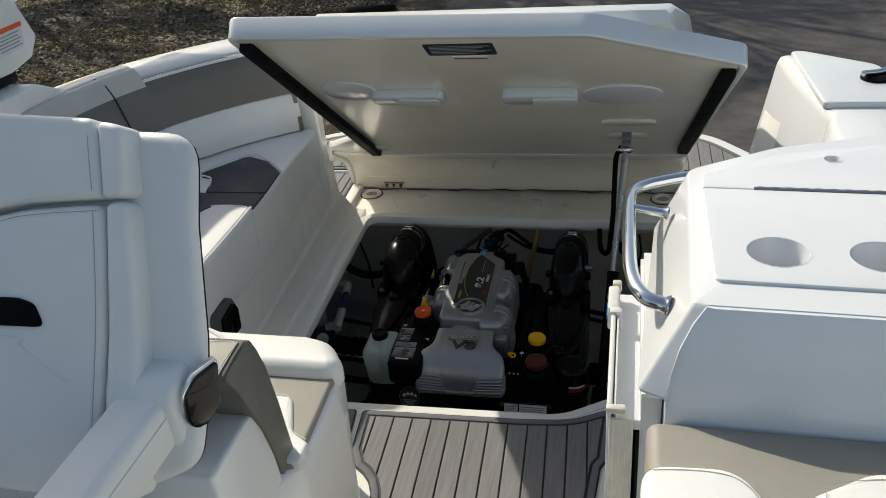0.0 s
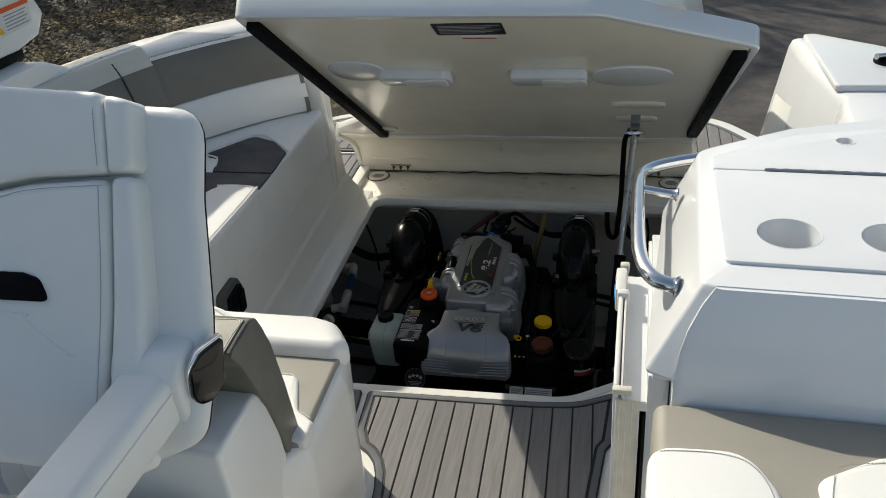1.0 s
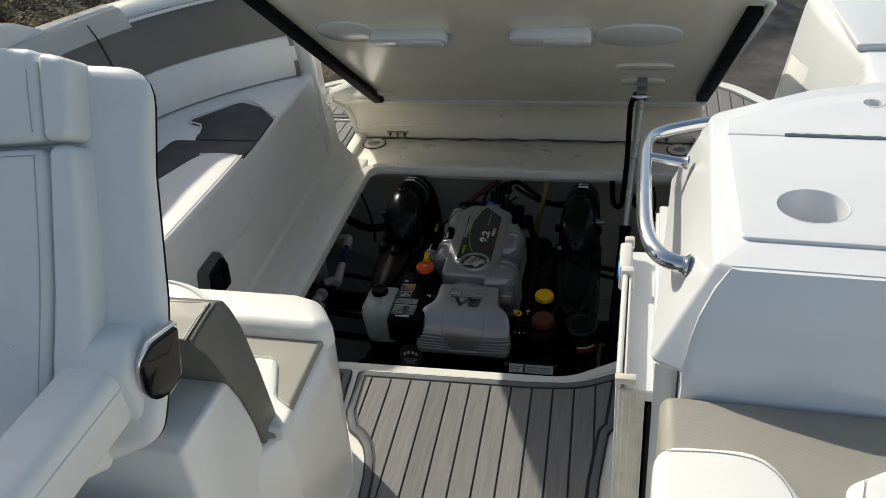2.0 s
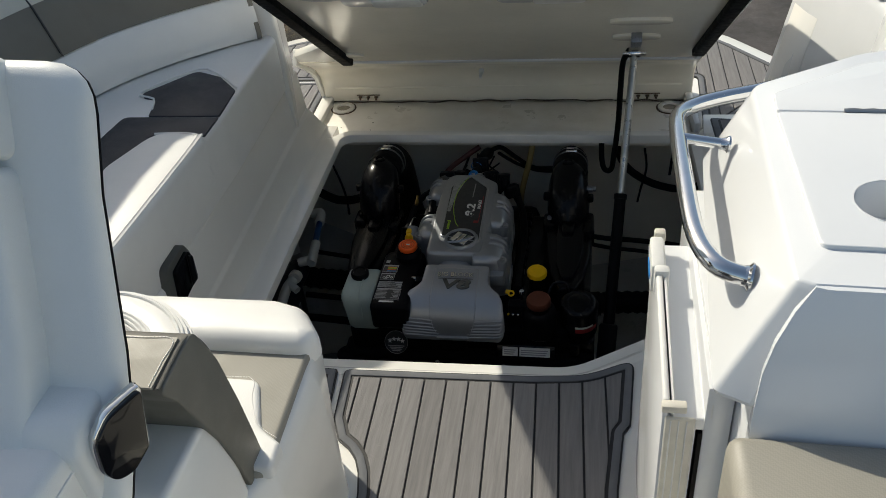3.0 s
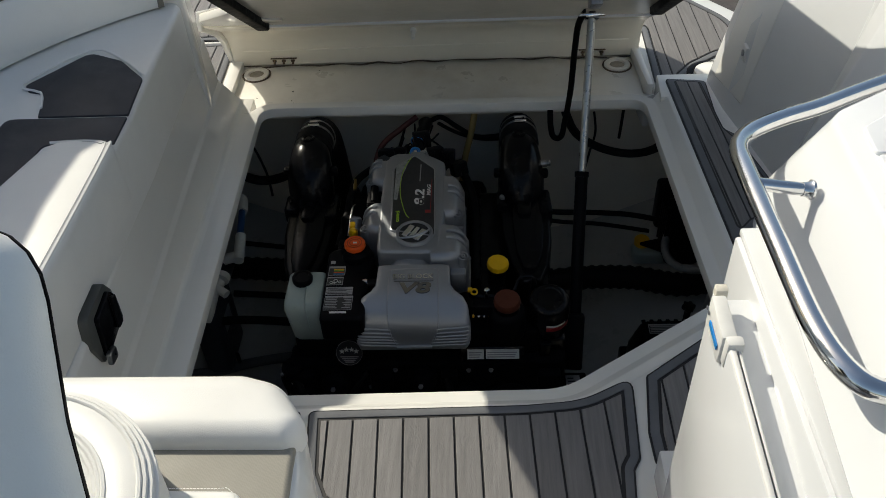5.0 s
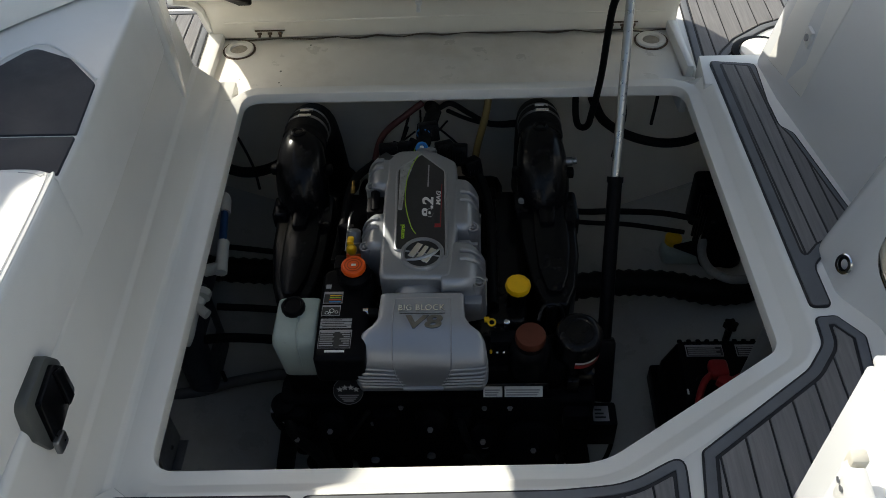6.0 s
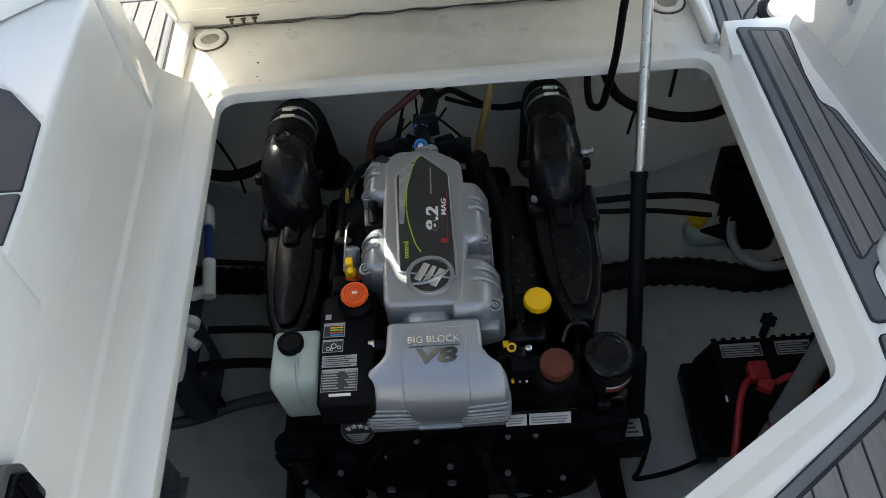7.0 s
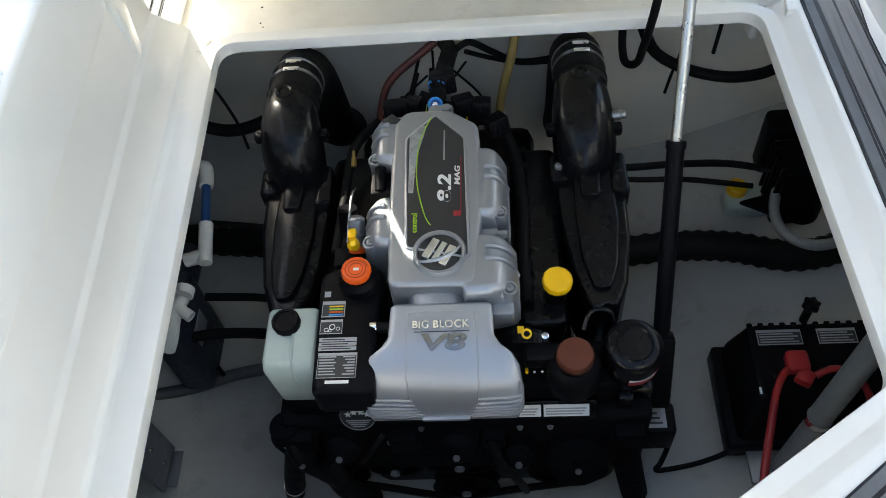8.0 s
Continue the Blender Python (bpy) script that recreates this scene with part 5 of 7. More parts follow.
single("wall_cap", prism(rounded([(1.090, 3.090, 0.012), (1.105, 2.60, 0.02), (1.325, 2.60, 0.02), (1.325, 2.935, 0.08), (1.125, 3.100, 0.03)], 4), 0.600, 0.622, "z", 0.006, 3), GEL_WHITE, "raised white moulding on top of the side wall", "gunwale", kind="structure")


def on_right_wall(y, z, out=0.0):
    """A place on the inner face of the right wall between its stern corner and the mat's notch."""
    lo = 0.962 + (0.998 - 0.962) * (3.15 - y) / 0.29
    hi = 1.055 + (1.08 - 1.055) * (3.12 - y) / 0.32
    t = min(1, max(0, (z - 0.02) / 0.56))
    return (lo + (hi - lo) * t - out, y, z)


locker = thing("locker_door", on_right_wall(3.0, 0.1), "small white locker door in the side wall", "locker door")
corners = [(2.905, 0.065), (3.10, 0.045), (3.085, 0.42), (2.885, 0.45)]
rows = [[on_right_wall(y + sy * d, z + sz * d, o) for (y, z), (sy, sz) in zip(corners, ((1, 1), (-1, 1), (-1, -1), (1, -1)))] for d, o in ((0, -0.004), (0, 0.003), (0.004, 0.006))]
part("panel", loft(rows), GELCOAT, locker)
# Black backing paints the shade line round the door.
part("panel_gap", loft([[on_right_wall(y - sy * 0.003, z - sz * 0.003, o) for (y, z), (sy, sz) in zip(corners, ((1, 1), (-1, 1), (-1, -1), (1, -1)))] for o in (-0.004, 0.0012)]), LABEL_BLACK, locker)
lx, ly, lz = on_right_wall(2.975, 0.19, 0.006)
part("catch", moved(box(-0.006, 0.004, -0.018, 0.018, -0.022, 0.022, 0.003), Matrix.Translation((lx, ly, lz))), LABEL_WHITE, locker, "white flush catch")
part("catch_button", lathe([(0.009, 0), (0.009, 0.004), (0.001, 0.005)], (lx - 0.006, ly, lz), (-1, 0, 0.1), 14), LABEL_GREY, locker)
drain = thing("drain_ring", (0.934, 2.352, 0.068), "small oval chrome ring on the curved white wall", "drain ring")
part("ring", lathe([(0.020, 0), (0.022, 0.003), (0.020, 0.006), (0.014, 0.006), (0.013, 0.001)], (0.934, 2.352, 0.068), (-1, -0.25, 0.3), 24, ring=True), STEEL, drain)
part("gasket", lathe([(0.0145, 0.0), (0.0145, 0.004), (0.011, 0.004), (0.011, 0.0)], (0.934, 2.352, 0.068), (-1, -0.25, 0.3), 24, ring=True), BLACK_PLASTIC, drain, "black inner gasket")
cleat = thing("cleat", (1.26, 2.83, 0.622), "black and chrome cleat on the white gunwale", "cleat")
part("cleat_base", lathe([(0.045, 0), (0.045, 0.008), (0.03, 0.014), (0.001, 0.014)], (1.285, 2.80, 0.6215), sides=24), BLACK_PLASTIC, cleat)
part("horn", tube([(1.240, 2.775, 0.646), (1.275, 2.796, 0.642), (1.295, 2.806, 0.642), (1.330, 2.825, 0.646)], 0.009, 10), STEEL, cleat)
light = thing("speaker_ring", (0.99, 3.31, -0.06), "round white fitting set in the swim platform", "platform fitting")
part("bezel", lathe([(0.085, 0), (0.085, 0.006), (0.078, 0.010), (0.066, 0.010), (0.062, 0.004)], (1.02, 3.28, -0.06), sides=32), BLACK_PLASTIC, light)
part("dome", lathe([(0.064, 0.0), (0.060, 0.014), (0.045, 0.024), (0.02, 0.03), (0.001, 0.031)], (1.02, 3.28, -0.06), sides=28), GELCOAT, light)
part("stitching", stitches([(0.615, 1.085, 0.6455), (0.69, 1.090, 0.6458), (0.735, 1.075, 0.6458), (0.758, 1.02, 0.6458), (0.760, 0.9, 0.6458)]), LABEL_GREY, aft_seat, "grey thread stitching")
part("stitching", stitches([(0.830, 0.9, 0.6458), (0.832, 1.050, 0.6458), (0.90, 1.100, 0.6458), (1.3, 1.140, 0.6458)]), LABEL_GREY, aft_seat, "grey thread stitching")


# ---------- engine ----------
engine = thing("engine", (0.06, 2.65, -0.80), "black and silver inboard petrol engine in the open bay", "engine")


def rbox(x0, x1, y0, y1, z0, z1, r, w, seg=3):
    return bevel(prism(rounded([(x0, y0, r), (x1, y0, r), (x1, y1, r), (x0, y1, r)], 4), z0, z1), w, seg, 40)


def add(name, bm, mat, parent=engine, label="", angle=38):
    return part(name, bm, mat, parent, label, angle)


block = add("block", join(box(-0.14, 0.27, 2.33, 3.02, -0.80, -0.26, 0.03), box(-0.20, 0.34, 2.38, 2.98, -0.62, -0.42, 0.03), box(0.0, 0.13, 3.0, 3.3, -0.72, -0.45, 0.03)), BLACK_PAINT, engine, "black painted engine block")
for sx in (-0.145, 0.265):
    add("valve_cover", rbox(sx - 0.055, sx + 0.055, 2.46, 2.93, -0.34, -0.25, 0.03, 0.015), BLACK_PAINT, engine, "black valve cover")
add("front_cover", join(rbox(-0.275, 0.47, 2.290, 2.37, -0.58, -0.325, 0.02, 0.012), rbox(-0.25, 0.10, 2.312, 2.40, -0.36, -0.25, 0.02, 0.01), rbox(0.16, 0.40, 2.322, 2.42, -0.34, -0.24, 0.02, 0.01)), DULL_BLACK, engine, "black front accessory bracket")
for sx in (-0.30, 0.43):
    add("engine_mount", join(box(sx - 0.05, sx + 0.05, 2.42, 2.56, -0.70, -0.60, 0.01), lathe([(0.03, 0), (0.03, 0.08), (0.012, 0.085), (0.012, 0.13)], (sx, 2.48, -0.62), sides=14)), BLACK_PAINT)
for cx, cz, r in ((0.075, -0.43, 0.085), (-0.07, -0.45, 0.065), (0.31, -0.50, 0.085), (0.21, -0.38, 0.045), (-0.19, -0.50, 0.055), (0.08, -0.60, 0.08)):
    pl = add("pulley", lathe([(r * 0.25, 0.0), (r * 0.9, 0.0), (r, 0.004), (r * 0.93, 0.012), (r * 0.93, 0.02), (r, 0.028), (r, 0.03), (r * 0.85, 0.03), (r * 0.8, 0.018), (r * 0.3, 0.014), (r * 0.28, 0.04), (0.002, 0.042)], (cx, 2.325, cz - 0.13), (0, -1, 0), 28), DULL_BLACK, engine, "black belt pulley")
    add("pulley_bolt", lathe([(0.011, 0), (0.011, 0.008), (0.001, 0.009)], (cx, 2.283, cz - 0.13), (0, -1, 0), 6), SILVER_DARK, pl)
belt = [(-0.155, 2.263, -0.45), (-0.13, 2.263, -0.39), (-0.03, 2.263, -0.37), (0.08, 2.263, -0.335), (0.22, 2.263, -0.33), (0.37, 2.263, -0.42), (0.41, 2.263, -0.50), (0.36, 2.263, -0.58), (0.2, 2.263, -0.64), (0.05, 2.263, -0.69), (-0.1, 2.263, -0.62), (-0.24, 2.263, -0.54), (-0.23, 2.263, -0.46), (-0.155, 2.263, -0.45)]
add("belt", moved(tube(belt, 0.009, 6, 4), Matrix.Translation((0, 0.04, -0.13))), RUBBER, engine, "black rubber drive belt")
for bx, bz in ((-0.25, -0.335), (0.013, -0.33), (0.21, -0.335), (0.27, -0.335), (-0.06, -0.40)):
    add("bolt", lathe([(0.007, 0), (0.007, 0.002), (0.005, 0.003), (0.005, 0.007), (0.001, 0.008)], (bx, 2.291, bz - 0.02), (0, -1, 0.15), 8), SILVER_DARK)

# intake plenum with its lobes
plenum = add("plenum", bevel(prism(rounded([(-0.024, 2.448, 0.02), (0.140, 2.446, 0.02), (0.152, 2.60, 0.01), (0.151, 2.79, 0.02), (0.147, 2.842, 0.03), (0.085, 2.888, 0.03), (0.0, 2.888, 0.03), (-0.030, 2.862, 0.03), (-0.030, 2.62, 0.01)], 4), -0.19, -0.064), 0.012, 3, 40), SILVER, engine, "silver painted intake plenum")


def lobe_drop(t):
    return 0.050 * (max(0, t - 0.5) / 0.5) ** 2.2


def lobe(x0, x1, y0, y1):
    """One runner lobe: flat inside, rolled over on the outside."""
    rows = []
    for k in range(10):
        t = k / 9
        x = x0 + (x1 - x0) * t
        z = -0.0655 - lobe_drop(t)
        i = 0.014 * t ** 3
        rows.append([(x, y0 + i, -0.21), (x, y0 + i, z - 0.024), (x, y0 + i + 0.004, z - 0.010), (x, y0 + i + 0.014, z), (x, y1 - i - 0.014, z), (x, y1 - i - 0.004, z - 0.010), (x, y1 - i, z - 0.024), (x, y1 - i, -0.21)])
    return loft(rows)


for x0, x1, y0, y1 in ((-0.006, -0.083, 2.752, 2.884), (-0.006, -0.081, 2.543, 2.668), (0.125, 0.204, 2.603, 2.787), (0.115, 0.217, 2.428, 2.570)):
    s = 1 if x1 > x0 else -1
    lb = add("runner_lobe", bevel(lobe(x0, x1, y0, y1), 0.006, 3, 35), SILVER, plenum, "silver runner lobe", 60)
    ym = (y0 + y1) / 2
    for dy in (0.030, 0.004):
        ts = (0.42, 0.60, 0.80, 0.93)
        add("fin", tube([(x0 + (x1 - x0) * t, ym + dy, -0.0655 - lobe_drop(t) + (0.0015 if t < 0.9 else -0.003)) for t in ts], 0.0055, 8), SILVER, lb)
    bx, by, bz = x1 - s * 0.016, y0 + 0.018, -0.0655 - lobe_drop(0.80)
    add("bolt_boss", lathe([(0.0165, -0.05), (0.0165, -0.004), (0.0145, 0.001), (0.0110, 0.001), (0.0100, -0.006), (0.001, -0.006)], (bx, by, bz), (s * 0.12, -0.1, 1), 20), SILVER, lb)
    add("boss_screw", lathe([(0.0075, -0.006), (0.0075, 0.002), (0.003, 0.002), (0.003, -0.001), (0.0005, -0.001)], (bx, by, bz), (s * 0.12, -0.1, 1), 10), SILVER_DARK, lb)
    add("side_flange", rbox(min(x1, x1 + s * 0.003) - 0.004, max(x1, x1 + s * 0.003), y0 + 0.02, y1 - 0.03, -0.205, -0.170, 0.004, 0.003, 2), SILVER, lb)
    add("flange_bolt", lathe([(0.008, 0), (0.008, 0.006), (0.005, 0.008), (0.001, 0.008)], (x1 - s * 0.003, y1 - 0.045, -0.168), (0, 0, 1), 8), SILVER_DARK, lb)
add("front_flange", rbox(0.166, 0.208, 2.408, 2.436, -0.150, -0.112, 0.006, 0.005, 2), SILVER, plenum)
add("throttle_neck", lathe([(0.056, 0.0), (0.056, 0.03), (0.052, 0.055), (0.036, 0.070), (0.001, 0.074)], (0.062, 2.452, -0.165), (0, -0.25, 1), 28), SILVER, plenum, "rounded silver throttle neck")
badge_line = [(0.010, 2.532, 0.008), (0.126, 2.505, 0.008), (0.118, 2.800, 0.02), (0.058, 2.866, 0.006), (0.000, 2.806, 0.02)]
add("badge_rim", loft([[(p.x, p.y, h) for p in rounded(inset(badge_line, d), 4)] for d, h in ((-0.005, -0.0645), (-0.004, -0.0605), (-0.0005, -0.0590), (0.0010, -0.0605), (0.0010, -0.0650))], caps=False), SILVER, plenum, "raised silver rim round the badge")
add("sensor_block", join(box(-0.075, -0.030, 2.69, 2.745, -0.135, -0.095, 0.004), lathe([(0.012, 0), (0.012, 0.05), (0.006, 0.055)], (-0.055, 2.70, -0.10), (0, 0.9, 0.3), 12)), BLACK_PLASTIC, plenum, "black sensor plug")
add("side_plug", join(lathe([(0.014, 0), (0.014, 0.03), (0.009, 0.034), (0.009, 0.05)], (0.15, 2.59, -0.115), (1, 0, 0), 6)), SILVER_DARK, plenum)
add("lift_eye", join(box(0.040, 0.095, 2.872, 2.918, -0.112, -0.080, 0.008), lathe([(0.010, 0), (0.010, 0.010), (0.006, 0.011)], (0.080, 2.900, -0.082), sides=12)), SILVER, plenum)
em = [Vector(p) for p in ((-0.055, 2.862), (-0.035, 2.880), (-0.015, 2.862), (-0.022, 2.852), (-0.048, 2.852))]
add("lobe_mark", prism(em, -0.066, -0.0635), LABEL_BLACK, plenum, "small dark moulded mark")

# badge on the plenum
badge = add("badge", bevel(prism(rounded(inset(badge_line, 0.0005), 4), -0.066, -0.0605), 0.0015, 1, 40), LABEL_BLACK, plenum, "glossy black badge with printing")
add("badge_fade", prism(rounded([(0.008, 2.66, 0.004), (0.018, 2.66, 0.002), (0.022, 2.75, 0.05), (0.042, 2.84, 0.004), (0.006, 2.826, 0.02)], 4), -0.061, -0.0601), material("honeycomb_print", (0.34, 0.35, 0.36), 0.35, metal=0.4, vary=0.2, scale=60), badge, "silver honeycomb fade")
add("green_line", tube([(0.050, 2.862, -0.0602), (0.029, 2.80, -0.0602), (0.023, 2.73, -0.0602), (0.027, 2.67, -0.0602), (0.042, 2.605, -0.0602), (0.054, 2.580, -0.0602)], 0.0013, 6), GREEN, badge)
TURN90 = Matrix.Rotation(radians(90), 4, "Z")
add("lettering", lettering("8.2", 0.036, Matrix.Translation((0.081, 2.668, -0.0602)) @ TURN90 @ Matrix.Diagonal((1.55, 1, 1, 1)), spacing=1.02, shear=0.14, fat=0.0011), LABEL_WHITE, badge, "silver model figures")
add("lettering", lettering("MAG", 0.0145, Matrix.Translation((0.1055, 2.700, -0.0602)) @ TURN90 @ Matrix.Diagonal((1.5, 1, 1, 1)), spacing=1.05, shear=0.15, fat=0.0004), LABEL_WHITE, badge)
add("lettering", lettering("control", 0.0155, Matrix.Translation((0.023, 2.587, -0.0602)) @ TURN90, fat=0.0003), GREEN, badge, "green printed word")
add("printed_bar", box(0.0765, 0.0795, 2.742, 2.822, -0.0606, -0.0600), LABEL_GREY, badge)
add("red_rule", box(0.1115, 0.1130, 2.605, 2.75, -0.0606, -0.0600), RED, badge)
add("red_block", box(0.098, 0.1130, 2.600, 2.612, -0.0606, -0.0599), RED, badge)
ring = add("emblem_ring", lathe([(0.052, -0.004), (0.051, 0.004), (0.048, 0.008), (0.043, 0.008), (0.041, 0.003), (0.041, -0.004)], (0.072, 2.516, -0.0640), sides=40, ring=True), SILVER, plenum, "silver ring with a dark disc")
add("emblem_disc", lathe([(0.0405, 0), (0.0405, 0.0035), (0.001, 0.0038)], (0.072, 2.516, -0.0640), sides=30), material("dark_silver_print", (0.035, 0.035, 0.037), 0.4, metal=0.4), ring)
for px0, w in ((-0.026, 0.016), (-0.006, 0.012), (0.010, 0.016)):
    add("emblem_stroke", moved(box(px0, px0 + w, -0.024, 0.023, 0, 0.0022, 0.001, 1), Matrix.Translation((0.072, 2.518, -0.0605)) @ Matrix.Rotation(radians(-28), 4, "Z")), STEEL, ring)
add("emblem_swoosh", tube([(0.026, 2.497, -0.0590), (0.050, 2.496, -0.0590), (0.078, 2.503, -0.0590), (0.100, 2.516, -0.0590), (0.112, 2.530, -0.0590)], lambda t: 0.0012 + 0.0032 * math.sin(math.pi * t), 6), SILVER, ring)

# throttle body cover
sections = []
for y, xl, xr, zt, zs, zb in ((2.424, -0.014, 0.162, -0.090, -0.100, -0.14), (2.416, -0.019, 0.167, -0.083, -0.100, -0.15), (2.362, -0.024, 0.170, -0.096, -0.118, -0.17), (2.346, -0.036, 0.182, -0.101, -0.130, -0.19), (2.332, -0.058, 0.203, -0.107, -0.144, -0.20), (2.314, -0.070, 0.214, -0.117, -0.158, -0.212), (2.292, -0.074, 0.218, -0.132, -0.170, -0.220), (2.272, -0.072, 0.216, -0.156, -0.188, -0.226), (2.260, -0.066, 0.210, -0.182, -0.203, -0.228), (2.256, -0.060, 0.204, -0.220, -0.222, -0.230)):
    m = (xl + xr) / 2
    hw = (xr - xl) / 2
    ringp = [(xl, zb), (xl, zs)]
    for k in range(1, 12):
        a = math.pi * (1 - k / 12)
        c, s = math.cos(a), math.sin(a)
        ringp.append((m + hw * math.copysign(abs(c) ** 0.24, c), zs + (zt - zs) * abs(s) ** 0.27))
    ringp += [(xr, zs), (xr, zb)]
    sections.append([(x, y, z) for x, z in ringp])
cover_bm = loft(sections)
cover_tree = BVHTree.FromBMesh(cover_bm)
vcover = add("throttle_cover", cover_bm, SILVER, engine, "silver painted throttle cover", 34)


def cover_top(y):
    ys = [(2.416, -0.083), (2.362, -0.096), (2.346, -0.101), (2.332, -0.107), (2.314, -0.117), (2.292, -0.132), (2.272, -0.156)]
    for (y1, z1), (y2, z2) in zip(ys, ys[1:]):
        if y <= y1 and y >= y2:
            return z1 + (z2 - z1) * (y1 - y) / (y1 - y2)
    return ys[-1][1]


groove = [(0.010, 2.290), (0.010, 2.33), (0.014, 2.392), (0.026, 2.404), (0.125, 2.404), (0.137, 2.392), (0.139, 2.33), (0.139, 2.290)]
add("panel_line", tube([(x, y, cover_top(y) + 0.0002) for x, y in groove], 0.0017, 6, 5), LABEL_GREY, vcover)
for sx in (-1, 1):
    add("side_line", tube([(0.0755 + sx * (0.083 + 0.0 * k), y, cover_top(y) - 0.004) for k, y in enumerate((2.37, 2.35, 2.325, 2.305))], 0.0012, 6), SILVER_DARK, vcover)
    for k in range(6):
        rib_line = []
        for i in range(13):
            a = radians(40 - 3.2 * k + (74 - 40 + 3.2 * k) * i / 12)
            out = Vector((sx * math.sin(a), -math.cos(a), 0))
            hit = cover_tree.ray_cast(Vector((0.0755, 2.335, -0.168 - 0.0098 * k + 0.006 * i / 12)) + out * 0.4, -out)[0]
            if hit:
                rib_line.append(hit + out * 0.0006)
        add("vent_rib", tube(rib_line, lambda t: 0.0008 + 0.0019 * min(1, 6 * t, 6 * (1 - t)), 6, 2), SILVER, vcover, "raised vent rib")
for sx in (-1, 1):
    line = [cover_tree.ray_cast(Vector((0.0745 + sx * (0.0645 - 0.020 * (k / 8) ** 2), 2.0, -0.1345 - 0.0098 * k)), Vector((0, 1, 0)))[0] for k in range(9)]
    add("panel_line", tube([p for p in line if p], 0.0015, 6, 2), SILVER_DARK, vcover)
add("front_lip", box(0.030, 0.120, 2.248, 2.262, -0.222, -0.213, 0.004), SILVER, vcover)
slope = math.atan2(-0.083 + 0.096, 0.056)
TEXT_TILT = Matrix.Rotation(slope, 4, "X")
add("letter_shadow", lettering("BIG BLOCK", 0.0195, Matrix.Translation((0.0738, 2.3780, cover_top(2.3785) + 0.0012)) @ TEXT_TILT, depth=0.0012, spacing=1.06, fat=0.0011), LABEL_GREY, vcover, "dark edge round the letters")
add("lettering", lettering("BIG BLOCK", 0.0195, Matrix.Translation((0.0735, 2.3785, cover_top(2.3785) + 0.0028)) @ TEXT_TILT, depth=0.0024, spacing=1.06, fat=0.0002), material("bright_chrome_print", (0.80, 0.80, 0.77), 0.14, metal=1.0, rough_vary=0.03), vcover, "bright raised letters")
add("lettering", lettering("V8", 0.042, Matrix.Translation((0.0755, 2.3465, cover_top(2.3465) + 0.0012)) @ Matrix.Rotation(radians(17), 4, "X") @ Matrix.Diagonal((1.75, 0.95, 1, 1)), depth=0.003, shear=0.15, fat=0.0014), material("dark_chrome_print", (0.19, 0.19, 0.195), 0.10, metal=1.0, rough_vary=0.03), vcover, "dark chrome raised letters")
add("rule", moved(box(-0.05, 0.05, -0.0007, 0.0007, 0, 0.001), Matrix.Translation((0.0755, 2.367, cover_top(2.367) + 0.0008)) @ TEXT_TILT), LABEL_BLACK, vcover)

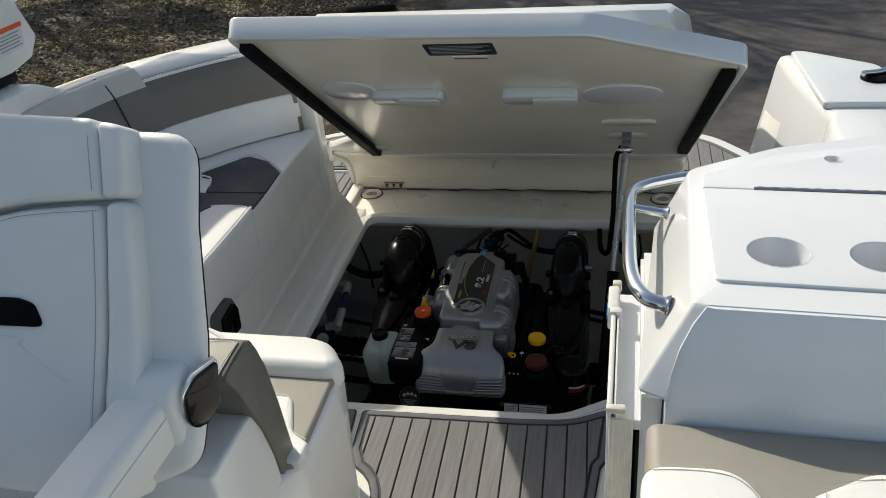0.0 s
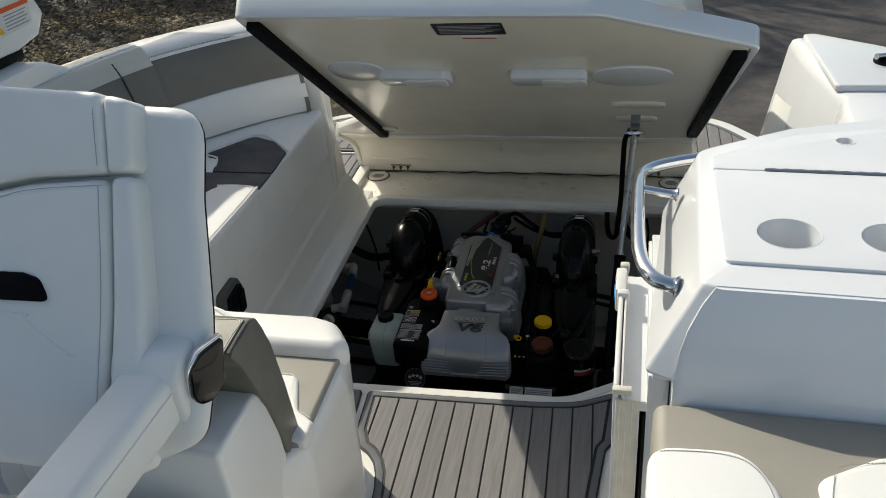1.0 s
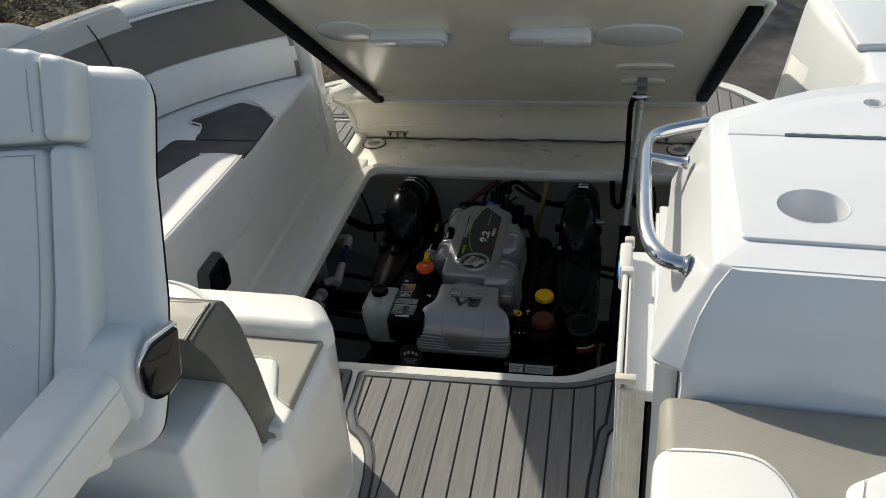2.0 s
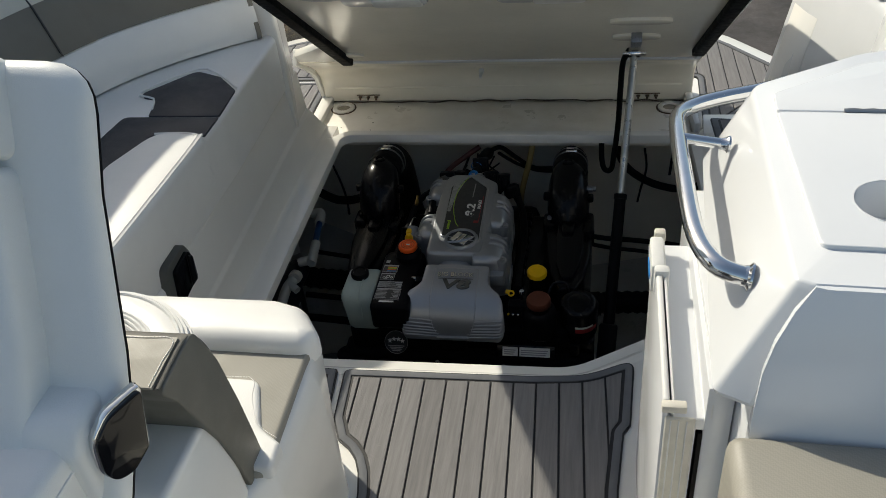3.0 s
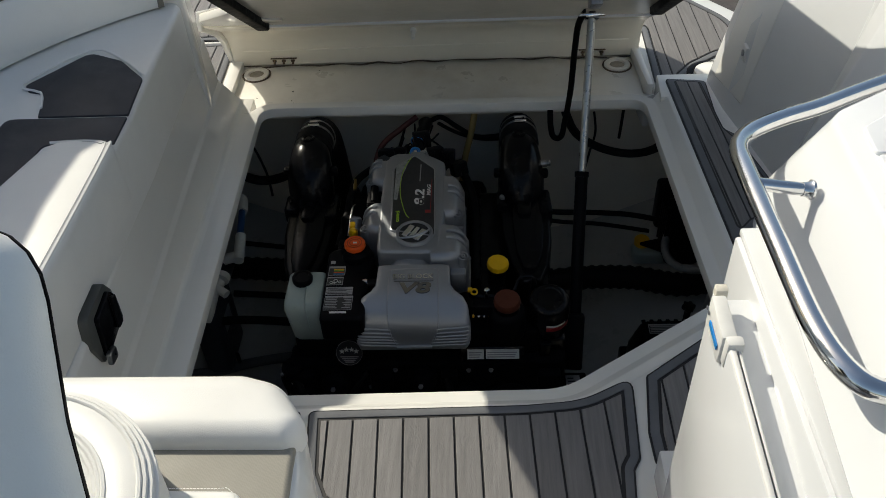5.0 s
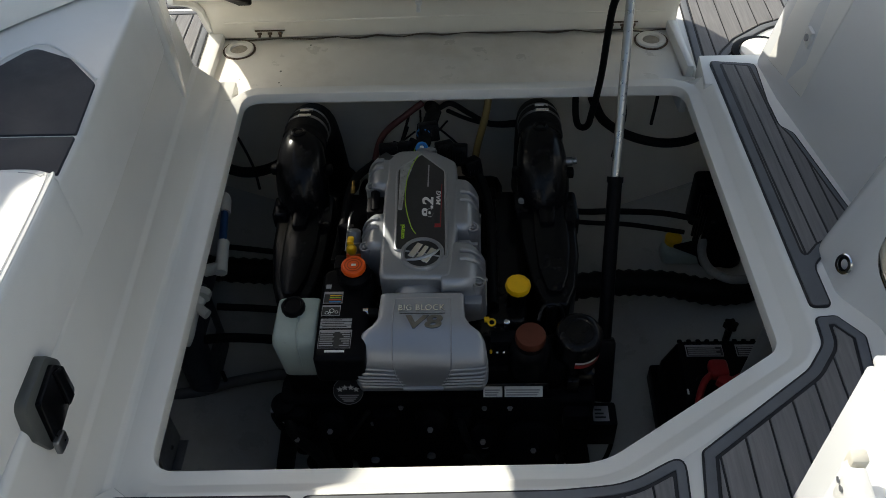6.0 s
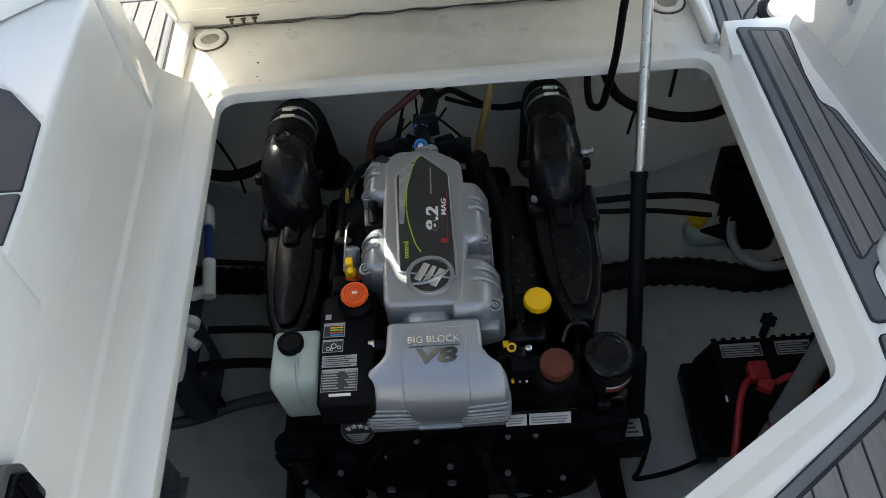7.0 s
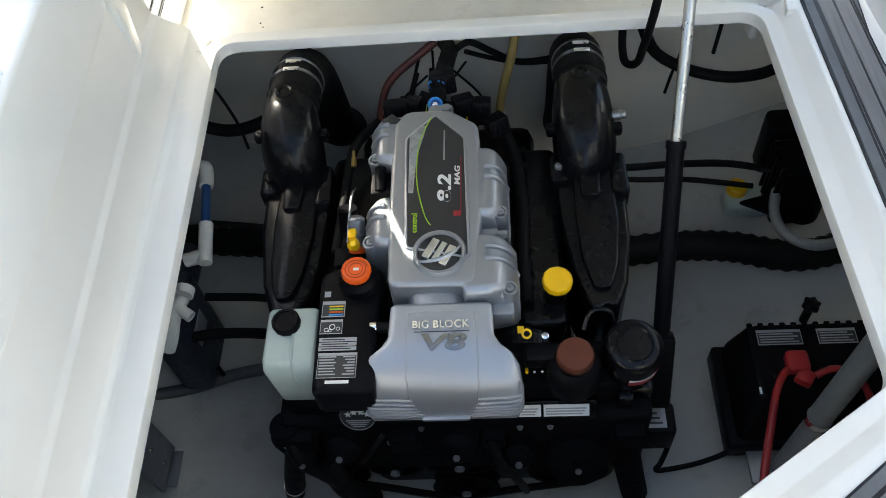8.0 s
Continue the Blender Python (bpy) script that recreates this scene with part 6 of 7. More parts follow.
# exhaust manifolds and elbows
for cx, s in ((-0.262, -1), (0.378, 1)):
    man = add("exhaust_manifold", bevel(prism(rounded([(cx - 0.072, 2.85, 0.02), (cx + 0.078, 2.85, 0.02), (cx + 0.074, 2.64, 0.05), (cx + 0.058, 2.53, 0.05), (cx + 0.034, 2.470, 0.025), (cx + 0.012, 2.478, 0.012), (cx - 0.016, 2.460, 0.02), (cx - 0.046, 2.55, 0.05), (cx - 0.066, 2.68, 0.06)], 4), -0.43, -0.200), 0.012, 3, 40), BLACK_PAINT, engine, "black exhaust manifold with a worn front edge")
    add("raised_rib", bevel(prism(rounded([(cx - 0.030, 2.845, 0.015), (cx + 0.052, 2.845, 0.015), (cx + 0.052, 2.66, 0.05), (cx + 0.040, 2.56, 0.05), (cx + 0.022, 2.506, 0.02), (cx - 0.012, 2.502, 0.02), (cx - 0.030, 2.58, 0.05), (cx - 0.036, 2.70, 0.05)], 4), -0.215, -0.184), 0.006, 2, 40), BLACK_PAINT, man, "raised panel on the manifold")
    add("cover_plate", bevel(prism(rounded([(cx - 0.020, 2.722, 0.010), (cx + 0.018, 2.722, 0.010), (cx + 0.026, 2.815, 0.012), (cx - 0.022, 2.815, 0.012)], 3), -0.19, -0.172), 0.005, 2, 40), BLACK_PAINT, man)
    add("side_lug", bevel(prism(rounded([(cx + 0.045, 2.735, 0.012), (cx + 0.084, 2.735, 0.012), (cx + 0.080, 2.845, 0.012), (cx + 0.045, 2.845, 0.012)], 3), -0.24, -0.178), 0.008, 2, 40), BLACK_PAINT, man)
    add("side_lug", bevel(prism(rounded([(cx - 0.082, 2.775, 0.012), (cx - 0.040, 2.775, 0.012), (cx - 0.040, 2.85, 0.012), (cx - 0.082, 2.85, 0.012)], 3), -0.24, -0.185), 0.008, 2, 40), BLACK_PAINT, man)
    for dx, dy in ((-0.062, 2.812), (0.064, 2.79)):
        add("manifold_bolt", lathe([(0.009, 0), (0.009, 0.009), (0.004, 0.011)], (cx + dx, dy, -0.186), sides=6), SILVER_DARK if s > 0 and dx < 0 else BLACK_PAINT, man)
    ez = -0.10 if s < 0 else -0.125
    ey = 0.0 if s < 0 else 0.035
    line = [(cx, 2.828, -0.25), (cx - 0.002, 2.838, -0.20), (cx - 0.004, 2.868 + ey * 0.4, -0.145 + (ez + 0.11) * 0.6), (cx - 0.006, 2.918 + ey, ez), (cx - 0.006, 2.968 + ey, ez + 0.004)]
    elbow = add("exhaust_elbow", tube(line, lambda t: 0.056 + 0.013 * math.sin(math.pi * min(1, t * 1.10)) ** 1.2, 24, 6), BLACK_PAINT, engine, "glossy black exhaust elbow", 60)
    add("elbow_plug", lathe([(0.020, -0.01), (0.020, 0.002), (0.016, 0.005), (0.012, 0.003), (0.011, -0.004), (0.001, -0.004)], (cx - 0.008, 2.94 + ey, ez + 0.060), (0, 0.1, 1), 18), BLACK_PAINT, elbow)
    add("elbow_ear", box(cx - 0.086, cx - 0.055, 2.87, 2.895, ez - 0.03, ez - 0.005, 0.006), BLACK_PAINT, elbow)
    add("elbow_ear", box(cx + 0.050, cx + 0.078, 2.87, 2.895, ez - 0.035, ez - 0.01, 0.006), BLACK_PAINT, elbow)
    if s > 0:
        add("elbow_fitting", lathe([(0.012, 0), (0.012, 0.018), (0.009, 0.02), (0.009, 0.030), (0.001, 0.031)], (cx + 0.055, 2.90, ez), (1, 0, 0.1), 10), BLACK_STEEL, elbow)
    hose = [(cx - 0.004, 2.945 + ey, ez + 0.002), (cx - 0.004, 3.0 + ey, ez + 0.002), (cx - 0.004, 3.07 + ey, ez - 0.018), (cx - 0.004, 3.135 + ey, ez - 0.075), (cx - 0.004, 3.18 + ey, ez - 0.17), (cx - 0.004, 3.24 + ey, ez - 0.36), (cx - 0.004, 3.36, ez - 0.50)]
    hz = add("exhaust_hose", tube(hose, 0.0585, 22, 6), RUBBER, engine, "thick black exhaust hose", 60)
    for hy, dz, tilt in ((2.970 + ey, 0.002, 0.05), (3.006 + ey, 0.001, -0.10), (3.038 + ey, -0.007, -0.28)):
        cl = add("hose_clamp", lathe([(0.0575, -0.0045), (0.0605, -0.0045), (0.0605, 0.0045), (0.0575, 0.0045)], (cx - 0.004, hy, ez + dz), (0, 1, tilt), 28, ring=True), BLACK_STEEL if hy > 2.99 + ey else BLACK_PLASTIC, hz, "steel hose clamp")
        if hy > 2.99 + ey:
            add("clamp_screw", join(box(cx - 0.018, cx + 0.008, hy - 0.006, hy + 0.006, ez + dz + 0.058, ez + dz + 0.065, 0.002), lathe([(0.0045, 0), (0.0045, 0.010), (0.003, 0.011)], (cx + 0.007, hy, ez + dz + 0.0635), (1, 0, -0.1), 8)), STEEL, cl)

# coolant tank with orange cap and printed labels
tank = add("coolant_tank", bevel(prism(rounded([(-0.160, 2.262, 0.015), (-0.046, 2.262, 0.015), (-0.046, 2.43, 0.02), (-0.040, 2.52, 0.03), (-0.075, 2.545, 0.02), (-0.165, 2.52, 0.03)], 4), -0.205, -0.118), 0.014, 3, 40), BLACK_PLASTIC, engine, "black plastic coolant tank")
add("tank_neck", lathe([(0.038, 0), (0.038, 0.024), (0.034, 0.028), (0.030, 0.036)], (-0.086, 2.492, -0.122), sides=26), BLACK_PLASTIC, tank)
ocap = add("filler_cap", lathe([(0.027, 0), (0.0285, 0.004), (0.0285, 0.012), (0.026, 0.016), (0.023, 0.0165), (0.022, 0.0145), (0.001, 0.0145)], (-0.086, 2.492, -0.084), sides=32, wobble=0.012, lobes=16), ORANGE, tank, "orange filler cap")
for r in (0.014, 0.020):
    add("cap_ring", lathe([(r, 0), (r, 0.0012), (r - 0.0016, 0.0012), (r - 0.0016, 0)], (-0.086, 2.492, -0.0696), sides=28, ring=True), material("orange_print", (0.35, 0.05, 0.006), 0.5), ocap)
add("cap_mark", box(-0.090, -0.080, 2.489, 2.4945, -0.0700, -0.0685), LABEL_WHITE, ocap)
TZ = -0.1178


def tank_label(x0, x1, y0, y1, mat, lab=""):
    return add("label", box(x0, x1, y0, y1, TZ - 0.0015, TZ + 0.0006), mat, tank, lab)


lb = tank_label(-0.154, -0.110, 2.418, 2.452, LABEL_GREY, "service chart label")
add("chart_field", box(-0.1525, -0.1115, 2.4195, 2.4445, TZ, TZ + 0.0010), LABEL_BLACK, lb)
for k, mt in enumerate((YELLOW, GREEN, ORANGE, BLUE)):
    add("chart_row", box(-0.140, -0.1135, 2.4385 - 0.006 * k, 2.4415 - 0.006 * k, TZ + 0.0006, TZ + 0.0015), mt, lb)
lb = tank_label(-0.154, -0.112, 2.382, 2.412, LABEL_GREY, "belt routing diagram label")
add("diagram_field", box(-0.1528, -0.1132, 2.3832, 2.4068, TZ, TZ + 0.0010), LABEL_BLACK, lb)
for cx, cy, r in ((-0.142, 2.39, 0.0045), (-0.131, 2.396, 0.006), (-0.120, 2.392, 0.004), (-0.135, 2.388, 0.003)):
    add("diagram_ring", lathe([(r, 0), (r, 0.0006), (r * 0.75, 0.0006), (r * 0.75, 0)], (cx, cy, TZ + 0.0010), sides=14, ring=True), LABEL_WHITE, lb)
for k in range(3):
    lb = tank_label(-0.153, -0.083, 2.366 - 0.0095 * k, 2.3735 - 0.0095 * k, LABEL_GREY, "white printed strip")
    add("print_bar", box(-0.148, -0.105 + 0.006 * k, 2.3685 - 0.0095 * k, 2.3705 - 0.0095 * k, TZ, TZ + 0.0012), LABEL_BLACK, lb)
lb = tank_label(-0.152, -0.080, 2.292, 2.342, LABEL_GREY, "specification label")
add("spec_field", box(-0.151, -0.081, 2.293, 2.336, TZ, TZ + 0.0010), LABEL_BLACK, lb)
for k in range(7):
    add("print_bar", box(-0.149, -0.118 - 0.003 * (k % 2), 2.3325 - 0.0058 * k, 2.335 - 0.0058 * k, TZ + 0.0006, TZ + 0.0014), LABEL_GREY, lb)
    add("print_bar", box(-0.105 + 0.004 * (k % 3), -0.083, 2.3325 - 0.0058 * k, 2.335 - 0.0058 * k, TZ + 0.0006, TZ + 0.0014), LABEL_GREY, lb)
tank_label(-0.135, -0.092, 2.281, 2.287, LABEL_WHITE, "white printed mark")
tank_label(-0.152, -0.140, 2.462, 2.474, LABEL_GREY, "small grey printed square")
add("tank_hose", tube([(-0.062, 2.40, -0.13), (-0.03, 2.398, -0.13), (0.0, 2.402, -0.15)], 0.011, 10), RUBBER, tank)
add("hose_clip", lathe([(0.013, -0.006), (0.013, 0.006)], (-0.055, 2.40, -0.130), (1, 0, 0), 14), STEEL, tank)

# milky overflow bottle
bottle_rows = [[(p.x, p.y, z) for p in rounded([(x0, y0, 0.014), (x1, y0, 0.014), (x1, y1, 0.014), (x0, y1, 0.014)], 4)] for x0, x1, y0, y1, z in ((-0.235, -0.160, 2.335, 2.42, -0.285), (-0.246, -0.156, 2.305, 2.43, -0.235), (-0.262, -0.160, 2.318, 2.447, -0.150), (-0.262, -0.163, 2.328, 2.450, -0.137), (-0.258, -0.167, 2.336, 2.446, -0.131))]
bottle = add("overflow_bottle", loft(bottle_rows), TANK, engine, "milky plastic overflow bottle, part filled", 50)
add("bottle_cap", lathe([(0.026, 0), (0.027, 0.003), (0.027, 0.014), (0.024, 0.018), (0.019, 0.018), (0.018, 0.015), (0.001, 0.015)], (-0.222, 2.413, -0.131), sides=26, wobble=0.015, lobes=13), BLACK_PLASTIC, bottle, "black screw cap")
add("bottle_rib", tube([(-0.208, 2.395, -0.130), (-0.206, 2.34, -0.131), (-0.204, 2.317, -0.155), (-0.202, 2.309, -0.21)], 0.0025, 6), TANK, bottle)

# star badge, rating plates
star = add("star_badge", lathe([(0.035, 0), (0.035, 0.002), (0.001, 0.0022)], (-0.103, 2.288, -0.276), (0, -0.90, 0.44), 30), LABEL_BLACK, engine, "round black badge with silver stars")
SB = Matrix.Translation((-0.103, 2.2862, -0.2752)) @ Vector((0, -0.90, 0.44)).to_track_quat("Z", "Y").to_matrix().to_4x4()
for a in (-0.65, -0.22, 0.22, 0.65):
    c = Vector((0.031 * math.sin(a), 0.026 * math.cos(a) - 0.016))
    pts = [c + Vector((math.sin(k * math.pi / 5), math.cos(k * math.pi / 5))) * (0.0078 if k % 2 == 0 else 0.0033) for k in range(10)]
    add("star", moved(prism(pts, -0.0005, 0.0012), SB), LABEL_WHITE, star)
for k in range(4):
    add("badge_bar", moved(box(-0.024 + 0.004 * k, 0.024 - 0.004 * k, -0.012 - 0.005 * k, -0.0095 - 0.005 * k, 0, 0.0012), SB), LABEL_GREY, star)
add("badge_rim", moved(lathe([(0.035, 0), (0.035, 0.0012), (0.0342, 0.0012), (0.0342, 0)], sides=30, ring=True), SB), LABEL_GREY, star)
for x0, x1 in ((0.208, 0.252), (0.257, 0.345)):
    pl = add("rating_plate", moved(box(x0, x1, -0.013, 0.013, 0, 0.0015), Matrix.Translation((0, 2.302, -0.305)) @ Matrix.Rotation(radians(55), 4, "X")), LABEL_WHITE, engine, "white rating plate")
    for k in range(3):
        add("print_bar", moved(box(x0 + 0.004, x1 - 0.012 + 0.003 * k, -0.009 + 0.006 * k, -0.006 + 0.006 * k, 0.0008, 0.0021), Matrix.Translation((0, 2.302, -0.305)) @ Matrix.Rotation(radians(55), 4, "X")), LABEL_GREY, pl)
add("plate_ledge", moved(box(0.19, 0.36, -0.02, 0.02, -0.02, -0.0005, 0.003), Matrix.Translation((0, 2.302, -0.305)) @ Matrix.Rotation(radians(55), 4, "X")), BLACK_PAINT)

# caps, filter, reservoir
add("oil_neck", lathe([(0.024, -0.12), (0.024, 0.0), (0.02, 0.002)], (0.294, 2.522, -0.192), (0.05, -0.1, 1), 18), BLACK_PLASTIC)
add("oil_cap", lathe([(0.026, 0), (0.030, 0.003), (0.030, 0.013), (0.027, 0.017), (0.012, 0.018), (0.001, 0.018)], (0.294, 2.522, -0.192), (0.05, -0.1, 1), 96, 0.016, 12), YELLOW, engine, "yellow oil filler cap")
res = add("steering_reservoir", lathe([(0.042, -0.11), (0.050, -0.10), (0.050, -0.035), (0.045, -0.02), (0.034, -0.012), (0.032, 0.0)], (0.313, 2.335, -0.150), (0, -0.08, 1), 28), BLACK_PLASTIC, engine, "black fluid reservoir")
add("reservoir_cap", lathe([(0.033, 0), (0.034, 0.003), (0.034, 0.016), (0.031, 0.021), (0.012, 0.023), (0.001, 0.023)], (0.313, 2.333, -0.147), (0, -0.08, 1), 36, 0.012, 18), BROWN, res, "faded red-brown screw cap")
fil = add("oil_filter", lathe([(0.046, -0.115), (0.053, -0.11), (0.054, -0.09), (0.054, -0.012), (0.050, -0.004), (0.042, 0.0), (0.034, 0.001), (0.031, -0.002), (0.001, -0.002)], (0.425, 2.365, -0.160), (0.02, -0.12, 1), 36), BLACK_PAINT, engine, "glossy black oil filter")


def filter_band(z0, z1, a0, a1, r=0.0545, at=(0.425, 2.365, -0.160), way=(0.02, -0.12, 1)):
    turn = Matrix.Translation(at) @ Vector(way).to_track_quat("Z", "Y").to_matrix().to_4x4()
    line = [a0 + (a1 - a0) * k / 10 for k in range(11)]
    rows = [[(rr * math.cos(a), rr * math.sin(a), z) for a in line] for rr, z in ((r, z0), (r + 0.0004, z0), (r + 0.0004, z1), (r, z1))]
    return moved(loft(rows, closed=False), turn)


add("filter_print", filter_band(-0.075, -0.060, -1.9, -0.6), RED, fil, "red and white printed band")
add("filter_print", filter_band(-0.058, -0.050, -1.9, -0.9), LABEL_WHITE, fil)
add("filter_bracket", join(box(0.36, 0.47, 2.33, 2.42, -0.36, -0.28, 0.01), box(0.40, 0.43, 2.31, 2.34, -0.42, -0.28, 0.006)), BLACK_PAINT)
add("filter_pipe", tube([(0.335, 2.40, -0.165), (0.35, 2.43, -0.15), (0.385, 2.43, -0.15), (0.395, 2.41, -0.19)], 0.0045, 8), BLACK_PAINT)
add("injector_rail", join(box(0.225, 0.285, 2.34, 2.375, -0.20, -0.165, 0.005), lathe([(0.006, 0), (0.006, 0.022), (0.004, 0.025)], (0.262, 2.375, -0.17), sides=10), lathe([(0.012, 0), (0.012, 0.03)], (0.30, 2.385, -0.20), (1, 0.2, 0.1), 12)), BLACK_PLASTIC)
add("sensor_top", lathe([(0.007, 0), (0.007, 0.014), (0.004, 0.016)], (0.262, 2.375, -0.150), sides=10), STEEL)
for k, mt in enumerate((YELLOW, STEEL, STEEL, YELLOW)):
    add("terminal", lathe([(0.003, 0), (0.003, 0.012), (0.001, 0.013)], (0.226 + 0.014 * k, 2.335, -0.19), (0, -0.8, 0.5), 8), mt)
add("yellow_tag", join(lathe([(0.010, 0), (0.010, 0.004), (0.006, 0.004), (0.006, 0)], (0.229, 2.395, -0.165), (0, -0.3, 1), 16, ring=True), box(0.212, 0.224, 2.398, 2.412, -0.168, -0.164)), YELLOW, engine, "yellow pull tag")
# dipstick and fuel parts beside the plenum
add("fuel_damper", join(lathe([(0.018, -0.02), (0.019, 0.02), (0.017, 0.022), (0.017, 0.05), (0.012, 0.055)], (-0.105, 2.61, -0.15), (0.05, 0.6, 0.8), 18)), SILVER_DARK, engine, "ribbed grey fuel damper")
add("orange_collar", lathe([(0.019, 0), (0.019, 0.010)], (-0.103, 2.592, -0.155), (0.05, 0.6, 0.8), 18), ORANGE)
add("dipstick_loop", join(lathe([(0.012, -0.003), (0.013, 0.012), (0.010, 0.022), (0.005, 0.03)], (-0.102, 2.575, -0.110), (0.1, -0.5, 0.9), 16), box(-0.112, -0.096, 2.578, 2.60, -0.100, -0.085, 0.004)), YELLOW, engine, "yellow dipstick handle")
add("dipstick_tube", tube([(-0.105, 2.58, -0.11), (-0.115, 2.62, -0.16), (-0.12, 2.70, -0.22)], 0.005, 8), SILVER_DARK)
add("fuel_pipe", tube([(-0.125, 2.61, -0.15), (-0.124, 2.66, -0.14), (-0.122, 2.72, -0.135), (-0.12, 2.75, -0.15)], 0.003, 8), STEEL)
add("brass_fitting", lathe([(0.006, 0), (0.006, 0.02), (0.004, 0.022), (0.004, 0.035)], (-0.121, 2.79, -0.125), (0, 0.8, 0.4), 8), material("brass", (0.22, 0.15, 0.05), 0.35, metal=1.0), engine)
add("small_pump", lathe([(0.022, 0), (0.022, 0.05)], (-0.135, 2.68, -0.20), (0, 0.5, 1), 16), BLACK_PLASTIC)
add("pump_bracket", box(-0.15, -0.10, 2.555, 2.60, -0.20, -0.15, 0.006), BLACK_PLASTIC)

# wiring harness behind the plenum
for x, y, z, w, h, turn in ((-0.035, 2.925, -0.085, 0.032, 0.030, 0.1), (0.005, 2.935, -0.09, 0.022, 0.032, -0.2), (0.115, 2.935, -0.085, 0.030, 0.026, 0.3), (0.155, 2.925, -0.095, 0.024, 0.034, -0.1), (0.185, 2.90, -0.115, 0.030, 0.026, 0.5), (0.07, 3.0, -0.075, 0.034, 0.030, 0.2)):
    w, h = w * 0.78, h * 0.8
    cn = add("connector", moved(box(-w, w, -0.020, 0.020, -h, h, 0.004), Matrix.Translation((x, y, z - 0.02)) @ Euler((-0.35, 0, turn)).to_matrix().to_4x4()), BLACK_PLASTIC, engine, "black multi-pin connector")
    for k in range(4):
        add("connector_rib", moved(box(-w + 0.004 + 0.5 * w * k, -w + 0.009 + 0.5 * w * k, -0.022, -0.018, -h * 0.7, h * 0.7, 0.001, 1), Matrix.Translation((x, y, z - 0.02)) @ Euler((-0.35, 0, turn)).to_matrix().to_4x4()), BLACK_PLASTIC, cn)
add("connector_pin", lathe([(0.006, 0), (0.006, 0.004), (0.001, 0.006)], (0.054, 2.926, -0.090), (0.0, -0.6, 0.8), 10), STEEL)
add("blue_band", lathe([(0.0195, 0), (0.021, 0.002), (0.021, 0.007), (0.0195, 0.009)], (0.057, 2.985, -0.095), (0.1, 0.95, 0.1), 20, ring=True), BLUE, engine, "blue band round the loom")
random.seed(4)
for k in range(9):
    x0 = -0.04 + 0.022 * k
    add("plug", moved(box(-0.017, 0.017, -0.022, 0.022, -0.028, 0.022, 0.004), Matrix.Translation((x0, 2.935 + 0.03 * random.random(), -0.150 + 0.03 * random.random())) @ Euler((random.uniform(-0.5, 0.5), random.uniform(-0.4, 0.4), random.uniform(-0.6, 0.6))).to_matrix().to_4x4()), BLACK_PLASTIC, engine, "black wiring plug")
for k in range(9):
    a = Vector((random.uniform(-0.06, 0.17), 2.93 + random.uniform(-0.01, 0.02), -0.13))
    b = Vector((random.uniform(0.0, 0.12), 3.08 + random.uniform(0, 0.08), random.uniform(-0.22, -0.10)))
    mid = (a + b) / 2 + Vector((random.uniform(-0.03, 0.03), 0, random.uniform(-0.04, 0.01)))
    add("wire", tube([a, mid, b], random.choice((0.003, 0.004, 0.006)), 6, 5), random.choice((RUBBER, RUBBER, RUBBER, BLACK_PLASTIC)))
for k, mt in enumerate((RED, LABEL_WHITE, YELLOW, RED, LABEL_WHITE)):
    x = (-0.035, 0.052, 0.135, 0.045, 0.14)[k]
    for j in range(3):
        add("wire", tube([(x - 0.014 + 0.009 * j, 2.912, -0.128), (x - 0.012 + 0.010 * j, 2.922, -0.104 - 0.004 * j), (x - 0.01 + 0.009 * j, 2.938, -0.100)], 0.0013, 5, 3), (LABEL_WHITE, RED, YELLOW, GREEN, RUBBER)[(k + 2 * j) % 5])
    add("wire", tube([(x, 2.915, -0.13), (x + 0.006, 2.925, -0.115), (x + 0.004, 2.945, -0.12)], 0.0016, 5, 3), mt)
add("main_loom", tube([(0.055, 2.95, -0.115), (0.062, 3.0, -0.10), (0.075, 3.06, -0.095), (0.08, 3.13, -0.12), (0.06, 3.25, -0.2)], 0.018, 12, 6, 0.0015), RUBBER, engine, "thick corrugated black wiring loom")
add("blue_connector", lathe([(0.014, 0), (0.017, 0.004), (0.017, 0.022), (0.015, 0.026), (0.011, 0.026), (0.010, 0.016), (0.001, 0.016)], (0.054, 2.940, -0.108), (0.0, -0.6, 0.8), 24), BLUE, engine, "bright blue round connector")
for k in range(10):
    y = 2.50 + 0.045 * k
    add("harness_clip", box(0.225, 0.25, y, y + 0.02, -0.26, -0.235, 0.004), BLACK_PLASTIC)
add("side_loom", tube([(0.18, 2.95, -0.15), (0.22, 2.88, -0.20), (0.235, 2.75, -0.225), (0.232, 2.62, -0.23), (0.235, 2.5, -0.23)], 0.012, 10, 6, 0.001), RUBBER, engine)
add("side_loom", tube([(-0.08, 2.95, -0.16), (-0.135, 2.88, -0.17), (-0.15, 2.75, -0.19), (-0.16, 2.62, -0.2)], 0.011, 10, 6), RUBBER, engine)
add("front_leg", tube([(0.40, 2.33, -0.36), (0.425, 2.315, -0.48), (0.455, 2.305, -0.66), (0.48, 2.30, -0.80)], 0.032, 12, 4), DULL_BLACK, engine, "black front support leg")
leg_hose = add("front_hose", tube([(-0.262, 2.31, -0.42), (-0.285, 2.30, -0.52), (-0.315, 2.295, -0.64), (-0.35, 2.30, -0.80)], 0.024, 12, 4), RUBBER, engine, "black coolant hose with a steel clamp")
add("hose_clamp", lathe([(0.0245, -0.005), (0.0262, -0.005), (0.0262, 0.005), (0.0245, 0.005)], (-0.327, 2.2955, -0.695), (-0.21, 0.02, -1), 20, ring=True), STEEL, leg_hose)
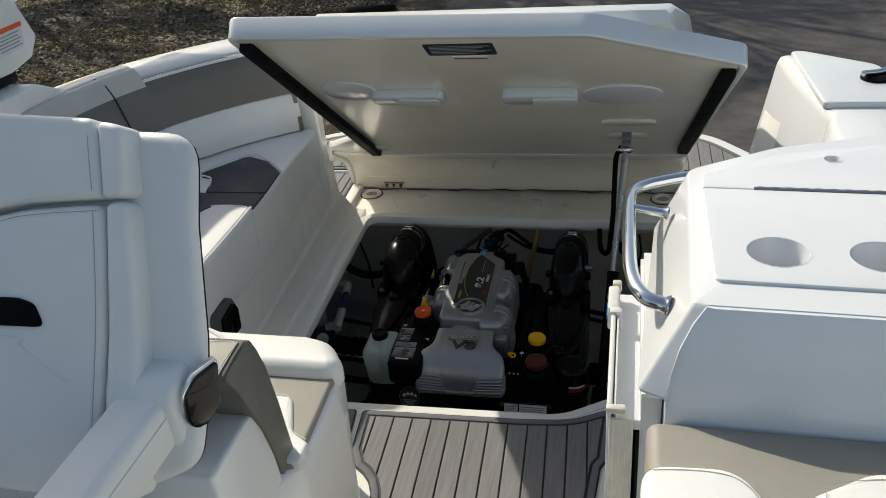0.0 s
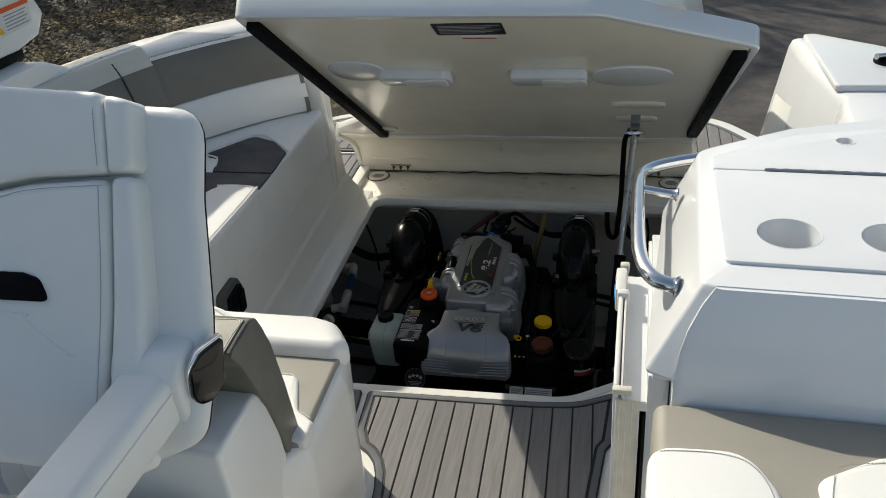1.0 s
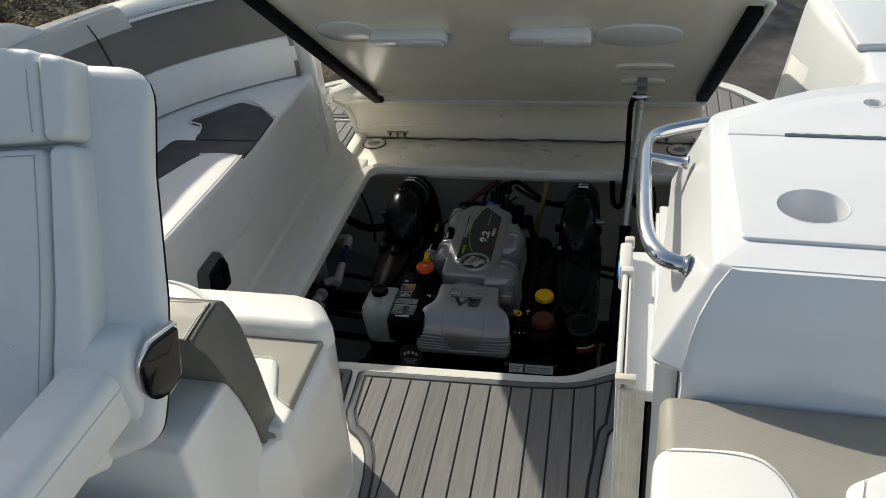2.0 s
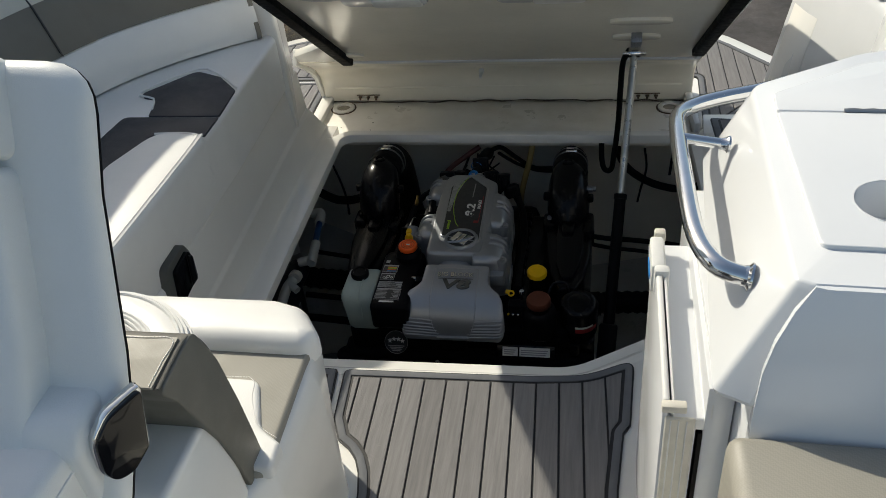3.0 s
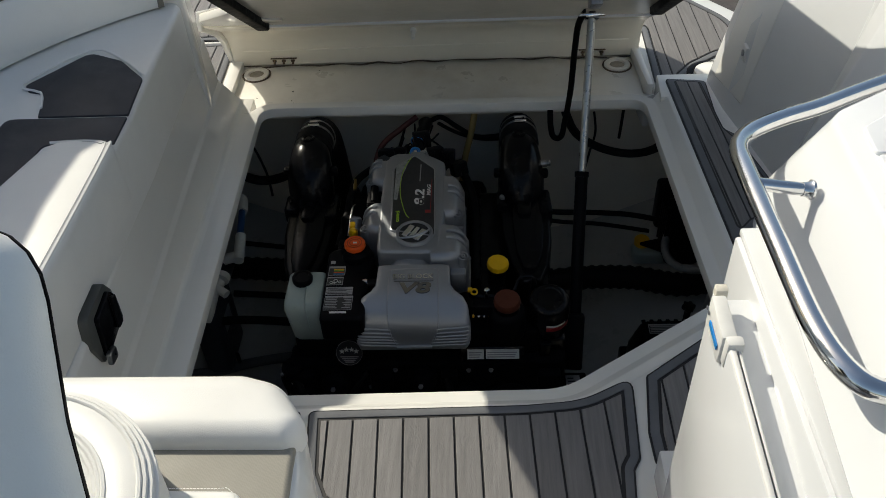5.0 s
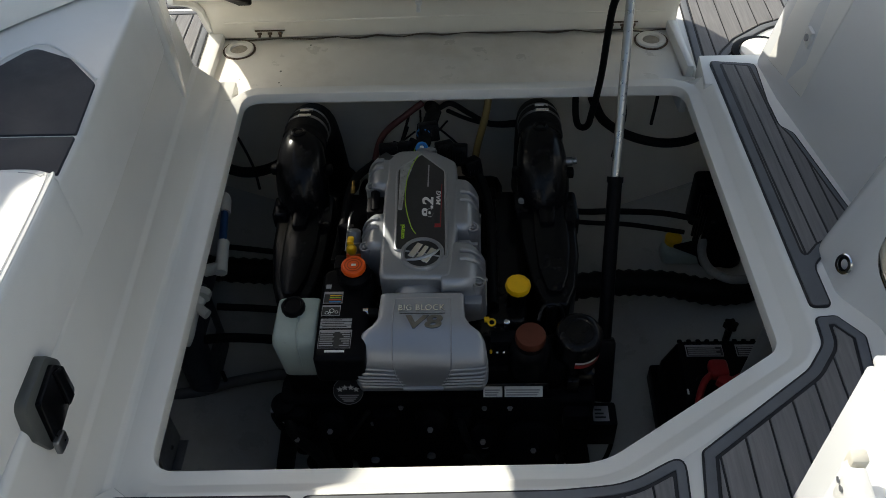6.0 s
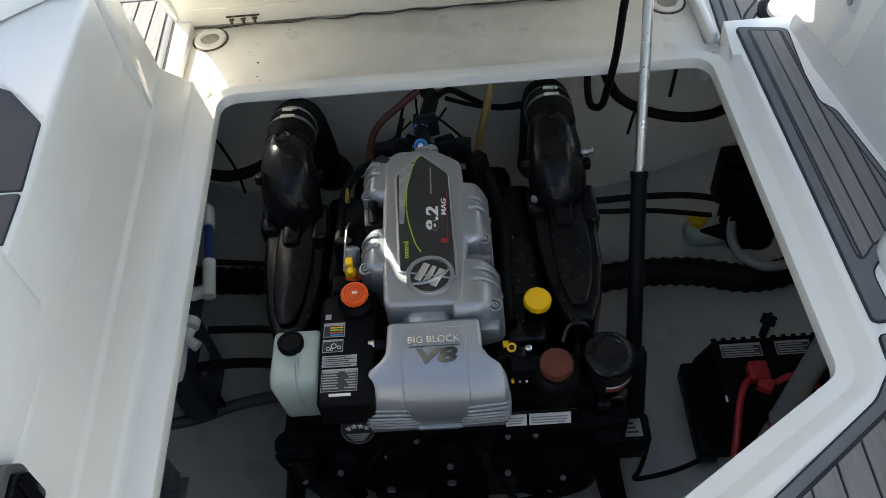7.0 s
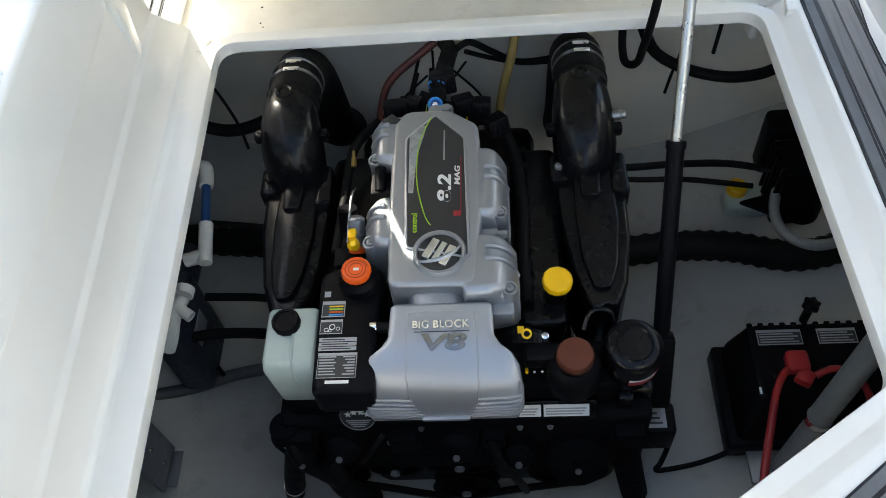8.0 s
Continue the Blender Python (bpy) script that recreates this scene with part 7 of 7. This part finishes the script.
add("pipe_flange", bevel(lathe([(0.042, -0.03), (0.042, 0.012), (0.030, 0.014), (0.030, 0.05)], (-0.262, 2.30, -0.385), (-0.1, -0.1, 1), 24), 0.003, 2, 40), DULL_BLACK, engine, "black bolted pipe flange")
for a in (0.5, 1.9, 3.3, 4.7):
    add("bolt", lathe([(0.006, 0), (0.006, 0.006), (0.001, 0.007)], (-0.262 + 0.036 * math.cos(a), 2.30 + 0.036 * math.sin(a), -0.372), (-0.1, -0.1, 1), 6), SILVER_DARK)
add("lower_hose", tube([(-0.20, 2.27, -0.45), (-0.18, 2.25, -0.58), (-0.14, 2.27, -0.72)], 0.024, 12), RUBBER, engine)

# accessories on the front of the block
for cx, cz, r, dp in ((0.325, -0.480, 0.066, 0.05), (0.085, -0.375, 0.040, 0.06), (-0.150, -0.390, 0.038, 0.05), (0.205, -0.440, 0.034, 0.05), (-0.235, -0.430, 0.030, 0.045)):
    body = add("accessory_drive", lathe([(r * 0.5, -0.03), (r, -0.02), (r, dp * 0.5), (r * 0.92, dp * 0.6), (r * 0.92, dp * 0.75), (r * 0.55, dp), (r * 0.2, dp), (r * 0.18, dp + 0.012), (0.002, dp + 0.014)], (cx, 2.285, cz), (0, -0.85, 0.5), 28), DULL_BLACK, engine, "black belt-driven accessory")
    add("hub_bolt", lathe([(0.007, 0), (0.007, 0.007), (0.001, 0.008)], (cx, 2.285 - (dp + 0.01) * 0.862, cz + (dp + 0.01) * 0.507), (0, -0.85, 0.5), 6), SILVER_DARK, body)
for x0, x1, z0, z1 in ((-0.285, -0.205, -0.385, -0.345), (-0.055, 0.005, -0.420, -0.350), (0.135, 0.180, -0.400, -0.350), (0.395, 0.455, -0.410, -0.350)):
    add("bracket_lug", bevel(moved(box(x0, x1, 2.262, 2.300, z0, z1), Matrix.Identity(4)), 0.008, 2, 30), DULL_BLACK)
for line, r in (([(-0.26, 2.28, -0.36), (-0.24, 2.245, -0.40), (-0.20, 2.24, -0.48), (-0.17, 2.25, -0.60)], 0.014), ([(0.15, 2.27, -0.36), (0.17, 2.24, -0.42), (0.20, 2.235, -0.50), (0.22, 2.25, -0.62)], 0.009), ([(-0.06, 2.275, -0.34), (-0.09, 2.25, -0.37), (-0.12, 2.25, -0.43)], 0.006)):
    add("coolant_line", tube(line, r, 10), RUBBER)


# ---------- gear around the engine ----------
def hose(name, pts, r, mat, label, category="hose", ribs=0.0, sub=6):
    h = thing(name, pts[0], label, category)
    part("hose_body", tube(pts, r, 12, sub, ribs), mat, h, "", 60)
    if ribs:
        for a, b in ((pts[0], pts[1]), (pts[-1], pts[-2])):
            a, b = Vector(a), Vector(b)
            part("cuff", tube([a, a + (b - a) * 0.3], r + ribs + 0.002, 14, 0), BLACK_PLASTIC, h, "smooth black end cuff")
    return h


battery = thing("battery", (0.85, 2.44, -0.665), "black boxed boat battery with printed labels and red cable boot", "battery")
part("tray", box(0.672, 1.03, 2.335, 2.585, -0.665, -0.60, 0.008), BLACK_PLASTIC, battery)
case_rows = [[(p.x, p.y, z) for p in rounded([(0.69 + d, 2.345 + d * 1.5, 0.02), (1.02 - d, 2.345 + d * 1.5, 0.02), (1.02 - d, 2.578 - d * 0.4, 0.02), (0.69 + d, 2.578 - d * 0.4, 0.02)], 3)] for d, z in ((0, -0.64), (0.004, -0.56), (0.028, -0.478), (0.034, -0.47))]
part("case", loft(case_rows), BLACK_PLASTIC, battery, "black battery box")
for k in range(12):
    part("lid_rib", box(0.725 + 0.024 * k, 0.737 + 0.024 * k, 2.560, 2.570, -0.474, -0.466, 0.002, 1), BLACK_PLASTIC, battery)
for x0, x1 in ((0.742, 0.838), (0.872, 0.955)):
    lab = part("label", box(x0, x1, 2.515, 2.552, -0.4705, -0.4685), LABEL_GREY, battery, "printed warning label")
    part("label_field", box(x0 + 0.002, x1 - 0.002, 2.517, 2.545, -0.469, -0.468), LABEL_BLACK, lab)
    for k in range(4):
        part("print_bar", box(x0 + 0.005, x1 - 0.008 - 0.01 * (k % 2), 2.520 + 0.0065 * k, 2.523 + 0.0065 * k, -0.4685, -0.4675), LABEL_GREY, lab)
part("strap_knob", join(lathe([(0.016, 0), (0.018, 0.004), (0.018, 0.014), (0.008, 0.018), (0.001, 0.018)], (0.868, 2.60, -0.455), sides=24, wobble=0.15, lobes=6), lathe([(0.010, -0.06), (0.010, 0.0)], (0.868, 2.60, -0.455), sides=10)), BLACK_PLASTIC, battery, "black hold-down knob")
part("terminal_boot", join(rbox(0.786, 0.834, 2.440, 2.490, -0.474, -0.442, 0.012, 0.008), moved(box(-0.018, 0.018, -0.035, 0.0, -0.015, 0.012, 0.006), Matrix.Translation((0.830, 2.445, -0.460)) @ Matrix.Rotation(-0.6, 4, "Z"))), RED, battery, "red rubber terminal boot")
part("positive_cable", tube([(0.792, 2.452, -0.460), (0.770, 2.43, -0.455), (0.748, 2.385, -0.455), (0.728, 2.32, -0.47), (0.705, 2.24, -0.49), (0.690, 2.14, -0.54), (0.68, 2.0, -0.6)], 0.009, 10), RED, battery, "thick red cable")
part("second_cable", tube([(0.84, 2.43, -0.45), (0.88, 2.44, -0.44), (0.93, 2.42, -0.455), (0.95, 2.37, -0.48)], 0.008, 10), RED, battery)
part("post_cap", lathe([(0.012, 0), (0.012, 0.008), (0.008, 0.01)], (0.765, 2.44, -0.471), sides=14), BLACK_PLASTIC, battery)
part("latch_mark", box(0.7235, 0.728, 2.40, 2.415, -0.4715, -0.469), LABEL_WHITE, battery)

post = thing("support_post", (0.775, 2.295, -0.64), "grey aluminium deck support post on a square foot plate", "support post")
P0, P1 = Vector((0.778, 2.293, -0.63)), Vector((0.850, 2.350, -0.10))
part("tube", tube([P0, P0 + (P1 - P0) * 0.42], 0.0215, 18, 0), material("dull_aluminium", (0.30, 0.31, 0.32), 0.5, metal=0.6, vary=0.1, scale=12), post)
part("inner_tube", tube([P0 + (P1 - P0) * 0.41, P1], 0.0245, 18, 0), material("grey_tube", (0.16, 0.17, 0.175), 0.5, metal=0.3, vary=0.1, scale=12), post)
part("ring", tube([P0 + (P1 - P0) * 0.395, P0 + (P1 - P0) * 0.425], 0.0260, 18, 0), STEEL, post, "steel ring")
part("foot_plate", box(0.715, 0.85, 2.262, 2.34, -0.645, -0.632, 0.003), SILVER_DARK, post)
part("plate_bolt", lathe([(0.007, 0), (0.007, 0.008), (0.001, 0.009)], (0.80, 2.275, -0.633), sides=8), STEEL, post)

hose("bilge_hose", [(0.44, 2.83, -0.56), (0.60, 2.845, -0.555), (0.75, 2.835, -0.55), (0.90, 2.80, -0.55), (1.05, 2.83, -0.54), (1.22, 2.88, -0.45)], 0.036, RUBBER, "fat corrugated black bilge blower hose", "hose", 0.005, 10)
hose("bilge_hose", [(-0.34, 2.90, -0.55), (-0.47, 2.905, -0.55), (-0.66, 2.93, -0.55), (-0.85, 2.95, -0.48)], 0.036, RUBBER, "fat corrugated black bilge blower hose", "hose", 0.005, 10)
hose("clear_hose", [(0.98, 3.05, -0.40), (0.91, 3.0, -0.44), (0.855, 2.91, -0.45), (0.845, 2.84, -0.455), (0.87, 2.787, -0.455), (0.93, 2.762, -0.45), (1.02, 2.79, -0.44), (1.1, 2.87, -0.40)], 0.013, CLEAR_HOSE, "clear braided water hose in a loop")
trim_pump = thing("trim_pump", (0.90, 3.0, -0.55), "black hydraulic trim pump with white reservoir and yellow cap", "pump")
part("body", join(rbox(0.86, 0.96, 2.90, 3.02, -0.56, -0.36, 0.02, 0.012), rbox(0.84, 0.93, 3.02, 3.09, -0.50, -0.33, 0.02, 0.01), lathe([(0.045, -0.12), (0.045, 0.06), (0.03, 0.075), (0.001, 0.076)], (0.94, 2.93, -0.42), sides=20)), BLACK_PLASTIC, trim_pump)
for k in range(5):
    part("cooling_fin", box(0.848, 0.862, 2.91 + 0.022 * k, 2.918 + 0.022 * k, -0.52, -0.35, 0.002, 1), BLACK_PLASTIC, trim_pump)
part("bracket", prism([Vector(p) for p in ((0.77, 2.905), (0.86, 2.93), (0.86, 2.86), (0.83, 2.87))], -0.47, -0.455, "z", 0.003), BLACK_PLASTIC, trim_pump)
part("reservoir", rbox(0.77, 0.90, 2.975, 3.05, -0.63, -0.575, 0.03, 0.015), TANK, trim_pump, "white plastic reservoir")
part("reservoir_cap", lathe([(0.026, 0), (0.026, 0.02), (0.022, 0.024), (0.001, 0.024)], (0.808, 3.03, -0.575), sides=22), YELLOW, trim_pump, "yellow cap")

hose("drain_hose", [(0.049, 3.137, -0.10), (0.0, 3.12, -0.13), (-0.07, 3.09, -0.18), (-0.10, 3.05, -0.26), (-0.12, 3.0, -0.36)], 0.0095, material("dark_red_hose", (0.09, 0.018, 0.014), 0.5, vary=0.1, scale=30), "dark red rubber hose behind the engine")
hose("fuel_hose", [(0.24, 3.17, -0.08), (0.225, 3.14, -0.16), (0.20, 3.12, -0.26), (0.19, 3.10, -0.34), (0.19, 3.05, -0.45)], 0.011, material("tan_hose", (0.26, 0.18, 0.06), 0.5, vary=0.1, scale=20), "tan rubber fuel hose behind the engine")
hose("wiring_cable", [(0.10, 3.10, -0.09), (0.13, 3.13, -0.10), (0.18, 3.16, -0.16), (0.24, 3.17, -0.205), (0.32, 3.18, -0.21), (0.42, 3.2, -0.20)], 0.008, RUBBER, "black cable across the transom", "cable")
hose("wiring_cable", [(0.12, 3.11, -0.11), (0.18, 3.17, -0.19), (0.26, 3.19, -0.23), (0.36, 3.2, -0.235)], 0.006, RUBBER, "black cable across the transom", "cable")
hose("steering_cable", [(0.53, 3.16, -0.11), (0.57, 3.17, -0.20), (0.65, 3.17, -0.26), (0.745, 3.15, -0.275), (0.82, 3.12, -0.24), (0.86, 3.08, -0.16)], 0.014, RUBBER, "thick black cable below the ledge", "cable")
hose("shift_cable", [(0.43, 2.93, -0.33), (0.50, 2.94, -0.35), (0.60, 2.96, -0.37), (0.74, 2.98, -0.40), (0.85, 2.97, -0.42)], 0.009, RUBBER, "black control cables beside the engine", "cable")
hose("shift_cable", [(0.43, 2.91, -0.35), (0.52, 2.925, -0.38), (0.64, 2.935, -0.40), (0.80, 2.93, -0.43)], 0.007, RUBBER, "black control cables beside the engine", "cable")
hose("cable_tail", [(0.63, 3.20, -0.14), (0.64, 3.20, -0.22), (0.625, 3.195, -0.30), (0.615, 3.19, -0.36)], 0.004, RUBBER, "loose black cable tail", "cable")
hose("cable_tail", [(0.73, 3.22, -0.14), (0.728, 3.22, -0.20), (0.725, 3.22, -0.26)], 0.005, RUBBER, "loose black cable tail", "cable")
hose("motor_cable", [(0.525, 2.36, -0.56), (0.54, 2.345, -0.60), (0.525, 2.315, -0.635), (0.512, 2.300, -0.645), (0.54, 2.303, -0.652), (0.60, 2.315, -0.655), (0.65, 2.33, -0.655), (0.70, 2.345, -0.64), (0.76, 2.35, -0.63)], 0.006, RUBBER, "thin black cable on the hull floor", "cable")
hose("side_hose", [(-0.30, 2.56, -0.45), (-0.40, 2.58, -0.46), (-0.50, 2.575, -0.45), (-0.58, 2.555, -0.44)], 0.013, RUBBER, "black water hose beside the engine")
hose("side_hose", [(-0.28, 2.58, -0.62), (-0.40, 2.575, -0.63), (-0.51, 2.56, -0.64), (-0.60, 2.53, -0.64), (-0.75, 2.48, -0.60)], 0.016, material("grey_hose", (0.10, 0.10, 0.10), 0.6, vary=0.1, scale=30), "grey hose on the hull floor")
hose("side_hose", [(-0.33, 3.14, -0.27), (-0.42, 3.11, -0.31), (-0.50, 3.08, -0.30), (-0.58, 3.06, -0.24)], 0.016, RUBBER, "black hose below the ledge")
hose("side_hose", [(-0.30, 2.81, -0.38), (-0.40, 2.83, -0.38), (-0.52, 2.84, -0.37)], 0.008, RUBBER, "thin black hose beside the engine")
hose("side_hose", [(-0.30, 2.64, -0.42), (-0.40, 2.66, -0.43), (-0.52, 2.66, -0.42)], 0.010, RUBBER, "thin black hose beside the engine")
hose("cable_tail", [(-0.525, 3.12, -0.12), (-0.49, 3.10, -0.2), (-0.465, 3.08, -0.28), (-0.46, 3.07, -0.36)], 0.004, RUBBER, "loose black cable tail", "cable")
hose("cable_tie", [(-0.524, 2.557, -0.625), (-0.524, 2.556, -0.585)], 0.006, BLACK_PLASTIC, "black cable tie standing up", "cable tie")

PVC = material("white_pvc", (0.62, 0.62, 0.58), 0.4, vary=0.06, scale=20)
water = thing("water_pump", (-0.56, 2.6, -0.64), "dark water pump with white plastic pipe fittings", "pump")
part("pump_body", join(rbox(-0.62, -0.54, 2.52, 2.70, -0.64, -0.36, 0.02, 0.012), lathe([(0.04, 0), (0.04, 0.12)], (-0.58, 2.66, -0.40), (0, 1, 0), 18)), material("navy_plastic", (0.02, 0.024, 0.035), 0.45, vary=0.15, scale=20), water)
part("pump_label", box(-0.5405, -0.5385, 2.57, 2.64, -0.50, -0.44), LABEL_GREY, water)
part("pipe", tube([(-0.510, 2.905, -0.26), (-0.488, 2.72, -0.285)], 0.011, 12, 0), material("blue_pipe", (0.01, 0.06, 0.18), 0.4), water, "blue water pipe")
part("elbow_fitting", tube([(-0.545, 2.925, -0.26), (-0.515, 2.922, -0.255), (-0.509, 2.90, -0.262), (-0.506, 2.87, -0.265)], 0.0165, 12), PVC, water, "white pipe elbow")
part("tee_fitting", join(tube([(-0.492, 2.77, -0.278), (-0.482, 2.67, -0.292)], 0.0165, 12, 0), tube([(-0.486, 2.69, -0.29), (-0.53, 2.685, -0.30)], 0.0165, 12, 0)), PVC, water, "white pipe tee")
part("valve_fitting", join(tube([(-0.515, 2.58, -0.29), (-0.53, 2.545, -0.30), (-0.545, 2.505, -0.34), (-0.556, 2.49, -0.36)], 0.017, 12), tube([(-0.522, 2.555, -0.29), (-0.49, 2.535, -0.30)], 0.013, 12, 0), lathe([(0.022, 0), (0.022, 0.02)], (-0.515, 2.585, -0.29), (0.1, 1, 0), 12)), PVC, water, "white valve fitting")
brk = thing("wall_bracket", (-0.59, 2.30, -0.52), "small galvanised bracket on the hull side", "bracket")
part("plate", join(box(-0.610, -0.600, 2.25, 2.36, -0.60, -0.44, 0.002), box(-0.600, -0.575, 2.262, 2.348, -0.60, -0.594, 0.002)), SILVER_DARK, brk)
for z in (-0.48, -0.56):
    part("rivet", lathe([(0.006, 0), (0.005, 0.003), (0.001, 0.004)], (-0.600, 2.305, z), (1, 0, 0), 10), STEEL, brk)
